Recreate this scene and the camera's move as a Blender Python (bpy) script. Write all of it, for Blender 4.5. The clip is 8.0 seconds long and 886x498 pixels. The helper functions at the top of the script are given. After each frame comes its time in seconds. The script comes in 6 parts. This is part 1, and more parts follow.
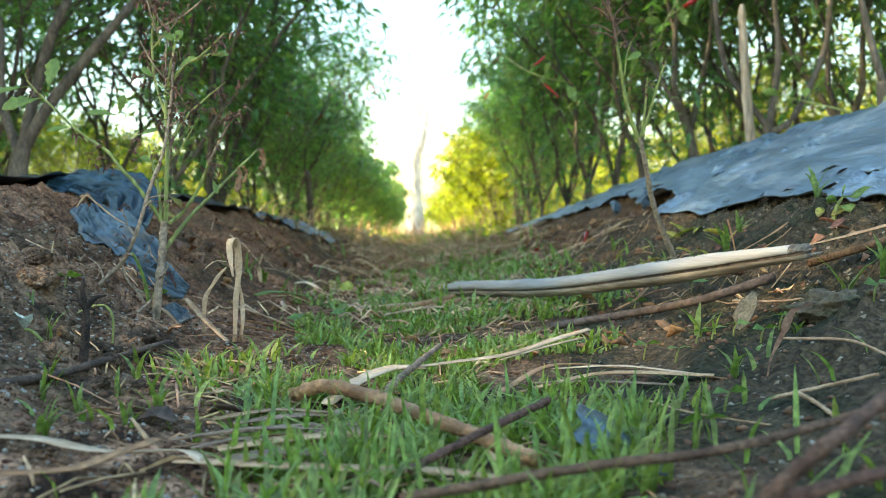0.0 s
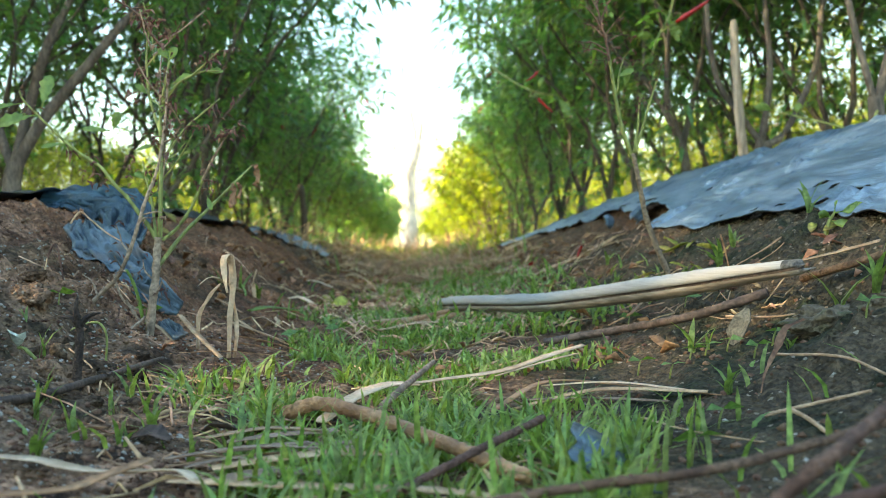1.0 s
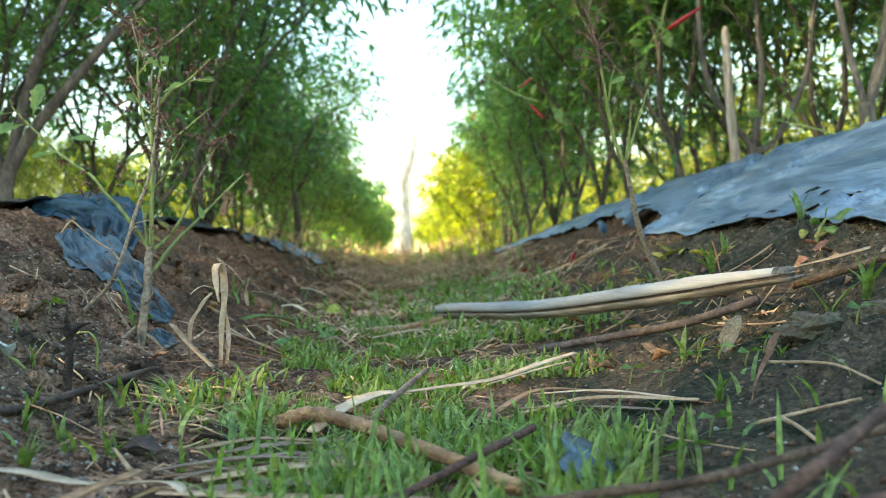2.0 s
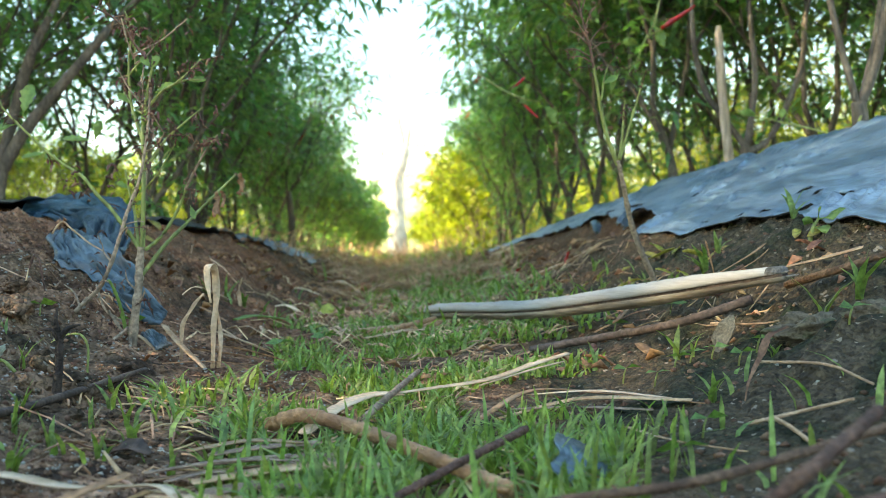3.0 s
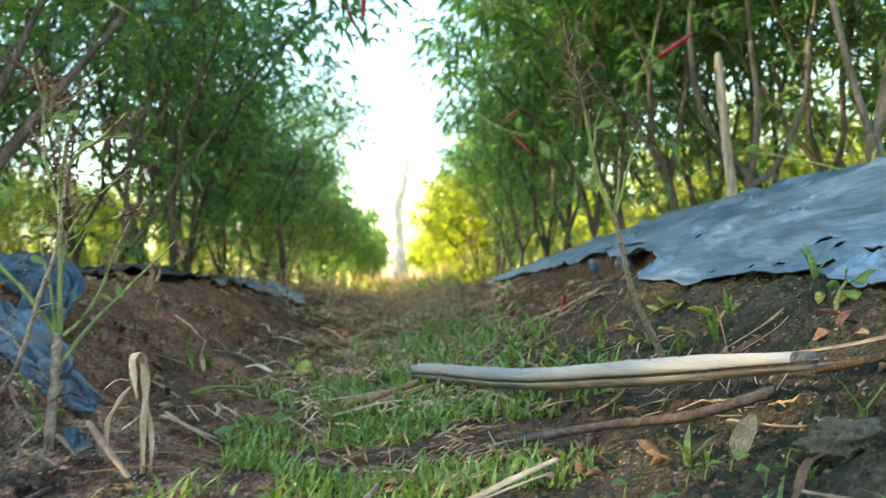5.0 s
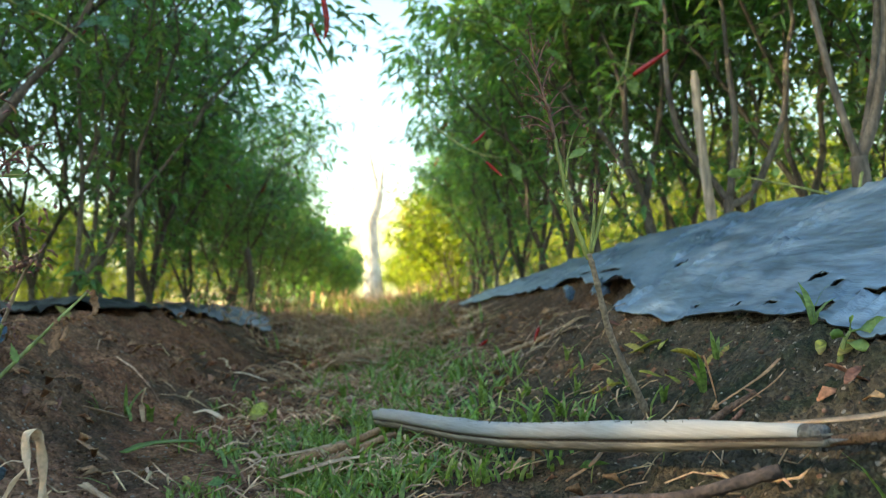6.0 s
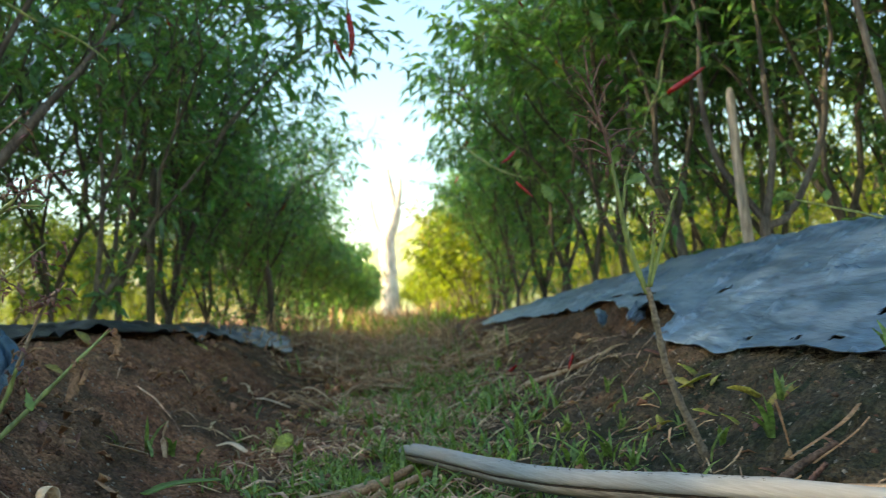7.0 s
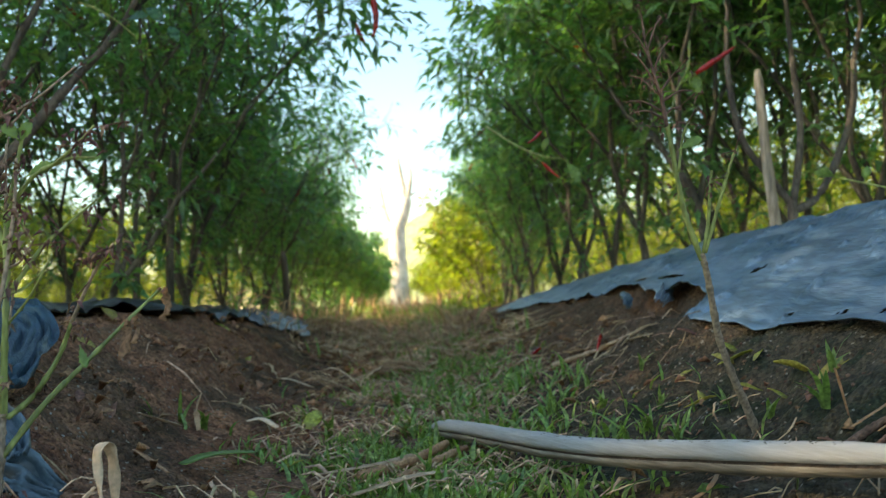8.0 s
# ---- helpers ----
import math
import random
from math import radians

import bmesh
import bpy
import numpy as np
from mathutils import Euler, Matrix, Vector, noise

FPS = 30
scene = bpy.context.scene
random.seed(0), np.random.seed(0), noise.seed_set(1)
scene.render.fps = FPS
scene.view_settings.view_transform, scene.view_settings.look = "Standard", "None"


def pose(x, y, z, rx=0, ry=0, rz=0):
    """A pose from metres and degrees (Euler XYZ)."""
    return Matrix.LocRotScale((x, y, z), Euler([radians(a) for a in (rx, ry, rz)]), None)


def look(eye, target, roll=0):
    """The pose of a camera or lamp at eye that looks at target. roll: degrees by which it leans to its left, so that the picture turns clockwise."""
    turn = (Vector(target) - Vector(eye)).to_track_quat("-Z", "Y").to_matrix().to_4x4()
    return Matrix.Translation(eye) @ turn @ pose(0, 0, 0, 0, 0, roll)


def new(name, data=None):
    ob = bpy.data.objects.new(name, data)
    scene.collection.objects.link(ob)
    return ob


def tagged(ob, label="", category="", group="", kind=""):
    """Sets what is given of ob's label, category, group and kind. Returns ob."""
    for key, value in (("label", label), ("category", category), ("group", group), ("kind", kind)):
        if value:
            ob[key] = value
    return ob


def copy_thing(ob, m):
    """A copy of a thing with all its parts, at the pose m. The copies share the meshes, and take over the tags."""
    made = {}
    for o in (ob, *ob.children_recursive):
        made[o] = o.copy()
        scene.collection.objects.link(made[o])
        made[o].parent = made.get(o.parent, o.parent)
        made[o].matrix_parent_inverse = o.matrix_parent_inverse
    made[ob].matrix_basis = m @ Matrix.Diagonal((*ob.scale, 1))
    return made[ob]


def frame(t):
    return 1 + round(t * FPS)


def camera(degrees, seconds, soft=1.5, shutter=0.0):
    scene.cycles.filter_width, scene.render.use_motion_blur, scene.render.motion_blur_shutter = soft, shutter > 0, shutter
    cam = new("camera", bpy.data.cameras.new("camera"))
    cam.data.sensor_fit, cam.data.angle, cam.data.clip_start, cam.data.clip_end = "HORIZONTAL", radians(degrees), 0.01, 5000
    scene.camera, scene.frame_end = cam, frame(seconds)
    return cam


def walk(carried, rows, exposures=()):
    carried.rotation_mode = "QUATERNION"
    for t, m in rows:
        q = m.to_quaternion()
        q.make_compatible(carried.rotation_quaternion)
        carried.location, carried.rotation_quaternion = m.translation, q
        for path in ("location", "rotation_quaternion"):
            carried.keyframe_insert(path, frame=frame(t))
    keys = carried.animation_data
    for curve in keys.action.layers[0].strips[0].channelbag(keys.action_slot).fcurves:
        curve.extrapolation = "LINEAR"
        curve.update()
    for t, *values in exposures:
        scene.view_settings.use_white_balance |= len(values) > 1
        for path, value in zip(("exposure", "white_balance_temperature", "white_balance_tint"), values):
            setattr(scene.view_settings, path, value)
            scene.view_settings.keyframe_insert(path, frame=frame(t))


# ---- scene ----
cam = camera(53.5, 8.0, soft=0.8, shutter=0.5)
PATH = [
    (0, (0.002, 0.014, 0.084), (-0.002, 2.014, 0.049), -1.1),
    (0.5, (0.002, 0.014, 0.085), (0.005, 2.014, 0.063), -1.1),
    (1, (0.002, 0.013, 0.086), (0.012, 2.013, 0.081), -1.2),
    (1.5, (0.003, 0.013, 0.087), (0.018, 2.013, 0.096), -1.3),
    (3, (0.005, 0.015, 0.088), (0.041, 2.014, 0.095), -1.5),
    (3.5, (0.006, 0.026, 0.092), (0.022, 2.026, 0.098), -1.4),
    (4, (0.007, 0.043, 0.095), (0.001, 2.043, 0.104), -1.2),
    (4.5, (0.016, 0.072, 0.107), (0.028, 2.072, 0.134), -1.8),
    (5, (0.03, 0.11, 0.124), (0.066, 2.108, 0.186), -2.4),
    (5.2, (0.037, 0.125, 0.127), (0.075, 2.123, 0.203), -3.2),
    (6.3, (0.05, 0.205, 0.153), (0.149, 2.2, 0.259), -2.8),
    (6.5, (0.052, 0.214, 0.156), (0.142, 2.209, 0.273), -2.7),
    (7, (0.03, 0.233, 0.161), (0.085, 2.228, 0.296), -2.8),
    (7.5, (0.016, 0.241, 0.159), (0.056, 2.237, 0.286), -2.5),
    (8, (0.002, 0.246, 0.145), (0.036, 2.243, 0.261), -2.4),
]
walk(cam, [(t, look(eye, target, roll)) for t, eye, target, roll in PATH], exposures=[(0, 3.0, 9300, 6), (5, 2.95, 9250, 6), (6.5, 2.34, 8800, 7), (8, 2.2, 8800, 7)])

# ---- daylight: warm sun from one side, cut off near the camera by added unseen trees, clear sky ----
SUN_EL, SUN_AZ = radians(32), radians(-98)      # azimuth from +y towards +x
world = bpy.data.worlds.new("sky")
scene.world = world
world.use_nodes = True
wn = world.node_tree.nodes
sky = wn.new("ShaderNodeTexSky")
sky.sky_type, sky.sun_disc = "NISHITA", False
sky.sun_elevation, sky.sun_rotation = SUN_EL, SUN_AZ % (2 * math.pi)
sky.air_density, sky.dust_density, sky.ozone_density = 1.5, 0.05, 7.0
wn["Background"].inputs["Strength"].default_value = 0.10
world.node_tree.links.new(sky.outputs["Color"], wn["Background"].inputs["Color"])
sun = new("sun", bpy.data.lights.new("sun", "SUN"))
sun.data.energy, sun.data.angle, sun.data.color = 4.5, radians(1.4), (1.0, 0.9, 0.7)
to_sun = Vector((math.sin(SUN_AZ) * math.cos(SUN_EL), math.cos(SUN_AZ) * math.cos(SUN_EL), math.sin(SUN_EL)))
sun.matrix_world = look(to_sun * 30, (0, 0, 0))
cam.data.dof.use_dof, cam.data.dof.focus_distance, cam.data.dof.aperture_fstop = True, 0.55, 15.0

# ---- materials ----


def material(name, low, high, scale=40.0, rough=0.8, bump=0.3, fine=6.0, stretch=(1, 1, 1), dirt=None, dirt_scale=8.0,
             metal=0.0, grain=0.7, spread=0.0, through_light=0.0, specular=0.4, distance=0.002, island=False, tint=1.0):
    """Two-scale noise between two colours, optional patches of a third, relief, variation from piece to piece, and light passing through thin leaves."""
    m = bpy.data.materials.new(name)
    m.use_nodes = True
    n, l = m.node_tree.nodes, m.node_tree.links
    bsdf = n["Principled BSDF"]
    coord = n.new("ShaderNodeTexCoord")
    mapping = n.new("ShaderNodeMapping")
    mapping.inputs["Scale"].default_value = stretch
    l.new(coord.outputs["Object"], mapping.inputs["Vector"])

    def noise_node(sc, detail=5.0):
        t = n.new("ShaderNodeTexNoise")
        t.inputs["Scale"].default_value, t.inputs["Detail"].default_value = sc, detail
        l.new(mapping.outputs["Vector"], t.inputs["Vector"])
        return t.outputs["Fac"]

    def mix(fac, a, b, blend="MIX"):
        x = n.new("ShaderNodeMix")
        x.data_type, x.blend_type = "RGBA", blend
        for key, value in ((0, fac), (6, a), (7, b)):
            if isinstance(value, (tuple, float, int)):
                x.inputs[key].default_value = value
            else:
                l.new(value, x.inputs[key])
        return x.outputs[2]

    def ramp(fac, a, b):
        r = n.new("ShaderNodeMapRange")
        r.inputs["From Min"].default_value, r.inputs["From Max"].default_value = a, b
        l.new(fac, r.inputs["Value"])
        return r.outputs["Result"]

    big, small = noise_node(scale), noise_node(scale * fine, 4.0)
    colour = mix(ramp(big, 0.3, 0.7), (*low, 1), (*high, 1))
    colour = mix(grain, colour, mix(ramp(small, 0.35, 0.65), (0.45, 0.45, 0.45, 1), (1.45, 1.45, 1.45, 1)), "MULTIPLY")
    if dirt:
        colour = mix(ramp(noise_node(dirt_scale, 6.0), 0.52, 0.66), colour, (*dirt, 1))
    if spread:
        info = n.new("ShaderNodeNewGeometry" if island else "ShaderNodeObjectInfo")
        hsv = n.new("ShaderNodeHueSaturation")
        l.new(colour, hsv.inputs["Color"])
        rnd = info.outputs["Random Per Island" if island else "Random"]
        hue = n.new("ShaderNodeMapRange")
        hue.inputs["To Min"].default_value, hue.inputs["To Max"].default_value = 0.5 - 0.06 * spread * tint, 0.5 + 0.035 * spread * tint
        l.new(rnd, hue.inputs["Value"])
        l.new(hue.outputs["Result"], hsv.inputs["Hue"])
        val = n.new("ShaderNodeMath")
        val.operation = "MULTIPLY_ADD"
        val.inputs[1].default_value, val.inputs[2].default_value = 0.9 * spread, 1 - 0.45 * spread
        wrap = n.new("ShaderNodeMath")
        wrap.operation = "FRACT"
        mul = n.new("ShaderNodeMath")
        mul.operation = "MULTIPLY"
        mul.inputs[1].default_value = 7.31
        l.new(rnd, mul.inputs[0])
        l.new(mul.outputs[0], wrap.inputs[0])
        l.new(wrap.outputs[0], val.inputs[0])
        l.new(val.outputs[0], hsv.inputs["Value"])
        colour = hsv.outputs["Color"]
    l.new(colour, bsdf.inputs["Base Color"])
    r = n.new("ShaderNodeMapRange")
    r.inputs["To Min"].default_value, r.inputs["To Max"].default_value = max(rough - 0.12, 0.05), min(rough + 0.12, 1)
    l.new(small, r.inputs["Value"])
    l.new(r.outputs["Result"], bsdf.inputs["Roughness"])
    bsdf.inputs["Metallic"].default_value = metal
    bsdf.inputs["Specular IOR Level"].default_value = specular
    if bump:
        b = n.new("ShaderNodeBump")
        b.inputs["Strength"].default_value, b.inputs["Distance"].default_value = bump, distance
        add = n.new("ShaderNodeMath")
        l.new(big, add.inputs[0])
        l.new(small, add.inputs[1])
        l.new(add.outputs[0], b.inputs["Height"])
        l.new(b.outputs["Normal"], bsdf.inputs["Normal"])
    if through_light:
        tr = n.new("ShaderNodeBsdfTranslucent")
        l.new(mix(1.0, colour, (1.4, 1.6, 0.65, 1), "MULTIPLY"), tr.inputs["Color"])
        ms = n.new("ShaderNodeMixShader")
        ms.inputs["Fac"].default_value = through_light
        l.new(bsdf.outputs[0], ms.inputs[1])
        l.new(tr.outputs[0], ms.inputs[2])
        l.new(ms.outputs[0], n["Material Output"].inputs["Surface"])
    return m


def soil_material():
    """Red-brown loose earth on one bank, darker mossy earth on the other, with pale grains."""
    m = material("soil", (0.16, 0.06, 0.032), (0.43, 0.185, 0.095), 16, 0.95, 1.0, 9, distance=0.005, grain=0.5, specular=0.2)
    n, l = m.node_tree.nodes, m.node_tree.links
    bsdf = n["Principled BSDF"]
    brown = bsdf.inputs["Base Color"].links[0].from_socket
    coord = n.new("ShaderNodeNewGeometry")
    sep = n.new("ShaderNodeSeparateXYZ")
    l.new(coord.outputs["Position"], sep.inputs[0])
    warp = n.new("ShaderNodeTexNoise")
    warp.inputs["Scale"].default_value, warp.inputs["Detail"].default_value = 9.0, 6.0
    l.new(coord.outputs["Position"], warp.inputs["Vector"])
    add = n.new("ShaderNodeMath")
    add.operation = "MULTIPLY_ADD"
    add.inputs[1].default_value = 0.5
    l.new(warp.outputs["Fac"], add.inputs[0])
    l.new(sep.outputs["X"], add.inputs[2])
    side = n.new("ShaderNodeMapRange")
    side.inputs["From Min"].default_value, side.inputs["From Max"].default_value = 0.2, 0.36
    l.new(add.outputs[0], side.inputs["Value"])
    # the mossy zone thins out along the furrow
    fade = n.new("ShaderNodeMapRange")
    fade.inputs["From Min"].default_value, fade.inputs["From Max"].default_value = 1.1, 1.7
    fade.inputs["To Min"].default_value, fade.inputs["To Max"].default_value = 1.0, 0.5
    l.new(sep.outputs["Y"], fade.inputs["Value"])
    mossy = n.new("ShaderNodeMath")
    mossy.operation = "MULTIPLY"
    l.new(side.outputs[0], mossy.inputs[0])
    l.new(fade.outputs[0], mossy.inputs[1])
    damp = n.new("ShaderNodeTexNoise")
    damp.inputs["Scale"].default_value, damp.inputs["Detail"].default_value = 6.0, 7.0
    l.new(coord.outputs["Position"], damp.inputs["Vector"])
    dampness = n.new("ShaderNodeMapRange")
    dampness.inputs["From Min"].default_value, dampness.inputs["From Max"].default_value = 0.47, 0.57
    dampness.inputs["To Max"].default_value = 0.62
    l.new(damp.outputs["Fac"], dampness.inputs["Value"])
    where = n.new("ShaderNodeMath")
    where.operation = "MAXIMUM"
    l.new(mossy.outputs[0], where.inputs[0])
    l.new(dampness.outputs[0], where.inputs[1])
    # pale sandy earth, dug over, in the first stretch of the furrow
    close = n.new("ShaderNodeMapRange")
    close.inputs["From Min"].default_value, close.inputs["From Max"].default_value = 0.62, 0.95
    close.inputs["To Min"].default_value, close.inputs["To Max"].default_value = 1.0, 0.0
    l.new(sep.outputs["Y"], close.inputs["Value"])
    # paler strip down the furrow's middle, painted in for light missing there
    reach = n.new("ShaderNodeMath")
    reach.operation = "ABSOLUTE"
    l.new(sep.outputs["X"], reach.inputs[0])
    brightened_middle = n.new("ShaderNodeMapRange")
    brightened_middle.inputs["From Min"].default_value, brightened_middle.inputs["From Max"].default_value = 0.06, 0.17
    brightened_middle.inputs["To Min"].default_value, brightened_middle.inputs["To Max"].default_value = 0.75, 0.0
    l.new(reach.outputs[0], brightened_middle.inputs["Value"])
    pale_floor = n.new("ShaderNodeMath")
    pale_floor.operation = "MAXIMUM"
    l.new(close.outputs[0], pale_floor.inputs[0])
    l.new(brightened_middle.outputs[0], pale_floor.inputs[1])
    dug = n.new("ShaderNodeTexNoise")
    dug.inputs["Scale"].default_value, dug.inputs["Detail"].default_value = 34.0, 8.0
    l.new(coord.outputs["Position"], dug.inputs["Vector"])
    dug_range = n.new("ShaderNodeMapRange")
    dug_range.inputs["From Min"].default_value, dug_range.inputs["From Max"].default_value = 0.41, 0.58
    l.new(dug.outputs["Fac"], dug_range.inputs["Value"])
    # the near-black end puts the shade of gaps in the soil into its colour
    sandy = n.new("ShaderNodeMix")
    sandy.data_type = "RGBA"
    sandy.inputs[6].default_value, sandy.inputs[7].default_value = (0.05, 0.023, 0.015, 1), (0.54, 0.29, 0.178, 1)
    l.new(dug_range.outputs[0], sandy.inputs[0])
    upper = n.new("ShaderNodeMix")
    upper.data_type = "RGBA"
    l.new(pale_floor.outputs[0], upper.inputs[0])
    l.new(brown, upper.inputs[6])
    l.new(sandy.outputs[2], upper.inputs[7])
    moss = n.new("ShaderNodeTexNoise")
    moss.inputs["Scale"].default_value, moss.inputs["Detail"].default_value = 26.0, 8.0
    l.new(coord.outputs["Position"], moss.inputs["Vector"])
    mr = n.new("ShaderNodeMapRange")
    mr.inputs["From Min"].default_value, mr.inputs["From Max"].default_value = 0.46, 0.62
    l.new(moss.outputs["Fac"], mr.inputs["Value"])
    dark = n.new("ShaderNodeMix")
    dark.data_type = "RGBA"
    dark.inputs[6].default_value, dark.inputs[7].default_value = (0.1, 0.07, 0.043, 1), (0.036, 0.039, 0.02, 1)
    l.new(mr.outputs[0], dark.inputs[0])
    both = n.new("ShaderNodeMix")
    both.data_type = "RGBA"
    l.new(where.outputs[0], both.inputs[0])
    l.new(upper.outputs[2], both.inputs[6])
    l.new(dark.outputs[2], both.inputs[7])
    def cells(scale, low, high):
        """Crumbs of one size: each its own shade, and a rounded relief."""
        v = n.new("ShaderNodeTexVoronoi")
        v.inputs["Scale"].default_value = scale
        l.new(coord.outputs["Position"], v.inputs["Vector"])
        sc = n.new("ShaderNodeSeparateColor")
        l.new(v.outputs["Color"], sc.inputs[0])
        shade = n.new("ShaderNodeMapRange")
        shade.inputs["To Min"].default_value, shade.inputs["To Max"].default_value = low, high
        l.new(sc.outputs[0], shade.inputs["Value"])
        return shade.outputs[0], v.outputs["Distance"], sc.outputs[1]

    tone_a, dist_a, _ = cells(170.0, 0.7, 1.22)
    tone_b, dist_b, pick_b = cells(420.0, 0.62, 1.32)
    tone = n.new("ShaderNodeMath")
    tone.operation = "MULTIPLY"
    l.new(tone_a, tone.inputs[0])
    l.new(tone_b, tone.inputs[1])
    toned = n.new("ShaderNodeMix")
    toned.data_type, toned.blend_type = "RGBA", "MULTIPLY"
    toned.inputs[0].default_value = 1.0
    l.new(both.outputs[2], toned.inputs[6])
    l.new(tone.outputs[0], toned.inputs[7])
    pick = n.new("ShaderNodeMath")
    pick.operation = "GREATER_THAN"
    pick.inputs[1].default_value = 0.982
    l.new(pick_b, pick.inputs[0])
    relief = n.new("ShaderNodeMath")
    relief.operation = "MULTIPLY_ADD"
    relief.inputs[1].default_value = 2.2
    l.new(dist_a, relief.inputs[0])
    l.new(dist_b, relief.inputs[2])
    crumbly = n.new("ShaderNodeBump")
    crumbly.invert = True
    crumbly.inputs["Strength"].default_value, crumbly.inputs["Distance"].default_value = 1.0, 0.002
    l.new(relief.outputs[0], crumbly.inputs["Height"])
    l.new(bsdf.inputs["Normal"].links[0].from_socket, crumbly.inputs["Normal"])
    l.new(crumbly.outputs["Normal"], bsdf.inputs["Normal"])
    grains = n.new("ShaderNodeMix")
    grains.data_type = "RGBA"
    l.new(pick.outputs[0], grains.inputs[0])
    l.new(toned.outputs[2], grains.inputs[6])
    grains.inputs[7].default_value = (0.3, 0.23, 0.17, 1)
    l.new(grains.outputs[2], bsdf.inputs["Base Color"])
    return m


SOIL = soil_material()
CRUMB = material("soil crumbs", (0.085, 0.04, 0.025), (0.27, 0.15, 0.092), 60, 0.95, 0.5, 6, spread=0.7, island=True, tint=0.3, specular=0.2)
GRIT = material("pale grit", (0.28, 0.25, 0.2), (0.42, 0.38, 0.32), 200, 0.8, 0.3, spread=0.5, island=True)
FILM = material("weathered silver mulch film", (0.068, 0.118, 0.165), (0.175, 0.255, 0.33), 15, 0.36, 0.6, 9, (1, 0.22, 1),
                dirt=(0.24, 0.295, 0.345), dirt_scale=30, specular=0.5, distance=0.004)
FILM_DARK = material("dark mulch film", (0.012, 0.042, 0.064), (0.036, 0.098, 0.14), 14, 0.42, 0.8, 6, specular=0.35, dirt=(0.045, 0.075, 0.095), dirt_scale=10, distance=0.004)
FILM_BLACK = material("black underside of the film", (0.008, 0.009, 0.011), (0.022, 0.024, 0.027), 20, 0.45, 0.5, 6, dirt=(0.06, 0.045, 0.035), dirt_scale=25)
FILM_BLUE = material("blue grey torn film", (0.04, 0.078, 0.1), (0.12, 0.18, 0.215), 20, 0.4, 0.6, 6, dirt=(0.15, 0.125, 0.105), dirt_scale=30, distance=0.003)
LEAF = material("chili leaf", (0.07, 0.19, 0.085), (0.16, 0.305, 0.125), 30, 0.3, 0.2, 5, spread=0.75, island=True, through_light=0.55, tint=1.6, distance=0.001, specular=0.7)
# the same leaf with the sun's yellow painted into its colour
LEAF_SUNLIT = material("chili leaf with sunlight in its colour", (0.13, 0.185, 0.028), (0.27, 0.32, 0.058), 20, 0.5, 0.0, 5, spread=0.8, island=True, through_light=0.45)
STEM = material("chili stem bark", (0.055, 0.045, 0.036), (0.185, 0.152, 0.118), 40, 0.8, 0.5, 6, (1, 1, 0.3), spread=0.35)
WEED_LEAF = material("pale weed leaf", (0.17, 0.26, 0.07), (0.29, 0.39, 0.12), 60, 0.45, 0.2, 4, through_light=0.4, grain=0.25)
WEED_STEM = material("tan weed stem", (0.29, 0.19, 0.125), (0.5, 0.36, 0.25), 60, 0.75, 0.5, 6, dirt=(0.13, 0.09, 0.06), dirt_scale=60)
GREEN_STEM = material("green stem", (0.165, 0.185, 0.045), (0.33, 0.35, 0.11), 60, 0.55, 0.2, 5, (1, 1, 0.3))
GRASS = material("grass blade", (0.14, 0.22, 0.055), (0.29, 0.39, 0.125), 60, 0.45, 0.1, 4, spread=0.7, island=True, through_light=0.4)
WHITE_SHOOT = material("white shoot", (0.55, 0.6, 0.5), (0.75, 0.78, 0.7), 90, 0.5, 0.2, 4)
SPROUT = material("seedling leaf", (0.085, 0.17, 0.04), (0.16, 0.27, 0.08), 90, 0.45, 0.2, 4, through_light=0.3)
STRAW = material("dry straw", (0.42, 0.22, 0.115), (0.74, 0.47, 0.285), 90, 0.7, 0.5, 8, (1, 1, 1), grain=0.3, spread=0.5, specular=0.3, tint=0.15)
STRAW_BIT = material("straw fragments", (0.38, 0.185, 0.09), (0.78, 0.52, 0.3), 22, 0.75, 0.3, 8, spread=1.0, island=True, tint=0.35)
TWIG = material("brown twig bark", (0.085, 0.04, 0.026), (0.24, 0.125, 0.078), 90, 0.8, 1.0, 5, spread=0.25)
TAN_TWIG = material("tan peeled twig", (0.33, 0.14, 0.062), (0.62, 0.33, 0.17), 60, 0.65, 0.8, 7, (0.8, 0.35, 1), grain=0.6, dirt=(0.24, 0.11, 0.055), dirt_scale=50)
PALE_STRAW = material("bleached straw", (0.6, 0.365, 0.215), (0.84, 0.6, 0.41), 60, 0.7, 0.6, 7, spread=0.3, grain=0.25, tint=0.1)
LITTER = material("broken dead leaves", (0.22, 0.09, 0.04), (0.5, 0.25, 0.12), 60, 0.8, 0.4, 6, spread=0.6, island=True, tint=0.4)
DARK_TWIG = material("damp dark twig", (0.055, 0.034, 0.026), (0.15, 0.095, 0.072), 60, 0.8, 0.7, 5)
PALE_WOOD = material("bleached grey stalk", (0.36, 0.315, 0.275), (0.48, 0.43, 0.385), 160, 0.75, 0.35, 5, (1, 0.05, 1), grain=0.16)
SPLIT_WOOD = material("brown underside of split stalk", (0.24, 0.175, 0.12), (0.45, 0.36, 0.27), 60, 0.75, 0.6, 6, (1, 0.08, 1), dirt=(0.1, 0.075, 0.055), dirt_scale=30)
SHEATH = material("grey brown dry sheath", (0.24, 0.14, 0.09), (0.45, 0.29, 0.2), 70, 0.75, 0.5, 6, dirt=(0.12, 0.08, 0.05), dirt_scale=40)
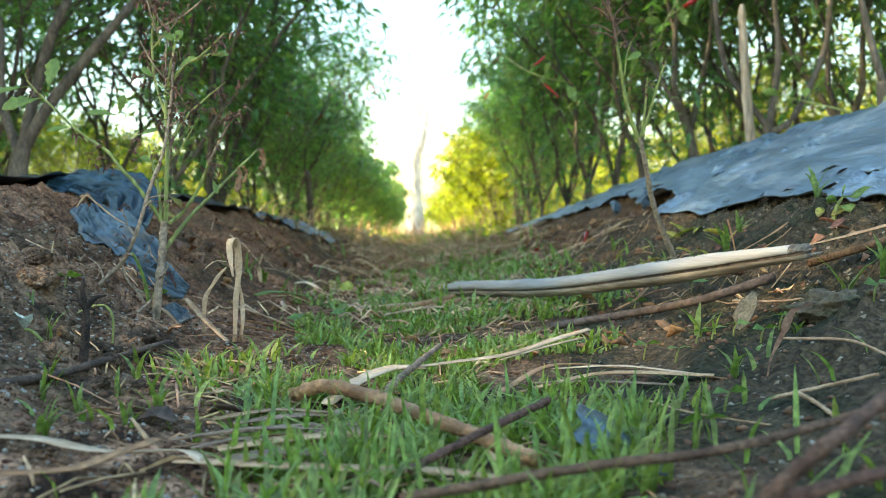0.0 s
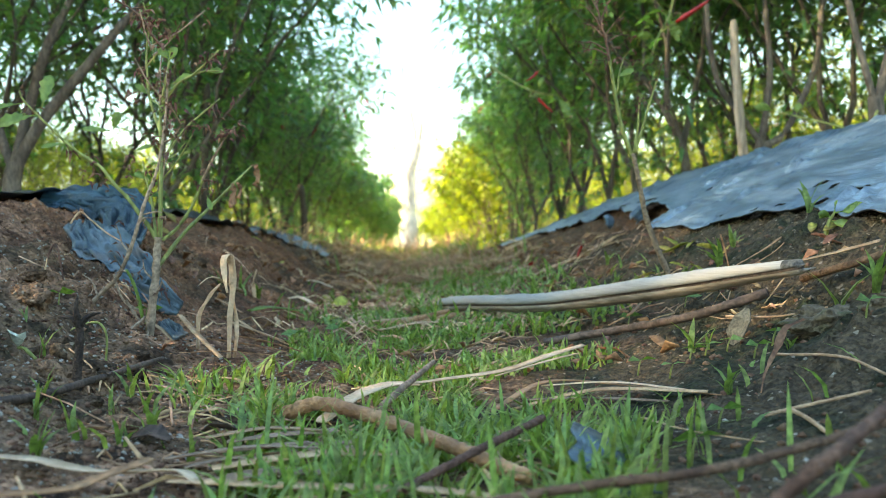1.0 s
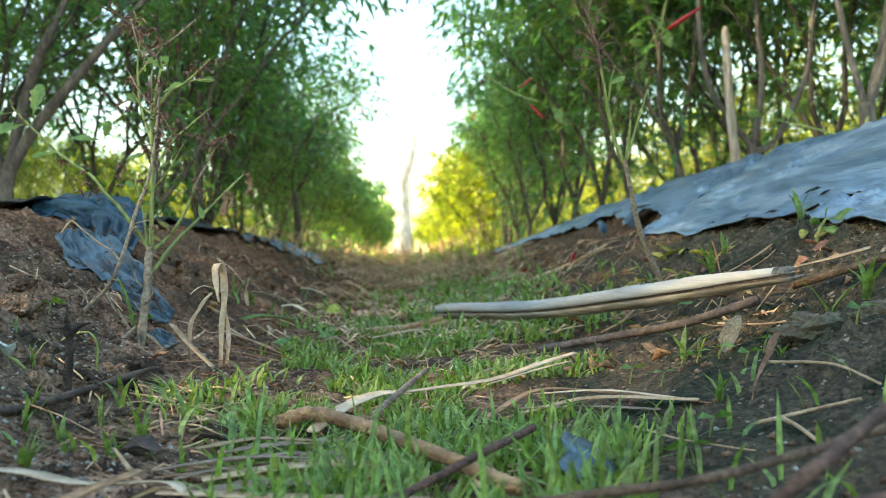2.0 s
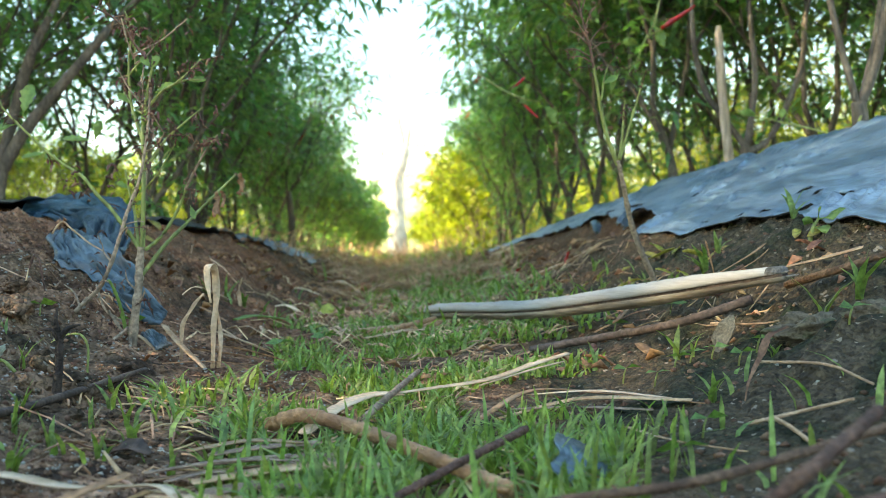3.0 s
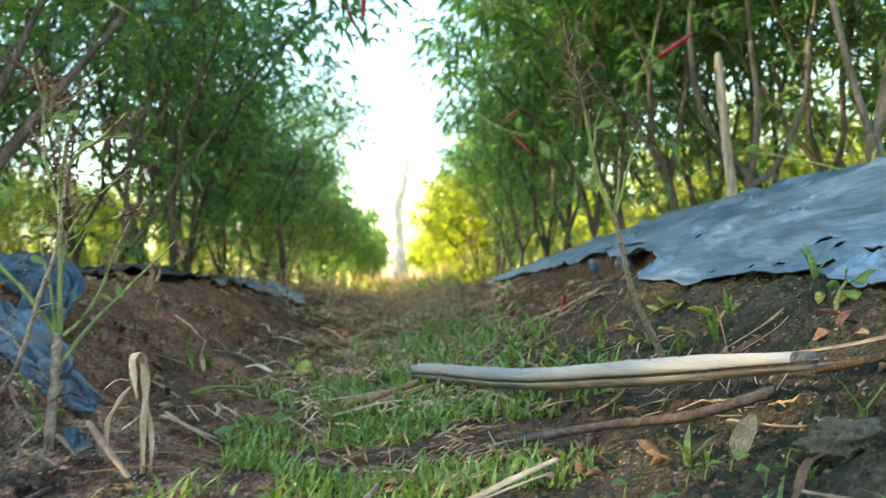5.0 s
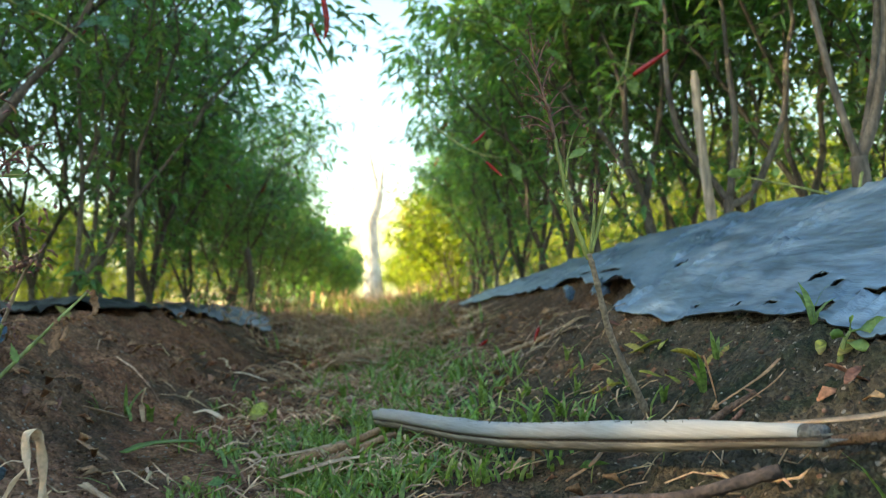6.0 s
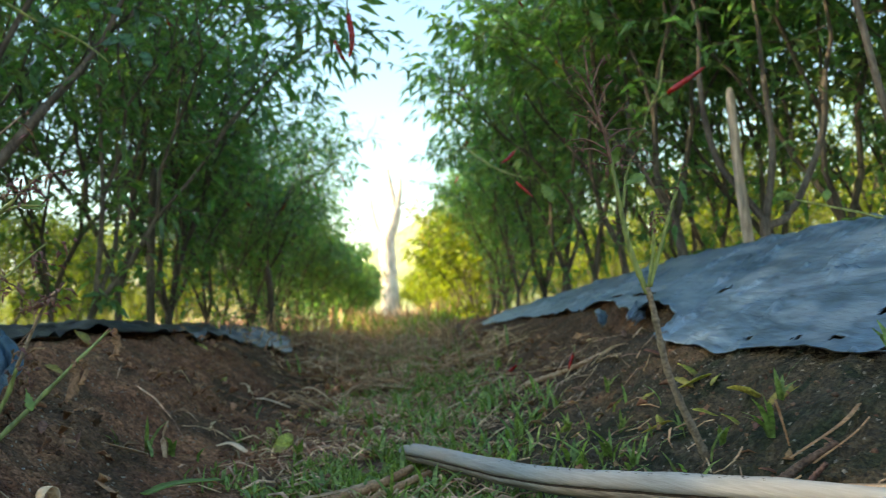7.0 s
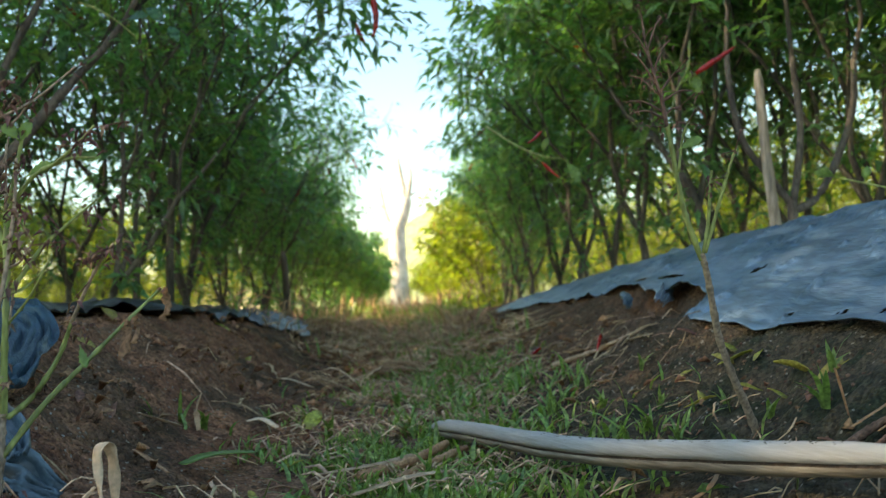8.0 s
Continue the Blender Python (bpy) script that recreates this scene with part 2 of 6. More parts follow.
STAKE = material("grey bamboo stake", (0.33, 0.25, 0.18), (0.5, 0.4, 0.3), 18, 0.75, 0.5, 10, (1, 1, 0.15), dirt=(0.2, 0.175, 0.14), dirt_scale=25, spread=0.3)
ROTTEN = material("black rotten wood", (0.02, 0.013, 0.01), (0.1, 0.066, 0.05), 160, 0.9, 1.0, 5)
DRY_LEAF = material("dry brown leaf", (0.2, 0.09, 0.045), (0.43, 0.235, 0.125), 60, 0.7, 0.5, 5, through_light=0.2, spread=0.5)
DRY_FLOWER = material("withered seed head", (0.1, 0.05, 0.036), (0.27, 0.145, 0.095), 90, 0.85, 0.3, 4, spread=0.6, island=True)
YELLOW_LEAF = material("fallen yellow leaf", (0.4, 0.33, 0.05), (0.55, 0.5, 0.12), 60, 0.55, 0.3, 5, dirt=(0.3, 0.19, 0.06), dirt_scale=25, through_light=0.25, spread=0.4)
CHILI = material("ripe red chili", (0.30, 0.007, 0.006), (0.42, 0.018, 0.011), 60, 0.25, 0.1, 3)
STONE = material("mossy stone", (0.09, 0.062, 0.038), (0.24, 0.175, 0.11), 60, 0.9, 0.9, 6, dirt=(0.07, 0.09, 0.04), dirt_scale=70, distance=0.003)
FLAKE = material("weathered bark flake", (0.12, 0.1, 0.07), (0.24, 0.205, 0.15), 90, 0.85, 0.7, 6, dirt=(0.13, 0.12, 0.08), dirt_scale=90)
LICHEN = material("grey lichen specks", (0.14, 0.12, 0.1), (0.26, 0.23, 0.2), 200, 0.9, 0.4)
CHAR = material("charred wood", (0.08, 0.07, 0.062), (0.24, 0.215, 0.19), 90, 0.8, 0.8, 5)
# distance haze and sunlight are mixed into this pale green
HILL = material("wooded hill with haze in its colour", (0.15, 0.185, 0.085), (0.27, 0.3, 0.15), 0.08, 0.95, 0.0, 8)
DEAD_WOOD = material("sunlit dead wood", (0.62, 0.52, 0.42), (0.78, 0.69, 0.58), 3, 0.8, 0.5, 8, (1, 1, 0.2), distance=0.02)

for m in (PALE_WOOD, SPLIT_WOOD):
    # the grain runs along the lying stalk
    grain_map = m.node_tree.nodes["Mapping"]
    grain_map.vector_type = "TEXTURE"
    grain_map.inputs["Rotation"].default_value[2] = radians(22.1)
    grain_map.inputs["Scale"].default_value = (1, 14, 1)

# ---- geometry helpers ----
rng = random.Random(7)


class Geo:
    """Collects vertices and faces of one mesh."""

    def __init__(self):
        self.v, self.f = [], []

    def tube(self, pts, radii, n=6, cap=True, arc=None):
        """A tube through points; arc (from, to) in degrees leaves a trough instead of a full ring."""
        pts = [Vector(p) for p in pts]
        first, ref = len(self.v), Vector((0.3, 0.2, 1)).normalized()
        for i, p in enumerate(pts):
            d = (pts[min(i + 1, len(pts) - 1)] - pts[max(i - 1, 0)]).normalized()
            if abs(d.dot(ref)) > 0.93:
                ref = Vector((1, 0.1, 0))
            u = d.cross(ref).normalized()
            w = u.cross(d)
            for k in range(n):
                a = 2 * math.pi * k / n if arc is None else radians(arc[0] + (arc[1] - arc[0]) * k / (n - 1))
                self.v.append(p + (u * math.cos(a) + w * math.sin(a)) * radii[i])
        span = n if arc is None else n - 1
        for i in range(len(pts) - 1):
            for k in range(span):
                a, b = first + i * n + k, first + i * n + (k + 1) % n
                self.f.append((a, b, b + n, a + n))
        if arc is not None:
            for i in range(len(pts) - 1):
                a = first + i * n
                self.f.append((a, a + n, a + 2 * n - 1, a + n - 1))
        if cap:
            self.f.append(tuple(range(first + n - 1, first - 1, -1)))
            end = first + (len(pts) - 1) * n
            self.f.append(tuple(range(end, end + n)))

    def leaf(self, base, d, length, width, droop=0.3, fold=0.25, simple=False):
        """A folded, drooping lance-shaped leaf."""
        base, d = Vector(base), Vector(d).normalized()
        side = d.cross(Vector((0, 0, 1)))
        side = side.normalized() if side.length > 0.05 else Vector((1, 0, 0))
        side = (Matrix.Rotation(rng.uniform(-0.9, 0.9), 3, d) @ side).normalized()
        up = side.cross(d).normalized()
        i = len(self.v)
        spine = lambda s: base + d * (length * s) + Vector((0, 0, -droop * length * s * s))
        if simple:
            m = spine(0.45)
            self.v += [base, m + side * width * 0.5 + up * fold * width * 0.5, m - side * width * 0.5 + up * fold * width * 0.5, spine(1)]
            self.f += [(i, i + 1, i + 3), (i, i + 3, i + 2)]
            return
        m = spine(0.4)
        lift = up * fold * width * 0.5
        self.v += [base, m + side * width * 0.5 + lift, m - side * width * 0.5 + lift, m - lift * 0.3, spine(1)]
        self.f += [(i, i + 3, i + 1), (i, i + 2, i + 3), (i + 1, i + 3, i + 4), (i + 3, i + 2, i + 4)]

    def blade(self, base, lean, height, width, bend, turn):
        """A grass blade: a narrow folded strip that bends over."""
        base = Vector(base)
        out = Vector((math.cos(lean), math.sin(lean), 0))
        side = Vector((-math.sin(lean + turn), math.cos(lean + turn), 0))
        i = len(self.v)
        for s, wd in ((0, 0.7), (0.35, 1.0), (0.7, 0.75)):
            p = base + Vector((0, 0, height * (s - 0.35 * bend * s * s))) + out * (height * bend * s * s)
            self.v += [p - side * width * wd * 0.5, p + side * width * wd * 0.5]
        self.v.append(base + Vector((0, 0, height * (1 - 0.35 * bend))) + out * height * bend)
        self.f += [(i, i + 1, i + 3, i + 2), (i + 2, i + 3, i + 5, i + 4), (i + 4, i + 5, i + 6)]

    def ribbon(self, pts, widths, twist=0.0, thick=0.0012, fold=0.25):
        """A flat dry stalk or leaf through points, V-folded, with thickness."""
        pts = [Vector(p) for p in pts]
        i, n = len(self.v), len(pts)
        for k, p in enumerate(pts):
            d = (pts[min(k + 1, n - 1)] - pts[max(k - 1, 0)]).normalized()
            side = d.cross(Vector((0, 0, 1)))
            side = side.normalized() if side.length > 0.1 else Vector((1, 0, 0))
            side = Matrix.Rotation(twist * (0.3 + k / max(1, n - 1)), 3, d) @ side
            up = side.cross(d).normalized()
            w = widths[k] * 0.5
            self.v += [p - side * w + up * fold * w, p + up * thick, p + side * w + up * fold * w,
                       p + side * w * 0.96 + up * (fold * w - thick), p - up * thick * 0.4, p - side * w * 0.96 + up * (fold * w - thick)]
        for k in range(n - 1):
            a = i + 6 * k
            for q in range(6):
                self.f.append((a + q, a + (q + 1) % 6, a + 6 + (q + 1) % 6, a + 6 + q))
        self.f += [tuple(i + q for q in range(5, -1, -1)), tuple(i + 6 * (n - 1) + q for q in range(6))]

    def blob(self, c, r, squash=0.7, rough=0.25):
        """A small irregular lump."""
        i, c = len(self.v), Vector(c)
        ring = 4
        self.v.append(c + Vector((0, 0, r * squash)))
        for z, q in ((0.45, 0.85), (-0.4, 0.9)):
            for k in range(ring):
                a = 2 * math.pi * (k + rng.uniform(-0.25, 0.25)) / ring
                s = r * q * (1 + rng.uniform(-rough, rough))
                self.v.append(c + Vector((math.cos(a) * s, math.sin(a) * s, z * r * squash)))
        self.v.append(c - Vector((0, 0, r * squash)))
        for k in range(ring):
            k2 = (k + 1) % ring
            self.f += [(i, i + 1 + k, i + 1 + k2), (i + 1 + k, i + 1 + ring + k, i + 1 + ring + k2, i + 1 + k2), (i + 1 + ring + k, i + 1 + 2 * ring, i + 1 + ring + k2)]


def mesh_of(name, geo, mat, smooth=True):
    me = bpy.data.meshes.new(name)
    me.from_pydata([tuple(p) for p in geo.v], [], geo.f)
    me.materials.append(mat)
    if smooth:
        me.polygons.foreach_set("use_smooth", [True] * len(me.polygons))
    me.update()
    return me


def part(name, geo, mat, parent=None, label="", smooth=True):
    """One mesh object, under its thing where a parent is given."""
    ob = new(name, geo if isinstance(geo, bpy.types.Mesh) else mesh_of(name, geo, mat, smooth))
    if parent is not None:
        ob.parent = parent
    return tagged(ob, label)


def thing(name, at, label, category, group=""):
    """An empty at the base of a thing, to carry its parts."""
    ob = new(name)
    ob.location, ob.empty_display_size = at, 0.02
    return tagged(ob, label, category, group)


def curve(pts, n=10):
    """A smooth line through a few points."""
    pts = [Vector(p) for p in pts]
    ext = [pts[0] * 2 - pts[1]] + pts + [pts[-1] * 2 - pts[-2]]
    out = []
    for i in range(1, len(ext) - 2):
        p0, p1, p2, p3 = ext[i - 1:i + 3]
        for k in range(n):
            s = k / n
            out.append(0.5 * ((2 * p1) + (p2 - p0) * s + (2 * p0 - 5 * p1 + 4 * p2 - p3) * s * s + (3 * p1 - p0 - 3 * p2 + p3) * s ** 3))
    return out + [pts[-1]]


# ---- the ground: a furrow between two planted beds ----
BED_X = [-40, -3.2, -3.0, -2.7, -2.35, -2.1, -1.95, -1.6, -1.35, -1.2, -0.95, -0.70, -0.46, -0.38, -0.28, -0.235, -0.17, -0.08, 0.0, 0.13,
         0.19, 0.235, 0.30, 0.36, 0.45, 0.60, 0.78, 0.98, 1.2, 1.35, 1.5, 1.62, 1.8, 2.05, 2.3, 2.6, 2.8, 3.0, 40]
BED_Z = [0, 0, 0.06, 0.17, 0.17, 0.06, 0, 0, 0.06, 0.14, 0.16, 0.157, 0.146, 0.131, 0.072, 0.032, 0.004, -0.008, -0.010, 0,
         0.018, 0.036, 0.075, 0.105, 0.16, 0.235, 0.262, 0.25, 0.12, 0.02, 0, 0.02, 0.12, 0.22, 0.22, 0.12, 0.02, 0, 0]


def bend(y):
    """The furrow drifts slowly to one side as it runs on."""
    return 0.03 * np.clip(np.asarray(y, float) - 0.5, 0, 25)


def height(x, y):
    x, y = np.asarray(x, float), np.asarray(y, float)
    k = np.interp(y, [1.9, 3.5, 6.0, 24, 27], [1, 0.78, 0.5, 0.5, 0])
    hollow = 0.011 * np.exp(-((x - 0.235) / 0.05) ** 2 - ((y - 0.92) / 0.13) ** 2)
    return np.interp(x + bend(y), BED_X, BED_Z) * k - 0.012 * np.clip(y - 3, 0, 25) - hollow


def value_noise(x, y, seed):
    """Smooth value noise on a unit lattice, 0 to 1."""
    xi, yi = np.floor(x).astype(np.int64), np.floor(y).astype(np.int64)
    fx, fy = x - xi, y - yi
    fx, fy = fx * fx * (3 - 2 * fx), fy * fy * (3 - 2 * fy)

    def h(a, b):
        q = (a * 374761393 + b * 668265263 + seed * 974634777) & 0x7FFFFFFF
        q = ((q ^ (q >> 13)) * 1274126177) & 0x7FFFFFFF
        return ((q ^ (q >> 16)) & 0xFFFF) / 65535.0

    return (h(xi, yi) * (1 - fx) + h(xi + 1, yi) * fx) * (1 - fy) + (h(xi, yi + 1) * (1 - fx) + h(xi + 1, yi + 1) * fx) * fy


def rough_height(x, y):
    """The ground with clods, crumbs and small hollows."""
    x, y = np.asarray(x, float), np.asarray(y, float)
    bank = np.clip(np.abs(x + bend(y) + 0.02) / 0.2 - 0.3, 0.35, 1.0)
    lump = (value_noise(x * 14, y * 14, 1) - 0.5) * 0.020 + (value_noise(x * 38, y * 38, 2) - 0.5) * 0.013
    crumb = np.abs(value_noise(x * 95, y * 95, 3) - 0.5) * 0.012 + (value_noise(x * 180, y * 180, 4) - 0.5) * 0.005
    # loose dug-over earth close by
    crumb += (np.abs(value_noise(x * 60, y * 60, 5) - 0.5) * 0.014 + (value_noise(x * 240, y * 240, 6) - 0.5) * 0.003) * np.interp(y, [0.75, 1.0], [1, 0]) * np.interp(x, [-0.08, -0.04, 0.12, 0.2], [1, 0.2, 0.2, 0.7])
    crumb -= 0.004 + 0.007 * np.interp(y, [0.75, 1.1], [1, 0]) * np.interp(x, [-0.3, -0.15], [1, 0.2])
    # washed out under the torn edge of the film
    crumb -= 0.026 * np.exp(-((x - 0.372) / 0.032) ** 2) * np.interp(y, [1.36, 1.46, 1.95, 2.15], [0, 1, 1, 0])
    near = np.interp(np.hypot(x, y), [4, 12], [1, 0.0])
    return height(x, y) + (lump + crumb) * bank * near


def rest(x, y, lift=0.0):
    """A point on the ground."""
    return Vector((x, y, float(rough_height(x, y)) + lift))


def steps(*runs):
    out = []
    for a, b, s in runs:
        out += list(np.arange(a, b, s))
    return np.array(out)


def grid_mesh(name, X, Y, Z, keep, mat):
    """A mesh from a lattice of points; keep marks the faces that stay."""
    r, c = X.shape
    idx = np.arange(r * c).reshape(r, c)
    quads = np.stack([idx[:-1, :-1], idx[:-1, 1:], idx[1:, 1:], idx[1:, :-1]], -1)[keep]
    used = np.unique(quads)
    remap = np.full(r * c, -1)
    remap[used] = np.arange(len(used))
    me = bpy.data.meshes.new(name)
    me.from_pydata(np.stack([X.ravel(), Y.ravel(), Z.ravel()], -1)[used].tolist(), [], remap[quads].tolist())
    me.materials.append(mat)
    me.polygons.foreach_set("use_smooth", [True] * len(me.polygons))
    me.update()
    return me


far_x = np.array([6, 7, 9, 12, 17, 25, 40, 70, 120, 220, 420.0])
gx = np.concatenate([-far_x[::-1], steps((-5.9, -1.6, 0.14), (-1.6, -0.56, 0.03), (-0.56, -0.34, 0.006), (-0.34, 0.34, 0.005), (0.34, 0.48, 0.006), (0.48, 1.6, 0.03), (1.6, 5.9, 0.14)), far_x])
gy = np.concatenate([[-420.0, -120, -40, -15, -8, -5, -3, -2], steps((-1.4, 0.2, 0.05), (0.2, 0.9, 0.004), (0.9, 1.3, 0.006), (1.3, 2.4, 0.012), (2.4, 6, 0.04), (6, 28, 0.25)),
                     [29.0, 32, 40, 60, 100, 180, 300, 480]])
GX, GY = np.meshgrid(gx, gy)
ground = new("ground", grid_mesh("ground", GX, GY, rough_height(GX, GY), np.ones((len(gy) - 1, len(gx) - 1), bool), SOIL))
tagged(ground, "loose brown soil furrow between raised planting beds", "ground", kind="structure")

hx, hy = np.meshgrid(np.linspace(-260, 320, 60), np.linspace(170, 420, 24))
hz = -6 + 42 * np.exp(-((hx - 20) / 50) ** 2 - ((hy - 300) / 80) ** 2) + 22 * np.exp(-((hx + 190) / 70) ** 2 - ((hy - 330) / 80) ** 2)
hz += (value_noise(hx / 14, hy / 14, 9) - 0.5) * 4
hill = new("hill", grid_mesh("hill", hx, hy, hz, np.ones((23, 59), bool), HILL))
tagged(hill, "pale sunlit wooded hill far behind the field", "hill", kind="structure")

# ---- mulch film on the beds ----


def film_sheet(name, y0, y1, edge, top, mat, label, holes, seed, folds=(), rumple=1.0, lift=0.006, step=0.004, sag=0.008):
    """A torn plastic sheet over a bed, from its ragged lower edge to its far side."""
    ys = steps((y0, 0.5, step * 3), (0.5, 2.2, step), (2.2, y1, step * 3)) if y0 < 0.5 else np.arange(y0, y1, step * 2.5)
    u = np.concatenate([np.linspace(0, 0.30, 54), np.linspace(0.32, 1, 30)])
    e = np.interp(ys, *zip(*edge)) + (value_noise(ys * 14, ys * 0, seed) - 0.5) * 0.011 + (value_noise(ys * 45, ys * 0, seed + 1) - 0.5) * 0.003
    U, Y = np.meshgrid(u, ys)
    XS = e[:, None] + (top - e[:, None]) * U
    X = XS - bend(Y)
    wr = np.abs(value_noise(X * 9 + Y * 4, Y * 3.0, seed + 2) - 0.5) * 0.006 + np.abs(value_noise(X * 30 + Y * 12, Y * 9, seed + 3) - 0.5) * 0.003
    wr += (value_noise(X * 5 - Y * 13, Y * 6 + X * 5, seed + 5) - 0.5) * 0.005
    wr *= rumple * 0.55
    if rumple > 2:
        pleat = value_noise(X * 14 + Y * 6, Y * 5 - X * 8, seed + 9)
        wr += 0.008 * np.clip(1 - np.abs(pleat - 0.5) / 0.2, 0, 1)
    curl = np.exp(-U / 0.03) * (value_noise(Y * 16, Y * 0, seed + 4) - 0.25) * 0.009
    Z = height(X, Y) + lift + wr + curl - sag * np.exp(-U / 0.02) * 0.5
    Z += 0.008 * np.exp(-U / 0.028) * np.clip(value_noise(Y * 7, Y * 0, seed + 6) - 0.3, 0, 1) + 0.005 * np.exp(-U / 0.012) * value_noise(Y * 33, Y * 0, seed + 7)
    # long tight creases along the bed
    crease = value_noise(XS * 42 + Y * 2.4, Y * 1.3, seed + 8)
    Z += 0.0022 * np.clip(1 - np.abs(crease - 0.5) / 0.06, 0, 1) * np.clip(U / 0.1, 0, 1)
    Z = np.maximum(Z, rough_height(X, Y) + 0.003)
    for fold_x, fold_y, run, tall in folds:
        Z += tall * np.exp(-(((XS - fold_x) - (Y - fold_y) * 0.06) / 0.006) ** 2) * np.clip(1 - np.abs(Y - fold_y) / run, 0, 1)
    keep = np.ones((len(ys) - 1, len(u) - 1), bool)
    cx, cy = (XS[:-1, :-1] + XS[1:, 1:]) / 2, (Y[:-1, :-1] + Y[1:, 1:]) / 2
    for hx0, hy0, rx, ry in holes:
        ang = np.arctan2((cy - hy0) / ry, (cx - hx0) / rx)
        wob = 1 + 0.35 * np.sin(ang * 3 + hy0 * 40) + 0.2 * np.sin(ang * 5 + hx0 * 90)
        keep &= ((cx - hx0) / rx) ** 2 + ((cy - hy0) / ry) ** 2 > wob
    film = thing(name, (0, 0, 0), label, "mulch film")
    ob = part("sheet", grid_mesh("sheet", X, Y, Z, keep, mat), mat, film)
    sol = ob.modifiers.new("thickness", "SOLIDIFY")
    sol.thickness, sol.offset = 0.0012, -1
    ob.data.materials.append(FILM_BLACK)
    sol.material_offset = sol.material_offset_rim = 1
    return film


film_one = film_sheet("mulch_film", -0.9, 4.9, [(-0.9, 0.36), (0.7, 0.34), (0.83, 0.348), (0.93, 0.349), (0.99, 0.358), (1.12, 0.35), (1.26, 0.35), (1.38, 0.352), (1.40, 0.385), (1.43, 0.41), (1.6, 0.425), (1.68, 0.405), (1.78, 0.42), (1.95, 0.432), (2.2, 0.416), (3.0, 0.40), (4.1, 0.388), (4.9, 0.62)],
           1.05, FILM, "weathered silver grey plastic mulch film, torn along its lower edge",
           [(0.366, 0.835, 0.008, 0.016), (0.390, 0.80, 0.004, 0.022), (0.411, 0.92, 0.006, 0.011), (0.40, 0.87, 0.004, 0.007), (0.370, 1.10, 0.003, 0.010),
            (0.373, 1.0, 0.003, 0.008), (0.373, 0.93, 0.003, 0.009), (0.452, 1.37, 0.007, 0.018), (0.455, 1.75, 0.006, 0.06), (0.452, 1.92, 0.006, 0.04), (0.40, 0.66, 0.006, 0.014), (0.44, 0.70, 0.005, 0.008)],
           21, [(0.466, 1.09, 0.14, 0.007), (0.52, 0.85, 0.2, 0.004), (0.50, 1.5, 0.2, 0.004), (0.56, 1.2, 0.3, 0.004)])
film_two = film_sheet("mulch_film", 0.75, 3.1, [(0.75, -0.49), (0.95, -0.46), (1.12, -0.405), (1.3, -0.415), (1.5, -0.448), (1.64, -0.445), (1.74, -0.378), (1.9, -0.368), (2.14, -0.368), (2.34, -0.32), (2.5, -0.272), (2.7, -0.268), (3.1, -0.31)], -0.98, FILM_DARK,
           "dark dusty plastic mulch film, crumpled over the bed's shoulder", [], 51, rumple=5.0, step=0.006, lift=0.003)


def torn_strip(name, pts, widths, mat, label, seed, crumple=0.012, film=None, fold=1.0):
    """A loose strip of film that hangs down the bank in long sharp folds, with frayed sides."""
    line = curve(pts, 14)
    n, cols = len(line), 30
    X, Y, Z = np.zeros((n, cols)), np.zeros((n, cols)), np.zeros((n, cols))
    face = Vector((0.35, -0.75, 0.55)).normalized()
    for i, p in enumerate(line):
        d = (line[min(i + 1, n - 1)] - line[max(i - 1, 0)]).normalized()
        side = d.cross(face).normalized()
        w = np.interp(i / (n - 1), np.linspace(0, 1, len(widths)), widths)
        for k in range(cols):
            s = k / (cols - 1) - 0.5
            fray = 1 + 0.5 * (float(value_noise(np.array(i * 0.13), np.array(float(k > cols // 2)), seed)) - 0.5)
            ridge = 1 - 3.0 * abs(float(value_noise(np.array((i * 0.07 + k * 0.05) * fold), np.array((k * 0.34 - i * 0.03) * fold), seed + 1)) - 0.5)
            small = abs(float(value_noise(np.array(i * 0.22 + k * 0.1), np.array(k * 0.5 - i * 0.12), seed + 2)) - 0.5)
            q = p + side * (w * s * fray) + face * (crumple * (ridge * 1.6 - 0.8) + crumple * 0.9 * small * fold)
            q.z = max(q.z, float(rough_height(q.x, q.y)) + 0.002)
            X[i, k], Y[i, k], Z[i, k] = q
    ob = new(name, grid_mesh(name, X, Y, Z, np.ones((n - 1, cols - 1), bool), mat))
    sol = ob.modifiers.new("thickness", "SOLIDIFY")
    sol.thickness, sol.offset = 0.0008, 1
    ob.parent = film
    return tagged(ob, label, "" if film else "mulch film")


torn_strip("torn_film_strip", [(-0.338, 0.865, 0.116), (-0.317, 0.82, 0.104), (-0.291, 0.803, 0.084), (-0.266, 0.794, 0.066), (-0.256, 0.787, 0.058)], [0.016, 0.044, 0.056, 0.042, 0.022], FILM_BLUE,
           "torn blue grey strip trailing down the bank", 31, 0.007, film_two)
torn_strip("torn_film_strip", [(-0.276, 0.781, 0.068), (-0.259, 0.782, 0.055), (-0.247, 0.79, 0.046), (-0.229, 0.795, 0.035)], [0.014, 0.03, 0.034, 0.016], FILM_BLUE,
           "torn blue grey strip trailing down the bank", 33, 0.004, film_two)
torn_strip("film_scrap", [(-0.218, 0.715, 0.031), (-0.208, 0.702, 0.026), (-0.196, 0.687, 0.021)], [0.008, 0.013, 0.01], FILM_BLUE, "small scrap of blue grey film on the bank", 36, 0.003)
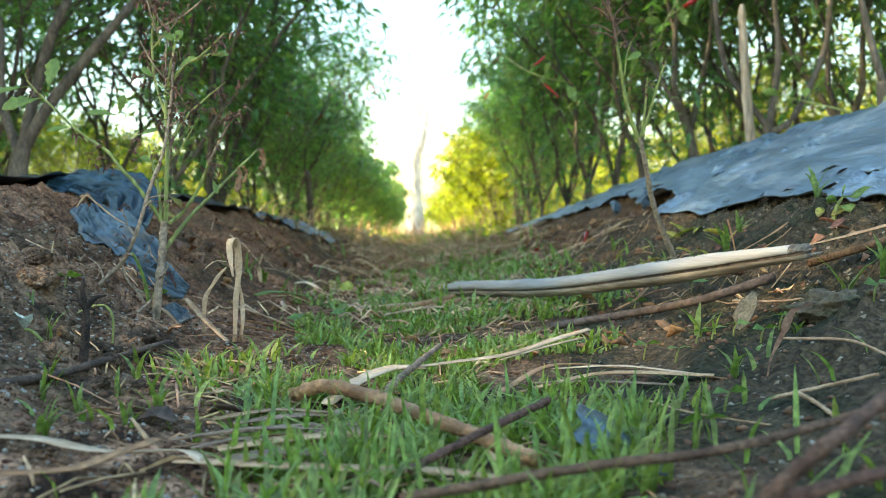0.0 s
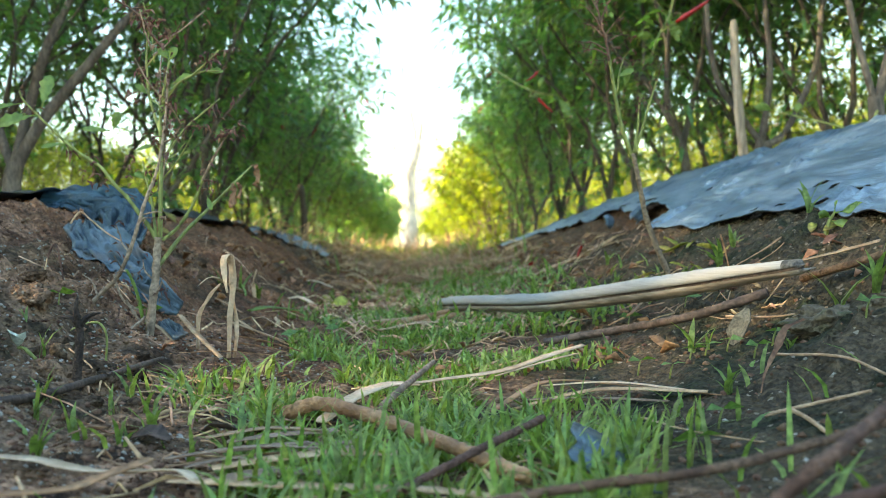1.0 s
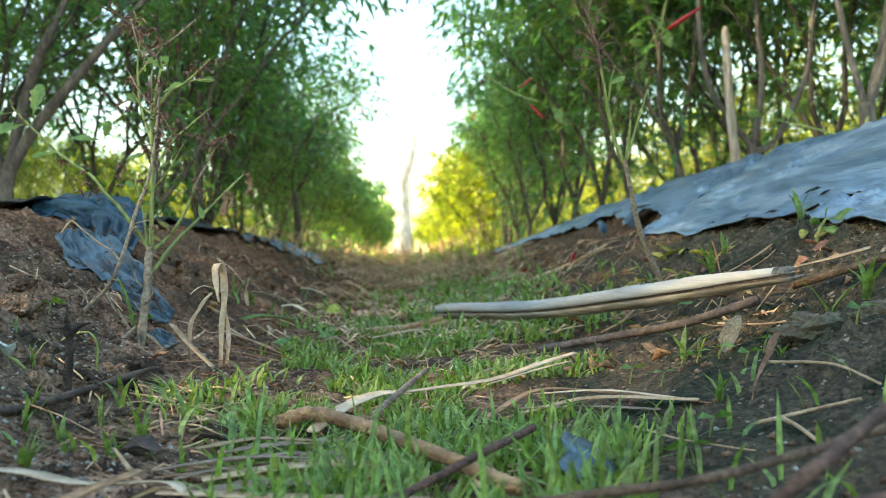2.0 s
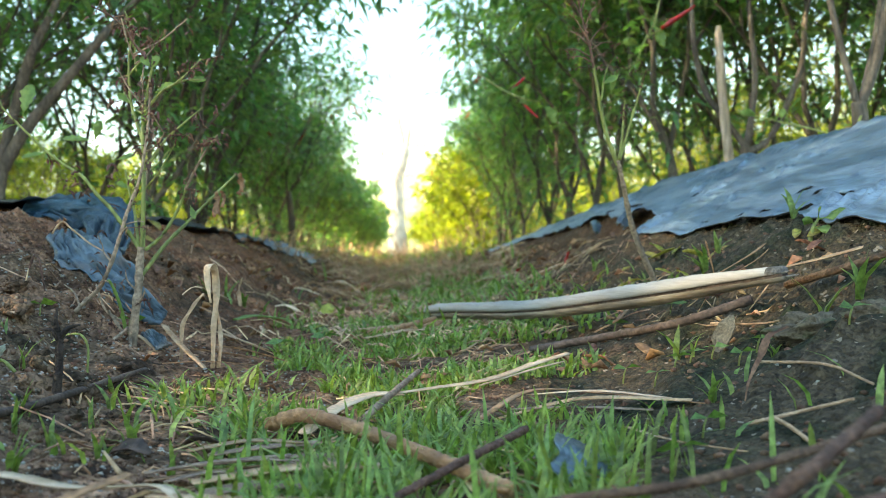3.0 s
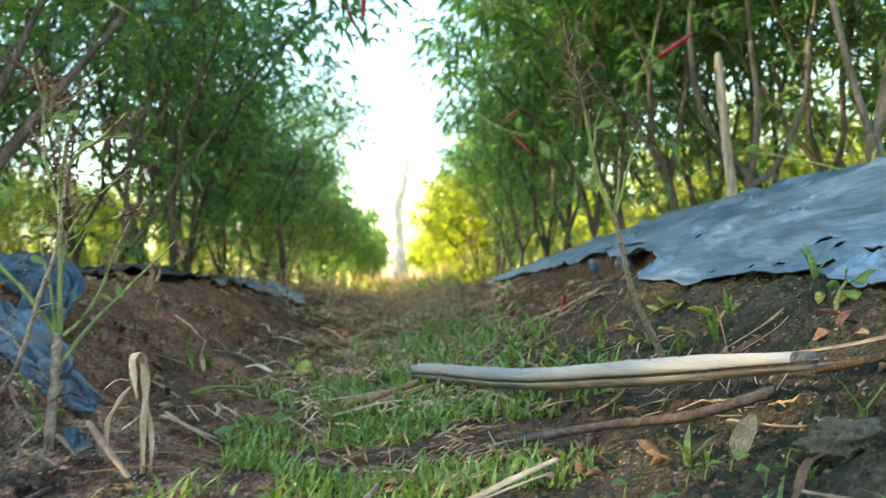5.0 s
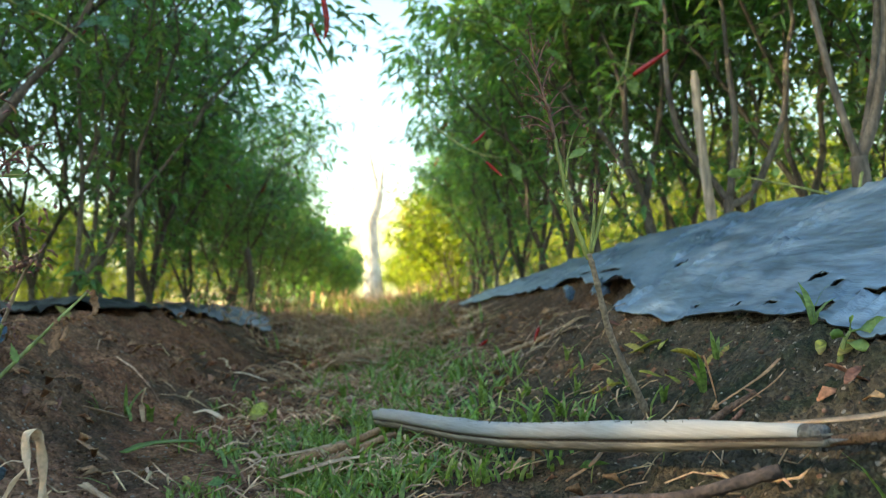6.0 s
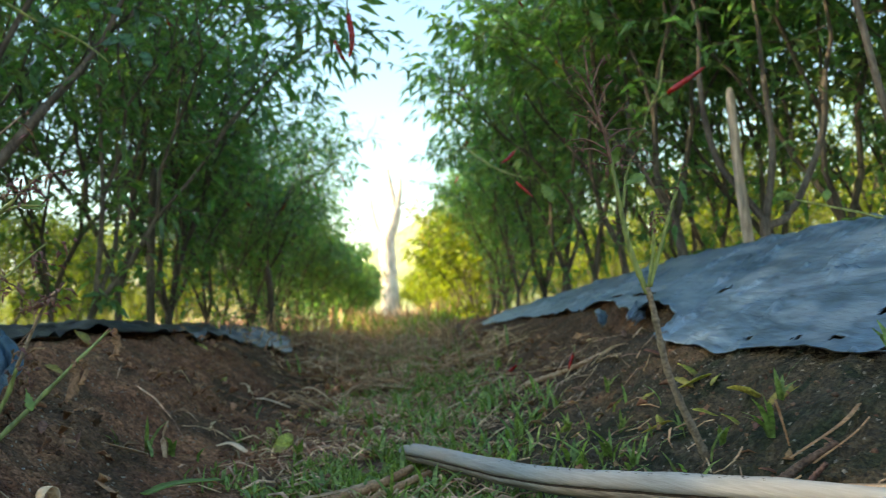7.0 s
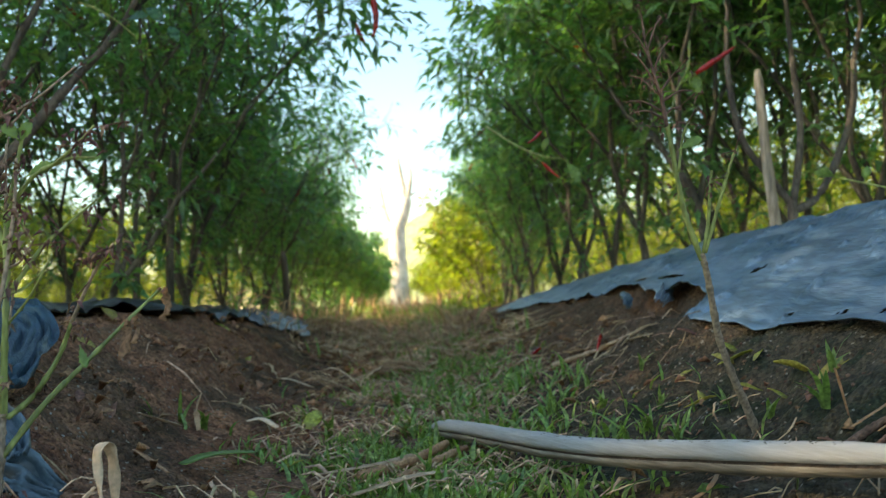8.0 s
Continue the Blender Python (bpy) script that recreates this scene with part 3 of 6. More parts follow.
torn_strip("crumpled_film", [(-0.47, 1.06, 0.15), (-0.41, 1.04, 0.147), (-0.372, 1.03, 0.143), (-0.343, 1.0, 0.128), (-0.322, 0.92, 0.106), (-0.315, 0.88, 0.097)], [0.03, 0.045, 0.055, 0.056, 0.044, 0.03], FILM_DARK,
           "dark crumpled fold over the bank's edge", 35, 0.010, film_two, 1.0)
torn_strip("torn_flap", [(0.395, 1.70, 0.150), (0.375, 1.64, 0.140), (0.356, 1.60, 0.128)], [0.02, 0.03, 0.015], FILM, "loose torn flap beside the tear", 41, 0.006, film_one)
torn_strip("torn_flap", [(0.36, 1.85, 0.142), (0.35, 1.80, 0.132), (0.34, 1.77, 0.12)], [0.015, 0.025, 0.012], FILM, "loose torn flap beside the tear", 43, 0.006, film_one)
torn_strip("film_scrap", [(0.0625, 0.378, 0.009), (0.0635, 0.363, 0.006), (0.066, 0.345, -0.001), (0.0695, 0.325, -0.007)], [0.014, 0.024, 0.03, 0.026], FILM_BLUE,
           "scrap of blue grey film among the grass", 38, 0.0007)

# ---- chili plants ----
chili_geo = Geo()
chili_geo.tube([(0, 0, 0), (0.003, 0, -0.018), (0.006, 0, -0.038), (0.012, 0, -0.055), (0.02, 0, -0.068), (0.024, 0, -0.073)], [0.0035, 0.0055, 0.005, 0.004, 0.0022, 0.0006], 8)
CHILI_MESH = mesh_of("chili", chili_geo, CHILI)
stalk_geo = Geo()
stalk_geo.tube([(0, 0, -0.001), (-0.002, 0, 0.012), (-0.008, 0, 0.03)], [0.0032, 0.0014, 0.0012], 6)
STALK_MESH = mesh_of("stalk", stalk_geo, GREEN_STEM)


def hang_chili(m, parent=None, label=""):
    c = new("chili", CHILI_MESH)
    c.parent = parent
    c.matrix_basis = m
    s = new("stalk", STALK_MESH)
    s.parent = c
    return tagged(c, label)


def chili_plant(seed, detail=True, tall=1.0, leaves=5, limbs=None, fruit=True, leaf_size=1.0, low=2, green=False, skirt=False, top=0):
    """A bushy chili plant: bare forking stems below, a dense hanging crown above. limbs: the main limbs of one that stands close by."""
    global rng
    rng = random.Random(seed)
    stem, crown, tips = Geo(), Geo(), []
    depth = 7 if detail else 5

    def grow(p, d, length, r, level):
        mid = p + d * length * 0.5 + Vector((rng.uniform(-1, 1), rng.uniform(-1, 1), 0)) * length * 0.07
        end = p + d * length
        sides = (7 if level < 2 else 5 if level < 4 else 3) if detail else (5 if level < 2 else 3)
        stem.tube([p, mid, end] if level < 4 else [p, end], [r, r * 0.88, r * 0.76] if level < 4 else [r, r * 0.76], sides, cap=False)
        if level >= (1 if detail else 0):
            count = (leaves + (6, 5, 3, 1, -1, -2, -3)[level - 1] + (top if level > 3 else 0)) if detail else leaves + (8 if level < 4 else 0)
            for _ in range(count):
                q = p.lerp(end, rng.random())
                out = Vector((rng.gauss(0, 1), rng.gauss(0, 1), rng.uniform(-0.9, 0.35))) + d * 0.5
                size = rng.uniform(0.028, 0.058) * (1 if detail else 1.6) * leaf_size
                q = q + out.normalized() * rng.uniform(0.006, 0.034 if detail else 0.02)
                crown.leaf(q, out, size, size * rng.uniform(0.24, 0.36), rng.uniform(0.1, 0.7), rng.uniform(0.1, 0.5), simple=not detail)
        if detail and level in ((0, 1, 2, 3) if skirt else (1, 2, 3)):
            # drooping leafy shoots low on the limbs
            for _ in range(low):
                a = p.lerp(end, rng.random())
                far = a + Vector((rng.gauss(0, 1), rng.gauss(0, 1), rng.uniform(-0.9, 0.2))).normalized() * rng.uniform(0.06, 0.14)
                stem.tube([a, far], [0.0016, 0.0008], 3, cap=False)
                for i in range(10):
                    out = Vector((rng.gauss(0, 1), rng.gauss(0, 1), rng.uniform(-0.9, 0.4)))
                    size = rng.uniform(0.022, 0.044) * leaf_size
                    crown.leaf(a.lerp(far, (i + 2) / 11), out, size, size * rng.uniform(0.24, 0.36), rng.uniform(0.1, 0.6), rng.uniform(0.1, 0.5))
        if level == depth:
            tips.append(end)
            if detail and rng.random() < 0.16:
                # a long leafy spray reaching out of the crown
                far = end + (d + Vector((rng.gauss(0, 0.5), rng.gauss(0, 0.5), rng.uniform(-0.1, 0.5)))).normalized() * rng.uniform(0.06, 0.13)
                stem.tube([end, far], [r * 0.76, r * 0.4], 3, cap=False)
                for i in range(9):
                    out = Vector((rng.gauss(0, 1), rng.gauss(0, 1), rng.uniform(-0.7, 0.6))) + d * 0.7
                    size = rng.uniform(0.026, 0.05) * leaf_size
                    crown.leaf(end.lerp(far, (i + 1) / 9), out, size, size * rng.uniform(0.22, 0.34), rng.uniform(0.1, 0.6), rng.uniform(0.1, 0.5))
            return
        kids = 3 if level == 0 or (level == 1 and rng.random() < 0.4) else 2
        turn = rng.uniform(0, 6.28)
        for k in range(kids):
            a = turn + 6.283 * k / kids + rng.uniform(-0.4, 0.4)
            lean = rng.uniform(0.26, 0.5) if level < 4 else rng.uniform(0.35, 0.8)
            axis = Vector((math.cos(a), math.sin(a), 0))
            nd = (d * math.cos(lean) + (axis - d * axis.dot(d)).normalized() * math.sin(lean) + Vector((0, 0, 0.16 if level < 4 else 0.0))).normalized()
            grow(end, nd, length * rng.uniform(0.72, 0.9) if level else tall * rng.uniform(0.19, 0.26), r * rng.uniform(0.64, 0.76), level + 1)

    if limbs:
        for pts, r0, r1, level in limbs:
            run = curve(pts, 6)
            stem.tube(run, list(np.linspace(r0, r1, len(run))), 9)
            if level:
                grow(run[-1], (run[-1] - run[-2]).normalized(), rng.uniform(0.15, 0.19), r1 * 0.9, level)
    else:
        grow(Vector((0, 0, -0.03)), Vector((rng.uniform(-0.2, 0.2), rng.uniform(-0.2, 0.2), 1)).normalized(), rng.uniform(0.05, 0.12), rng.uniform(0.0085, 0.0125), 0)
    plant = thing("chili_plant", (0, 0, 0), "tall bushy chili plant with bare grey stems and dense green leaves", "chili plant", "chili plants in rows")
    part("stem", stem, STEM, plant, "forking grey brown stems")
    part("crown", crown, LEAF if detail or green else LEAF_SUNLIT, plant, "dense hanging narrow green leaves")
    for k in range((4 if detail else 2) if fruit else 0):
        tip = rng.choice(tips)
        hang_chili(pose(tip.x, tip.y, tip.z - 0.03, rng.uniform(-40, 40), rng.uniform(-40, 40), rng.uniform(0, 360)), plant, "ripe red chili")
    return plant


# three that stand close to the furrow, with their own limbs
forked = chili_plant(301, True, 1.0, 6, [([(0, 0, -0.05), (0.004, 0, 0.05), (0.014, 0, 0.10)], 0.021, 0.017, 0), ([(0.012, 0, 0.09), (0.07, 0, 0.185), (0.15, 0, 0.28), (0.246, 0, 0.39)], 0.0135, 0.009, 2),
                                         ([(0.012, 0, 0.09), (0.03, 0.02, 0.20), (0.08, 0, 0.33), (0.115, 0, 0.40)], 0.0125, 0.009, 2), ([(0.01, 0, 0.08), (-0.04, 0.03, 0.2), (-0.05, 0.05, 0.36)], 0.011, 0.008, 2)])
forked.location = (-0.889, 1.85, 0.18)
pale = chili_plant(302, True, 1.0, 7, [([(0, 0, -0.05), (-0.001, 0, 0.02), (-0.003, 0, 0.055)], 0.014, 0.011, 0), ([(-0.003, 0, 0.045), (-0.03, 0, 0.15), (-0.052, 0, 0.265), (-0.06, 0.01, 0.35)], 0.0056, 0.0044, 2),
                                       ([(-0.003, 0, 0.045), (0.027, 0, 0.12), (0.06, 0.02, 0.24), (0.07, 0.03, 0.34)], 0.008, 0.006, 2), ([(0, 0, 0.05), (0.06, 0.06, 0.18), (0.1, 0.1, 0.33)], 0.006, 0.005, 2)])
pale.location = (0.665, 1.33, 0.243)
tagged(pale, "chili plant with pale bare trunk beside the film's crest")
bent = chili_plant(303, True, 1.0, 7, [([(0, 0, -0.05), (-0.002, 0, 0.03), (0.0, 0, 0.05)], 0.0105, 0.0095, 0), ([(0, 0, 0.03), (0.055, 0, 0.065), (0.122, 0, 0.205), (0.136, 0, 0.32)], 0.008, 0.006, 2),
                                       ([(0, 0, 0.04), (0.023, 0, 0.18), (0.02, 0.01, 0.33)], 0.0075, 0.006, 2), ([(0, 0, 0.04), (-0.045, 0.01, 0.11), (-0.084, 0.01, 0.17), (-0.106, 0, 0.26), (-0.11, 0, 0.34)], 0.0075, 0.0055, 2)])
bent.location = (0.699, 1.9, 0.255)
near_kinds = [chili_plant(100 + k, True, rng.uniform(0.92, 1.05), 9, leaf_size=0.96) for k in range(4)]
open_kinds = [chili_plant(120 + k, True, rng.uniform(0.92, 1.05), 5, leaf_size=0.95, low=2, top=1) for k in range(4)]
hedge_kinds = [chili_plant(140 + k, True, rng.uniform(0.92, 1.05), 6, leaf_size=0.94, low=3, skirt=True) for k in range(3)]
# the left far row shows its shaded side: leaf green without the sunlit yellow
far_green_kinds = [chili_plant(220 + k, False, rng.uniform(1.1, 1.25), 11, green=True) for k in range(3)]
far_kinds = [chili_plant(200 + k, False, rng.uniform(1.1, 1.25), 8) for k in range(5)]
rng = random.Random(3)
used_kinds = set()


def plant_at(x, y, kinds, k=None, turn=None, size=1.0):
    kind = kinds[rng.randrange(len(kinds)) if k is None else k]
    m = pose(x, y, float(height(x, y)), rng.uniform(-4, 4), rng.uniform(-4, 4), rng.uniform(0, 360) if turn is None else turn) @ Matrix.Scale(size, 4)
    if kind.name in used_kinds:
        ob = copy_thing(kind, m)
        ob.scale = (size, size, size)
    else:
        used_kinds.add(kind.name)
        kind.matrix_basis = m


def plant_row(x, y0, y1, gap, kinds, size=1.0):
    y = y0
    while y < y1:
        xx = x - float(bend(y)) + rng.uniform(-0.06, 0.06)
        plant_at(xx, y, kinds, size=size * rng.uniform(0.9, 1.1))
        y += gap * rng.uniform(0.85, 1.15)


for x, y in ((0.98, 1.15), (0.95, 1.6), (0.98, 2.1), (0.66, 2.3), (0.60, 2.65), (0.60, 3.05), (1.02, 2.55), (1.0, 3.0), (1.04, 3.45), (1.3, 1.6), (1.32, 2.05), (1.3, 2.5), (1.02, 1.38)):
    plant_at(x, y, near_kinds, size=rng.uniform(1.02, 1.16))
for x, y in ((-0.84, 1.4), (-0.72, 2.2), (-0.78, 2.6), (-0.74, 2.95), (-1.08, 2.9), (-1.2, 1.75), (-1.28, 2.3), (-1.5, 1.95), (-1.45, 2.85), (-1.72, 3.2)):
    plant_at(x, y, open_kinds, size=rng.uniform(1.08, 1.18))
plant_row(0.68, 3.4, 6.5, 0.44, near_kinds, 1.06)
plant_row(-0.76, 3.35, 7.5, 0.42, hedge_kinds, 1.06)
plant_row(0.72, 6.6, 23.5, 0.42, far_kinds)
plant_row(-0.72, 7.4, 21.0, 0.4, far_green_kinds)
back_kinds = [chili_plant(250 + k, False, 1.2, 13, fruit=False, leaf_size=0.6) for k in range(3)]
for ob in back_kinds:
    ob.name = "bush"
    tagged(ob, "tall bush in the next rows, leaves coloured sunlit yellow green", "bush", "bushes in the rows behind")
rng = random.Random(29)


def bush_row(x, y0, y1, gap, size):
    y = y0
    while y < y1:
        plant_at(x - float(bend(y)) + rng.uniform(-0.2, 0.2), y, back_kinds, size=size * rng.uniform(0.85, 1.15))
        y += gap * rng.uniform(0.85, 1.15)


bush_row(1.9, 2.2, 20, 0.5, 0.95)
bush_row(2.6, 2.6, 14, 0.7, 0.8)
bush_row(3.4, 4, 20, 0.8, 1.3)
bush_row(5.2, 7, 21, 1.6, 1.6)
bush_row(-1.8, 2.2, 15.0, 0.5, 0.75)
bush_row(-2.3, 3.0, 12.0, 0.5, 0.45)
bush_row(-2.8, 3.4, 13.5, 0.7, 0.95)
bush_row(-3.6, 4.5, 14.0, 0.7, 0.5)
bush_row(-4.3, 6, 16, 1.0, 0.85)
bush_row(-6.4, 9, 19, 1.2, 1.1)
for k in range(8):
    plant_at(-3.2 + k * 0.55, 24.5 + rng.uniform(-0.6, 0.6), back_kinds, size=rng.uniform(0.7, 1.05))
for k in range(22):
    x = -13 + k * 1.25
    if abs(x + 0.7) > 2.0:
        plant_at(x, 21.5 + rng.uniform(-1.2, 1.2), back_kinds, size=rng.uniform(2.4, 3.2))

# out-of-view trees, added only to keep direct sun off the near ground
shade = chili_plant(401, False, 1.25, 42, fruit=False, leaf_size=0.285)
shade.name = "shade_tree"
tagged(shade, "tall leafy tree added out of view to shade the near furrow", "tree", "trees beside the field")
for k, (x, y) in enumerate(((-6.2, -2.4), (-7.4, -1.7), (-6.1, -1.1), (-7.3, -0.4), (-6.0, 0.2), (-7.2, 0.9), (-6.1, 1.5), (-7.3, 2.2), (-6.2, 2.8), (-7.4, 3.4), (-6.4, 4.2), (-7.6, 4.9))):
    size = rng.uniform(4.6, 5.1)
    m = pose(x, y, -0.1, 0, 0, rng.uniform(0, 360)) @ Matrix.Scale(size, 4)
    if k:
        copy_thing(shade, m).scale = (size, size, size)
    else:
        shade.matrix_basis = m

# ---- stakes and the dead tree ----


def stake(base, tip, r, label="grey bamboo stake standing in the bed", mat=STAKE):
    g = Geo()
    a, b = Vector(base), Vector(tip)
    n = max(6, int((b - a).length / 0.018))
    pts, rad = [], []
    for i in range(n + 1):
        s = i / n
        pts.append(a.lerp(b, s) + Vector((math.sin(s * 5 + a.y), math.cos(s * 4 + a.x), 0)) * r * 0.25)
        node = 1.12 if i % 6 == 3 else 1.0
        rad.append(r * (1.08 - 0.22 * s) * node * (0.62 if i == n else 1))
    g.tube(pts, rad, 10)
    return tagged(part("stake", g, mat), label, "stake", "stakes in the beds")


stake((0.655, 1.87, 0.19), (0.634, 1.87, 0.553), 0.0098, "pale weathered bamboo stake standing in the film")
for x, y, h, r in ((-0.55, 3.72, 0.26, 0.014), (0.60, 3.75, 0.36, 0.011), (0.50, 5.8, 0.33, 0.013), (-0.64, 2.42, 0.4, 0.010), (0.45, 7.5, 0.4, 0.016)):
    z = float(height(x, y))
    stake((x, y, z - 0.05), (x + rng.uniform(-0.05, 0.05), y + rng.uniform(-0.03, 0.03), z + h), r, mat=STEM)


def dead_tree(x, y, z):
    tree = thing("dead_tree", (x, y, z), "tall bleached leafless dead tree trunk in the sun", "tree")
    g = Geo()
    line = curve([(0, 0, -0.3), (-0.03, 0, 0.5), (-0.04, 0, 1.16), (-0.04, 0, 2.13), (0.1, 0.02, 2.55), (0.22, 0.03, 2.95)], 8)
    g.tube(line, [float(np.interp(p.z, [-0.3, 0.2, 2.1, 2.95], [0.32, 0.25, 0.2, 0.14])) * (1 + 0.05 * math.sin(i * 1.9)) for i, p in enumerate(line)], 11)
    part("trunk", g, DEAD_WOOD, tree)
    for pts, r in (([(-0.04, 0, 2.05), (-0.2, 0.05, 2.3), (-0.31, 0.1, 2.55), (-0.38, 0.1, 2.9), (-0.45, 0.1, 3.3)], 0.085), ([(0.2, 0.03, 2.85), (0.13, 0.03, 3.3), (0.07, 0.02, 3.65), (0.03, 0, 3.98)], 0.1),
                   ([(0.21, 0.03, 2.85), (0.29, 0, 3.2), (0.33, -0.02, 3.45), (0.34, -0.02, 3.72)], 0.085), ([(-0.38, 0.1, 2.9), (-0.48, 0.12, 3.05), (-0.55, 0.14, 3.25)], 0.03), ([(0.26, 0, 3.0), (0.42, 0, 3.08), (0.5, 0, 3.16)], 0.03)):
        b = Geo()
        line = curve(pts, 5)
        b.tube(line, list(np.linspace(r, r * 0.5, len(line))), 8)
        part("branch", b, DEAD_WOOD, tree)
    return tree


dead_tree(-0.70, 22.0, -0.25)

# ---- the two dead weeds ----


def branch(name, pts, r0, r1, mat, parent, label=""):
    g = Geo()
    line = curve(pts, 7)
    rad = [r * (1.22 if i % 6 == 4 else rng.uniform(0.93, 1.05)) for i, r in enumerate(np.linspace(r0, r1, len(line)))]
    g.tube(line, rad, 6)
    return part(name, g, mat, parent, label), line


def seed_heads(line, parent, count, start=0.35, size=0.0035):
    """Small withered clusters along a twig."""
    g = Geo()
    for _ in range(count):
        p = line[int((start + (1 - start) * rng.random()) * (len(line) - 1))]
        off = Vector((rng.gauss(0, 1), rng.gauss(0, 1), rng.gauss(0, 1))) * 0.005
        g.tube([p, p + off], [0.0004, 0.0004], 3, cap=False)
        for _ in range(rng.randint(2, 5)):
            q = p + off + Vector((rng.gauss(0, 1), rng.gauss(0, 1), rng.gauss(0, 1))) * 0.0022
            g.leaf(q, (rng.gauss(0, 1), rng.gauss(0, 1), rng.gauss(0, 0.7) - 0.3), size * rng.uniform(0.8, 2.0), size * rng.uniform(0.5, 0.9), 0.5, 0.8)
    tagged(part("seed_head", g, DRY_FLOWER, parent, "withered brown seed heads"), kind="stuff")


def cluster(p, r, parent, count=9, tall=1.0):
    """A curled bunch of dry bracts and seeds hanging from a twig's end."""
    g = Geo()
    for _ in range(count):
        q = Vector(p) + Vector((rng.gauss(0, 0.5), rng.gauss(0, 0.5), rng.gauss(-0.1, 0.5) * tall)) * r
        d = Vector((rng.gauss(0, 1), rng.gauss(0, 1), rng.gauss(-0.5, 0.8)))
        ln = r * rng.uniform(0.35, 0.85)
        d = d.normalized() * ln
        g.ribbon([q, q + d * 0.5 + Vector((0, 0, ln * 0.12)), q + d - Vector((0, 0, ln * 0.2))], [ln * 0.15, ln * rng.uniform(0.25, 0.5), ln * 0.1], rng.uniform(-2, 2), 0.0003, 0.9)
        if rng.random() < 0.5:
            g.blob(q, r * rng.uniform(0.1, 0.18), 0.9)
    tagged(part("seed_head", g, DRY_FLOWER, parent, "curled dark brown seed head"), kind="stuff")


def lobed_leaf(p, tip, width, parent, mat=WEED_LEAF, label="small lobed green leaf", face=(0.15, -0.85, 0.5)):
    """A flat blade from stalk to tip with a toothed rim and a folded midrib."""
    p, tip = Vector(p), Vector(tip)
    d = tip - p
    side = d.cross(Vector(face)).normalized()
    up = side.cross(d).normalized()
    g = Geo()
    ribs = ((0.0, 0.06), (0.18, 0.10), (0.3, 0.5), (0.38, 0.42), (0.5, 0.85), (0.58, 0.66), (0.72, 1.0), (0.8, 0.7), (0.9, 0.62), (1.0, 0.12))
    for s, w in ribs:
        c = p + d * s - up * d.length * 0.12 * s * s
        h = width * 0.5 * w
        g.v += [c - side * h + up * h * 0.35, c, c + side * h + up * h * 0.35]
    for k in range(len(ribs) - 1):
        a = 3 * k
        g.f += [(a, a + 1, a + 4, a + 3), (a + 1, a + 2, a + 5, a + 4)]
    ob = part("leaf", g, mat, parent, label)
    sol = ob.modifiers.new("thickness", "SOLIDIFY")
    sol.thickness = 0.0003


rng = random.Random(11)
WB = Vector((-0.222, 0.692, 0.028))
weed = thing("weed", WB, "spindly half-dead green weed with brown seed heads, rooted in the bank", "weed")


def rel(pts, base):
    return [Vector(p) - base for p in pts]


def weed_branch(pts, r0, r1, mat, heads=0, start=0.35, label=""):
    """A stem of the weed through (x, z) pairs in its upright plane, with a little depth."""
    ob, line = branch("stem", rel([(p[0], 0.69 + (p[2] if len(p) > 2 else 0), p[1]) for p in pts], WB), r0, r1, mat, weed, label)
    if heads:
        seed_heads(line, ob, heads, start)
    return line


weed_branch([(-0.2225, 0.018), (-0.2188, 0.0475), (-0.2157, 0.0692), (-0.2145, 0.0865), (-0.2132, 0.098)], 0.0036, 0.0028, WEED_STEM)
weed_branch([(-0.2143, 0.0955), (-0.2188, 0.104), (-0.226, 0.115, -0.002), (-0.2344, 0.128, -0.004), (-0.2441, 0.139, -0.006), (-0.2533, 0.152, -0.008), (-0.2661, 0.161, -0.01), (-0.2789, 0.172, -0.012), (-0.2894, 0.183, -0.013), (-0.2979, 0.192, -0.014), (-0.3076, 0.203, -0.015), (-0.31, 0.21, -0.016)], 0.0019, 0.0006, GREEN_STEM, 9, 0.3)
weed_branch([(-0.2151, 0.0965), (-0.2173, 0.1126, 0.003), (-0.22, 0.128, 0.006), (-0.2249, 0.143, 0.01), (-0.228, 0.158, 0.012)], 0.0014, 0.0006, GREEN_STEM, 4)
weed_branch([(-0.2121, 0.0965), (-0.2106, 0.121, -0.002), (-0.2093, 0.143, -0.003), (-0.2097, 0.1645), (-0.21, 0.186), (-0.2078, 0.208, 0.002), (-0.2048, 0.225, 0.003), (-0.2024, 0.236, 0.003)], 0.0019, 0.0008, GREEN_STEM, 10)
weed_branch([(-0.276, 0.034), (-0.2733, 0.04), (-0.2608, 0.0535), (-0.2444, 0.0675, -0.004), (-0.2331, 0.087, -0.008), (-0.2257, 0.106, -0.01), (-0.2192, 0.126, -0.01), (-0.2123, 0.143, -0.009), (-0.208, 0.16, -0.008), (-0.2044, 0.186, -0.006), (-0.203, 0.208, -0.004), (-0.2027, 0.225, -0.003)], 0.0021, 0.0007, WEED_STEM, 16, 0.5, "thin dead grey brown stem")
weed_branch([(-0.2067, 0.160), (-0.1941, 0.1794, 0.004), (-0.1809, 0.192, 0.006), (-0.1654, 0.205, 0.008)], 0.0012, 0.0005, GREEN_STEM, 6, 0.5)
weed_branch([(-0.208, 0.2005), (-0.1946, 0.2153, -0.003), (-0.1824, 0.222, -0.004), (-0.1713, 0.231, -0.005), (-0.1625, 0.2394, -0.006)], 0.0012, 0.0006, GREEN_STEM, 5, 0.7)
weed_branch([(-0.1889, 0.2187, -0.003), (-0.1758, 0.2236, -0.004), (-0.162, 0.2234, -0.006)], 0.001, 0.0005, GREEN_STEM)
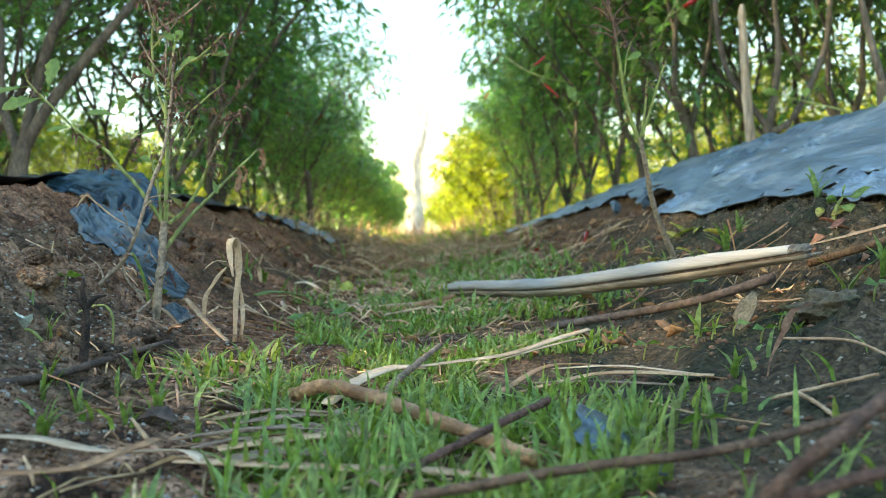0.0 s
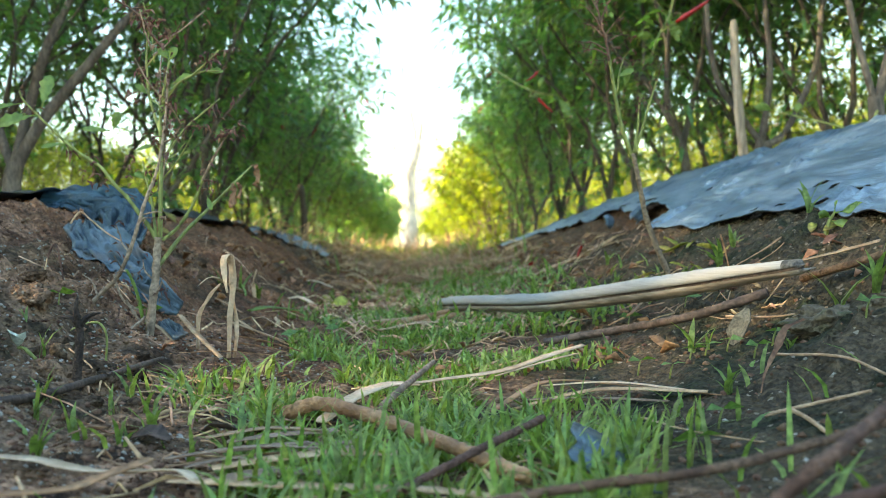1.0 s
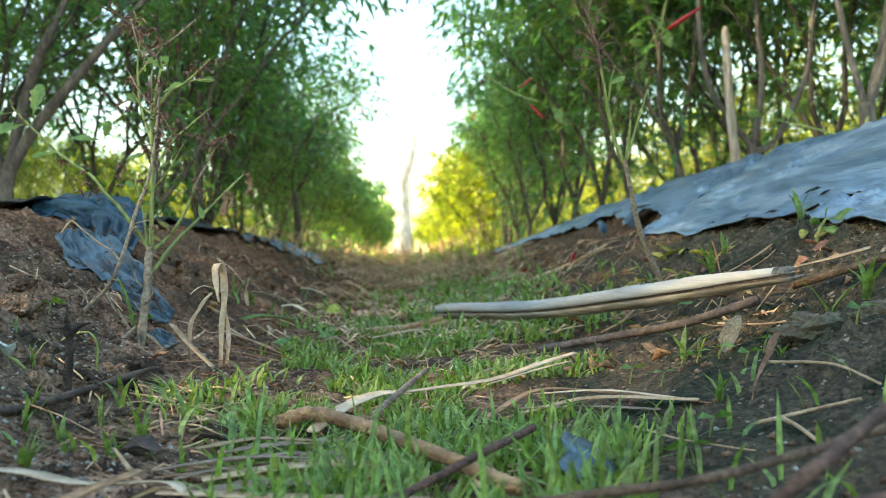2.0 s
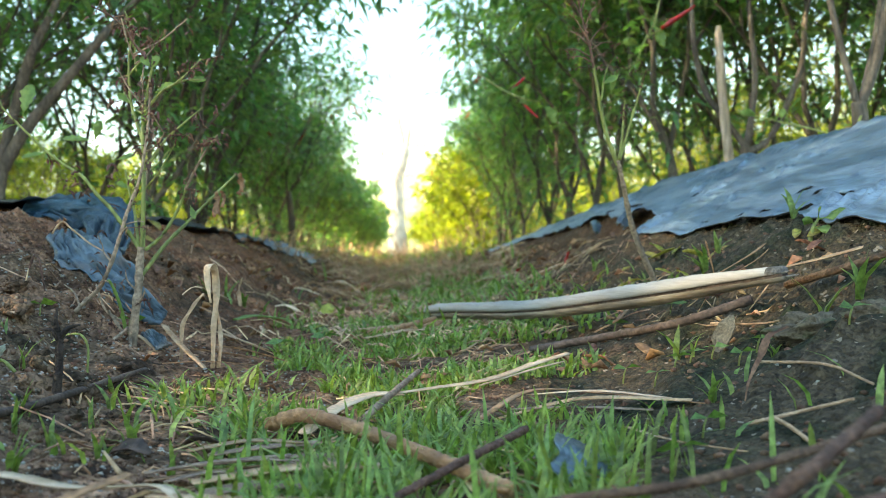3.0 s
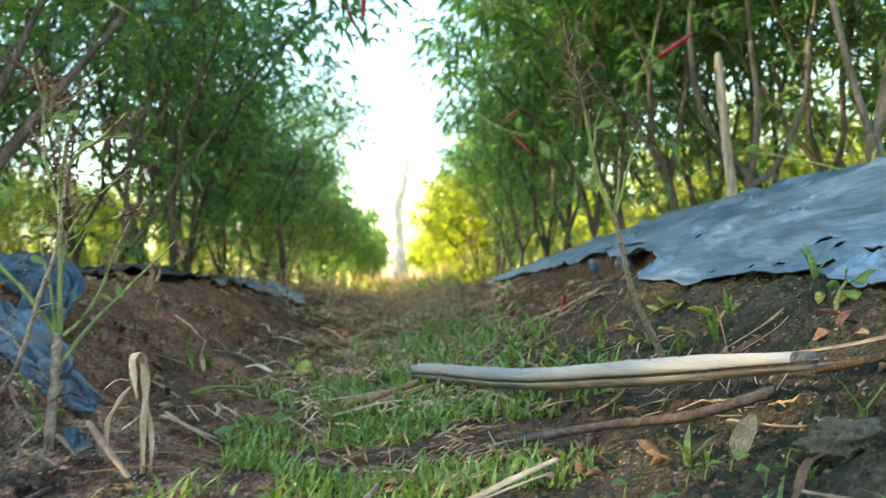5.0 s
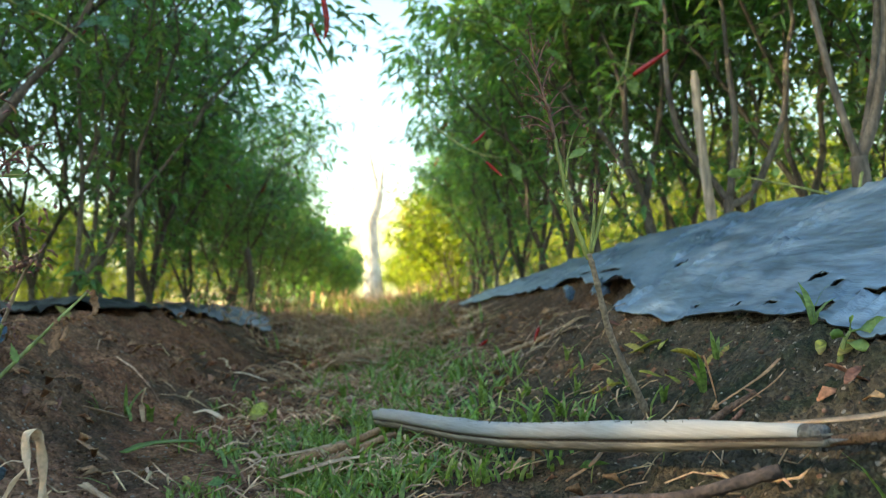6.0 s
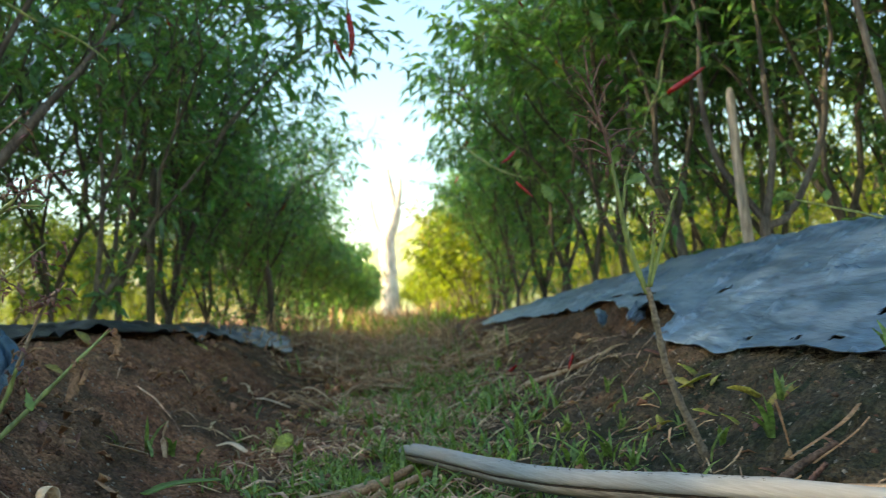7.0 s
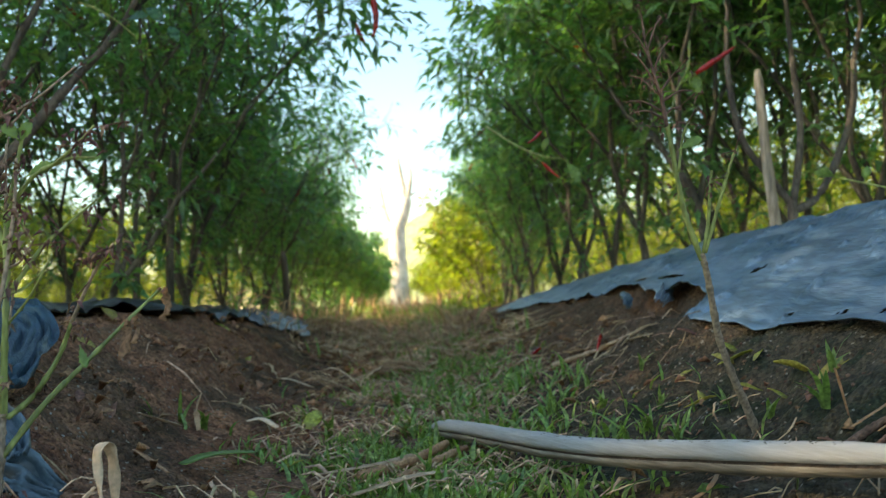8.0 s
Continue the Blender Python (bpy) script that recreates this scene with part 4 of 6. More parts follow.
weed_branch([(-0.2097, 0.178), (-0.2155, 0.195, 0.002), (-0.2191, 0.208, 0.003), (-0.2203, 0.23, 0.003), (-0.2195, 0.247, 0.003), (-0.2178, 0.264, 0.003), (-0.2222, 0.2794, 0.003)], 0.0013, 0.0006, GREEN_STEM, 8)
weed_branch([(-0.2203, 0.23, 0.003), (-0.2115, 0.238), (-0.2049, 0.2415, -0.002)], 0.0009, 0.0006, GREEN_STEM)
weed_branch([(-0.2049, 0.2415, -0.002), (-0.2141, 0.2533, -0.003), (-0.2195, 0.264, -0.004), (-0.231, 0.274, -0.005), (-0.244, 0.281, -0.006)], 0.0011, 0.0006, DRY_FLOWER, 9, 0.2)
weed_branch([(-0.2103, 0.0955), (-0.1985, 0.106, 0.003), (-0.187, 0.1245, 0.006), (-0.1795, 0.1415, 0.004)], 0.0015, 0.0011, GREEN_STEM)
weed_branch([(-0.1795, 0.1415, 0.004), (-0.1655, 0.1595, -0.01), (-0.1545, 0.172, -0.02), (-0.1465, 0.178, -0.028)], 0.0011, 0.0005, WEED_STEM, 9, 0.3, "thin reddish brown dry tip")
weed_branch([(-0.2138, 0.0756), (-0.2001, 0.0996, 0.018), (-0.1846, 0.1195, 0.0345), (-0.1681, 0.1403, 0.051), (-0.1539, 0.1584, 0.068)], 0.0017, 0.0008, GREEN_STEM)
weed_branch([(-0.222, 0.115, -0.01), (-0.212, 0.117, -0.012), (-0.2065, 0.1165, -0.012)], 0.0006, 0.0004, WEED_STEM)
weed_branch([(-0.289, 0.1105, 0.02), (-0.281, 0.1195, 0.02), (-0.2716, 0.1137, 0.015), (-0.2566, 0.1025, 0.01), (-0.2438, 0.0958, 0.004)], 0.0009, 0.0005, STRAW)
weed_branch([(-0.302, 0.074), (-0.293, 0.094, 0.002), (-0.283, 0.052, 0.0), (-0.2655, 0.048)], 0.0009, 0.0005, TWIG)
for pts in ([(-0.2247, 0.0367), (-0.2345, 0.024, -0.02), (-0.238, 0.010, -0.035)], [(-0.2227, 0.0302), (-0.217, 0.0185, -0.018), (-0.205, 0.006, -0.03)], [(-0.2392, 0.05), (-0.23, 0.0355), (-0.2248, 0.0337)], [(-0.226, 0.04), (-0.243, 0.05, 0.005), (-0.252, 0.07, 0.01)]):
    weed_branch(pts, 0.0013, 0.0007, WEED_STEM)
weed_branch([(-0.2265, 0.0354), (-0.2295, 0.0564, -0.004), (-0.2344, 0.0717, -0.008), (-0.237, 0.0725, -0.009)], 0.0015, 0.0009, WEED_LEAF)
for k in range(10):
    # crumpled dry leaves round the foot
    p = Vector((-0.222 + rng.uniform(-0.03, 0.006), 0.688 + rng.uniform(-0.015, 0.01), 0.03 + rng.uniform(0.0, 0.035)))
    cluster(p - WB, rng.uniform(0.006, 0.011), weed, 3, 1.3)
for p, tip, w in (((-0.2979, -0.014, 0.192), (-0.327, -0.02, 0.1855), 0.013), ((-0.2943, -0.014, 0.197), (-0.2889, -0.012, 0.2225), 0.012), ((-0.2462, 0.0, 0.1804), (-0.2405, -0.005, 0.194), 0.009), ((-0.2465, 0.0, 0.18), (-0.268, -0.006, 0.183), 0.006), ((-0.2024, 0.0, 0.2345), (-0.2085, -0.004, 0.2425), 0.008),
                  ((-0.2024, 0.0, 0.2335), (-0.1955, -0.004, 0.2425), 0.009), ((-0.2104, 0.0, 0.1887), (-0.2055, -0.003, 0.199), 0.008), ((-0.3085, -0.015, 0.2005), (-0.336, -0.02, 0.1965), 0.006), ((-0.2767, -0.012, 0.1701), (-0.2955, -0.016, 0.168), 0.005), ((-0.2313, 0.0, 0.1645), (-0.216, -0.004, 0.169), 0.005), ((-0.2, 0.0, 0.2155), (-0.186, -0.004, 0.2225), 0.007),
                  ((-0.1758, -0.004, 0.2236), (-0.160, -0.006, 0.2245), 0.007), ((-0.2195, 0.003, 0.208), (-0.228, 0.0, 0.216), 0.006), ((-0.178, 0.01, 0.13), (-0.1735, 0.006, 0.119), 0.005), ((-0.2245, 0.01, 0.143), (-0.233, 0.008, 0.149), 0.006)):
    off = Vector((0, 0.69, 0)) - WB
    lobed_leaf(Vector(p) + off, Vector(tip) + off, w, weed)
for p, r, count, tall in (((-0.1465, -0.028, 0.178), 0.008, 8, 1), ((-0.1795, 0.004, 0.1415), 0.008, 10, 1), ((-0.174, 0.004, 0.138), 0.007, 7, 1.6), ((-0.1535, 0.066, 0.158), 0.005, 5, 1), ((-0.2577, -0.01, 0.148), 0.008, 7, 1.3), ((-0.2536, -0.01, 0.1385), 0.008, 7, 1), ((-0.2359, 0.006, 0.154), 0.01, 9, 1.6),
                          ((-0.2275, 0.0, 0.2017), 0.007, 6, 1), ((-0.2205, 0.0, 0.2219), 0.007, 6, 1.4), ((-0.167, -0.006, 0.2308), 0.01, 10, 1), ((-0.1524, 0.0, 0.2068), 0.008, 6, 1), ((-0.1832, 0.004, 0.1835), 0.006, 5, 1), ((-0.2, 0.0, 0.2098), 0.007, 6, 1), ((-0.2053, 0.0, 0.2596), 0.008, 8, 1), ((-0.2194, 0.0, 0.2685), 0.009, 9, 1)):
    cluster(Vector(p) + Vector((0, 0.69, 0)) - WB, r, weed, count, tall)
for pts in ([(-0.2608, 0.0535), (-0.266, 0.064, 0.004), (-0.275, 0.071, 0.006)], [(-0.2444, 0.0675, -0.004), (-0.238, 0.073, -0.01), (-0.2335, 0.072, -0.014)], [(-0.2331, 0.087, -0.008), (-0.239, 0.094, -0.006), (-0.2405, 0.101, -0.006)], [(-0.2257, 0.106, -0.01), (-0.22, 0.112, -0.014), (-0.2165, 0.1125, -0.016)],
            [(-0.2733, 0.04), (-0.284, 0.046, 0.008), (-0.288, 0.056, 0.012)], [(-0.218, 0.052), (-0.211, 0.06, -0.006), (-0.2085, 0.0665, -0.008)], [(-0.2165, 0.064), (-0.2225, 0.072, -0.004), (-0.2235, 0.079, -0.006)]):
    weed_branch(pts, 0.0009, 0.0004, WEED_STEM, 2, 0.5)
# dead leaves that hang rolled up from the green shoot
for p, q, w in (((-0.1525, 0.068, 0.158), (-0.1465, 0.061, 0.139), 0.0055), ((-0.1655, 0.045, 0.1415), (-0.1625, 0.028, 0.1195), 0.006), ((-0.163, 0.046, 0.142), (-0.1555, 0.036, 0.128), 0.0042)):
    p, q = Vector(p) + Vector((0, 0.69, 0)) - WB, Vector(q) + Vector((0, 0.69, 0)) - WB
    g = Geo()
    line = curve([p, p.lerp(q, 0.3) + Vector((0.003, 0.001, 0.001)), p.lerp(q, 0.7) + Vector((-0.0015, -0.002, 0)), q + Vector((-0.002, 0, 0.001))], 6)
    g.ribbon(line, [w * (0.12 + 0.88 * math.sin(math.pi * min(1, 0.08 + 0.9 * k / (len(line) - 1))) ** 0.7) * rng.uniform(0.55, 1.25) for k in range(len(line))], 3.2, 0.0003, 1.5)
    part("dead_leaf", g, LITTER, weed, "rolled brown dead leaf")
for k in range(12):
    h = rng.uniform(0.12, 0.26)
    root = (float(np.interp(h, [0.1, 0.16, 0.21, 0.26], [-0.213, -0.208, -0.21, -0.218])), h, 0.0)
    tip = (root[0] + rng.gauss(0, 0.016), h + rng.uniform(0.012, 0.035), rng.gauss(0, 0.012))
    weed_branch([root, ((root[0] + tip[0]) / 2, (h + tip[1]) / 2 - 0.003, tip[2] / 2), tip], 0.0008, 0.0004, WEED_STEM if k % 3 else GREEN_STEM, 4 if k % 2 else 0, 0.4)

RB = Vector((0.241, 0.90, 0.040))
weed2 = thing("weed", RB, "thin leaning weed with forked green stem and dry brown top", "weed")


def weed2_branch(pts, r0, r1, mat, heads=0, start=0.3):
    ob, line = branch("stem", rel(pts, RB), r0, r1, mat, weed2)
    if heads:
        seed_heads(line, ob, heads, start, 0.003)


weed2_branch([(0.244, 0.905, 0.030), (0.2394, 0.90, 0.038), (0.2285, 0.888, 0.059), (0.2155, 0.8745, 0.0826), (0.2027, 0.859, 0.1095), (0.1957, 0.847, 0.131), (0.1893, 0.835, 0.152), (0.1832, 0.825, 0.169)], 0.0036, 0.0021, WEED_STEM)
weed2_branch([(0.1837, 0.8277, 0.1646), (0.1741, 0.820, 0.187), (0.1695, 0.8166, 0.202), (0.1653, 0.812, 0.222), (0.1625, 0.809, 0.237), (0.1599, 0.808, 0.253)], 0.0021, 0.0014, GREEN_STEM, 3, 0.2)
weed2_branch([(0.1599, 0.808, 0.251), (0.1573, 0.806, 0.267), (0.1533, 0.805, 0.282), (0.1497, 0.804, 0.297), (0.1462, 0.802, 0.312)], 0.0015, 0.0007, DRY_FLOWER, 4, 0.0)
weed2_branch([(0.1841, 0.824, 0.169), (0.187, 0.8196, 0.19), (0.1878, 0.815, 0.209), (0.1884, 0.812, 0.222)], 0.0014, 0.0008, GREEN_STEM, 4, 0.8)
weed2_branch([(0.1851, 0.824, 0.169), (0.1929, 0.818, 0.197), (0.201, 0.811, 0.226), (0.2044, 0.8095, 0.235)], 0.0014, 0.0008, GREEN_STEM, 3, 0.85)
weed2_branch([(0.1668, 0.811, 0.222), (0.1696, 0.809, 0.242), (0.1736, 0.8076, 0.254)], 0.001, 0.0006, GREEN_STEM, 4, 0.7)
for tip, k in (((0.1344, 0.806, 0.268), 0.1), ((0.139, 0.808, 0.261), 0.02), ((0.1776, 0.806, 0.2736), 0.2), ((0.1381, 0.8035, 0.2995), 0.4), ((0.172, 0.803, 0.288), 0.3), ((0.1365, 0.806, 0.285), 0.3), ((0.163, 0.80, 0.306), 0.55), ((0.137, 0.80, 0.314), 0.7), ((0.159, 0.803, 0.322), 0.8), ((0.144, 0.80, 0.33), 0.9), ((0.17, 0.81, 0.262), 0.05)):
    root = Vector((0.159, 0.8078, 0.255)).lerp(Vector((0.1462, 0.802, 0.312)), k)
    tip = Vector(tip)
    weed2_branch([root, root.lerp(tip, 0.55) + Vector((0, 0, 0.003)), tip], 0.0008, 0.0004, DRY_FLOWER, 1, 0.5)
    cluster(tip - RB, 0.0048, weed2, 5)
for k in range(4):
    cluster(Vector((0.158, 0.807, 0.245)).lerp(Vector((0.148, 0.803, 0.305)), k / 4) - RB, 0.006, weed2, 5, 1.5)
lobed_leaf(Vector((0.167, 0.809, 0.236)) - RB, Vector((0.181, 0.805, 0.243)) - RB, 0.008, weed2)

# ---- bleached split stalk lying across the furrow ----
SB = Vector((0.0, 1.205, -0.004))
stick = thing("split_stalk", SB, "long bleached split stalk lying across the grass onto the bank", "stalk")
line = curve(rel([(0.0, 1.212, 0.007), (0.03, 1.14, 0.013), (0.11, 0.93, 0.026), (0.178, 0.768, 0.0455), (0.246, 0.606, 0.0675)], SB), 14)
n = len(line)


def girth(i):
    """Thickness along the stalk: a blunt hooked tip, swollen joints, a thinning far end."""
    s = i / (n - 1)
    r = 0.0046 + 0.0028 * min(1, s * 5)
    for at in (0.16, 0.44, 0.74):
        r *= 1 + 0.11 * math.exp(-((s - at) / 0.012) ** 2)
    return 1.2 * r * min(1, 0.5 + s * 14) * (1 + 0.02 * math.sin(i * 2.1) + 0.015 * math.sin(i * 5.3))


prof = [girth(i) for i in range(n)]
burnt = int(n * 0.965)
upper = [r * (1 if i < n * 0.84 else 1 - 0.55 * (i - n * 0.84) / (n * 0.16)) for i, r in enumerate(prof)]
g = Geo()
g.tube([p + Vector((0, 0, 0.0009)) for p in line[:burnt + 1]], upper[:burnt + 1], 9, True, (-32, 152))
part("upper_half", g, PALE_WOOD, stick, "bleached grey white upper half")
g = Geo()
g.tube([p + Vector((0.0002, -0.0006, -0.0014)) for p in line[5:]], [r * (0.98 if i < n - 12 else 0.98 - 0.05 * (i - n + 12)) for i, r in enumerate(prof) if i >= 5], 9, True, (160, 328))
part("lower_half", g, SPLIT_WOOD, stick, "brown weathered lower half")
g = Geo()
g.tube([p + Vector((0, 0, -0.0001)) for p in line[3:]], [r * 0.84 for r in upper[3:]], 8)
part("core", g, DARK_TWIG, stick, "dark rotten core showing in the split")
g = Geo()
g.tube([p + Vector((0, 0, 0.0009)) for p in line[burnt:]], upper[burnt:], 9, True, (-32, 152))
ahead = (line[-1] - line[-2]).normalized()
for off, reach in (((0.001, 0.001, 0.002), 0.014), ((-0.002, 0, 0.0), 0.02), ((0.001, 0.002, -0.003), 0.026)):
    a = line[-2] + Vector(off)
    g.tube([a, a + ahead * reach * 0.6, a + ahead * reach + Vector((0, 0, 0.001))], [0.0024, 0.0014, 0.0003], 6)
part("charred_end", g, CHAR, stick, "dark charred end")
g = Geo()
for j in range(240):
    s = j / 239
    i = (0.44 + 0.44 * s) * (n - 1)
    k = int(i)
    p = line[k].lerp(line[k + 1], i - k)
    a = radians(88 + 24 * math.sin(s * 120) + rng.gauss(0, 7))
    out = Vector((-0.9, -0.38, 0)).normalized() * -math.cos(a) + Vector((0, 0, 1)) * math.sin(a)
    g.blob(p + Vector((0, 0, 0.0009)) + out * upper[k], rng.uniform(0.0004, 0.001), 0.3)
part("lichen", g, LICHEN, stick, "dark speckled lichen patches")

# ---- twigs, straws and debris that can be told apart ----


def twig(pts, r0, r1, mat, label, name="twig", group="twigs on the ground", knots=True):
    base = Vector(pts[0])
    line = curve(rel(pts, base), 16)
    g = Geo()
    rad = [r0 + (r1 - r0) * i / (len(line) - 1) for i in range(len(line))]
    if knots:
        rad = [r * (1 + 0.05 * math.sin(i * 1.7 + base.x * 50) + rng.uniform(-0.025, 0.025) + (0.12 if i % 13 == 7 else 0)) for i, r in enumerate(rad)]
        line = [p + Vector((rng.uniform(-1, 1), rng.uniform(-1, 1), rng.uniform(-1, 1))) * r0 * 0.08 for p in line]
    g.tube(line, rad, 8)
    ob = part(name, g, mat)
    ob.location = base
    return tagged(ob, label, name, group)


def straw(pts, w, label="flat dry straw-coloured stalk lying on the grass", mat=STRAW, twist=0.5, name="straw", group="dry straws on the ground"):
    base = Vector(pts[0])
    line = curve(rel(pts, base), 8)
    n = len(line)
    widths = [w * (0.55 + 0.45 * math.sin(math.pi * (0.12 + 0.8 * i / (n - 1)))) * rng.uniform(0.9, 1.1) for i in range(n)]
    g = Geo()
    g.ribbon(line, widths, twist * rng.uniform(-1, 1), max(0.0004, w * 0.06), 0.25)
    ob = part(name, g, mat)
    ob.location = base
    return tagged(ob, label, name, group)


def straw_tuft(x, y, spread, tall, count, label):
    """A matted tuft of dry straw, arched over at its middle."""
    ob = thing("straw_tuft", rest(x, y), label, "straw", "dry straws on the ground")
    for _ in range(count):
        a = rng.gauss(0.0, 0.35)
        ln, h = spread * rng.uniform(0.55, 1.0), tall * rng.uniform(0.4, 1.0)
        off = Vector((rng.gauss(0, 0.2), rng.gauss(0, 0.25), 0)) * spread
        d = Vector((math.cos(a), math.sin(a), 0)) * ln * 0.5
        g = Geo()
        line = curve([off - d + Vector((0, 0, 0.003)), off - d * 0.45 + Vector((0, 0, h * 0.8)), off + d * 0.15 + Vector((0, 0, h)), off + d + Vector((0, 0, 0.004))], 5)
        w = rng.uniform(0.002, 0.0045)
        g.ribbon(line, [w * (0.6 + 0.4 * math.sin(math.pi * k / (len(line) - 1))) for k in range(len(line))], rng.uniform(-1, 1), 0.0005)
        part("straw", g, rng.choice((STRAW, PALE_STRAW, TAN_TWIG)), ob)
    return ob


rng = random.Random(5)
twig([(-0.080, 0.477, 0.0), (-0.060, 0.463, 0.007), (-0.030, 0.431, 0.0055), (0.0, 0.387, 0.0035), (0.019, 0.352, 0.003), (0.034, 0.333, 0.001)], 0.0039, 0.0028, TAN_TWIG, "bent tan twig lying in the grass")
twig([(-0.012, 0.262, 0.009), (0.043, 0.27, 0.015), (0.084, 0.266, 0.021), (0.15, 0.28, 0.033)], 0.0016, 0.0014, TWIG, "thin reddish brown twig close over the grass")
twig([(0.076, 0.235, 0.010), (0.092, 0.231, 0.027), (0.103, 0.235, 0.033), (0.130, 0.258, 0.041)], 0.0022, 0.0018, TWIG, "rough brown twig close over the grass")
twig([(0.08, 0.237, 0.013), (0.115, 0.233, 0.023), (0.14, 0.24, 0.022)], 0.0018, 0.0014, TWIG, "thin reddish brown twig close over the grass")
twig([(-0.012, 0.318, 0.002), (0.014, 0.342, 0.009), (0.044, 0.378, 0.014)], 0.0016, 0.0017, TWIG, "short brown twig across the grass")
twig([(0.087, 0.734, 0.006), (0.15, 0.712, 0.018), (0.184, 0.648, 0.032), (0.228, 0.617, 0.05)], 0.0031, 0.0036, DARK_TWIG, "dark damp branch beside the bleached stalk")
twig([(0.262, 0.64, 0.058), (0.276, 0.588, 0.070), (0.30, 0.56, 0.082)], 0.003, 0.0024, TWIG, "brown branch on the bank")
twig([(-0.205, 0.385, 0.02), (-0.2, 0.409, 0.02), (-0.192, 0.443, 0.018), (-0.189, 0.499, 0.017), (-0.187, 0.612, 0.014)], 0.0026, 0.0018, DARK_TWIG, "dark stick half buried in the bank")
STUB = Vector((-0.1945, 0.486, 0.006))
stub = thing("dead_stalk", STUB, "short black rotten stalk standing in the soil, splintered on top", "stalk")
branch("stem", rel([(-0.1945, 0.486, 0.004), (-0.1935, 0.486, 0.022), (-0.192, 0.486, 0.036), (-0.1913, 0.486, 0.05)], STUB), 0.0029, 0.0019, ROTTEN, stub)
for pts in ([(-0.1913, 0.486, 0.048), (-0.186, 0.485, 0.053), (-0.180, 0.485, 0.0545)], [(-0.1915, 0.486, 0.047), (-0.196, 0.486, 0.052), (-0.2025, 0.486, 0.0525)], [(-0.192, 0.486, 0.047), (-0.1925, 0.484, 0.057), (-0.1915, 0.484, 0.064)]):
    branch("splinter", rel(pts, STUB), 0.0019, 0.0005, ROTTEN, stub)
twig([(-0.031, 0.487, 0.0), (-0.019, 0.53, 0.005), (-0.003, 0.608, 0.008)], 0.0022, 0.0018, SHEATH, "grey brown stalk lying in the grass")
twig([(0.15, 0.414, 0.006), (0.158, 0.406, 0.010), (0.188, 0.392, 0.02)], 0.0011, 0.0007, STRAW, "thin pale root on the soil", "root", "thin roots on the bank")
twig([(0.158, 0.406, 0.010), (0.157, 0.385, 0.010), (0.156, 0.36, 0.008)], 0.001, 0.0009, STRAW, "thin pale root on the soil", "root", "thin roots on the bank")
twig([(0.19, 0.503, 0.022), (0.202, 0.451, 0.027), (0.203, 0.405, 0.024)], 0.0009, 0.0006, STRAW, "thin pale root on the soil", "root", "thin roots on the bank")
twig([(0.20, 0.62, 0.034), (0.218, 0.575, 0.037), (0.235, 0.54, 0.045)], 0.0008, 0.0005, STRAW, "thin pale root on the soil", "root", "thin roots on the bank")
twig([(0.240, 0.767, 0.046), (0.256, 0.764, 0.058), (0.274, 0.758, 0.07)], 0.0034, 0.0018, TWIG, "broken root on the bank", "root", "thin roots on the bank")
twig([(0.243, 0.738, 0.046), (0.25, 0.74, 0.054), (0.258, 0.739, 0.062)], 0.0022, 0.0014, TWIG, "broken root on the bank", "root", "thin roots on the bank")
twig([(0.19, 1.63, 0.036), (0.24, 1.53, 0.062), (0.289, 1.446, 0.094)], 0.004, 0.0025, STRAW, "long straw-coloured stalk lying up the bank")
twig([(-0.064, 1.006, -0.002), (-0.02, 1.05, 0.002), (0.012, 1.12, 0.004)], 0.0045, 0.004, TAN_TWIG, "brown stalk lying beside the bleached stalk")
twig([(-0.03, 0.99, -0.002), (0.01, 1.06, 0.002), (0.03, 1.10, 0.002)], 0.004, 0.0035, TAN_TWIG, "brown stalk lying beside the bleached stalk")
straw([(-0.031, 0.538, 0.003), (0.005, 0.55, 0.005), (0.041, 0.56, 0.008), (0.072, 0.588, 0.013), (0.101, 0.62, 0.016)], 0.0055, mat=PALE_STRAW)
straw([(0.035, 0.552, 0.006), (0.07, 0.578, 0.011), (0.094, 0.60, 0.013)], 0.0025, mat=PALE_STRAW)
straw([(-0.058, 0.45, 0.0), (-0.047, 0.49, 0.004), (-0.031, 0.535, 0.004), (-0.012, 0.545, 0.003)], 0.0095, "broad pale dry blade bent in the grass", PALE_STRAW)
straw([(0.028, 0.47, 0.0), (0.064, 0.527, 0.0055), (0.105, 0.512, 0.005), (0.146, 0.464, 0.0065)], 0.0062, mat=TAN_TWIG, twist=0.3)
straw([(0.06, 0.524, 0.004), (0.10, 0.515, 0.0065), (0.132, 0.478, 0.0075)], 0.003, mat=PALE_STRAW)
straw([(0.048, 0.50, 0.0), (0.085, 0.495, 0.001), (0.12, 0.47, 0.003)], 0.005, mat=SHEATH)
straw([(0.04, 0.49, -0.003), (0.09, 0.505, 0.004), (0.14, 0.468, 0.008)], 0.004)
straw([(-0.178, 0.346, 0.0105), (-0.153, 0.344, 0.009), (-0.135, 0.337, 0.007), (-0.12, 0.337, 0.005), (-0.099, 0.346, 0.003), (-0.088, 0.338, 0.0)], 0.0085, "broad pale dry stalk lying over the grass", PALE_STRAW, 0.2)
straw([(-0.152, 0.298, 0.008), (-0.127, 0.312, 0.006), (-0.118, 0.325, 0.007), (-0.108, 0.346, 0.008)], 0.0065, mat=TAN_TWIG, twist=0.2)
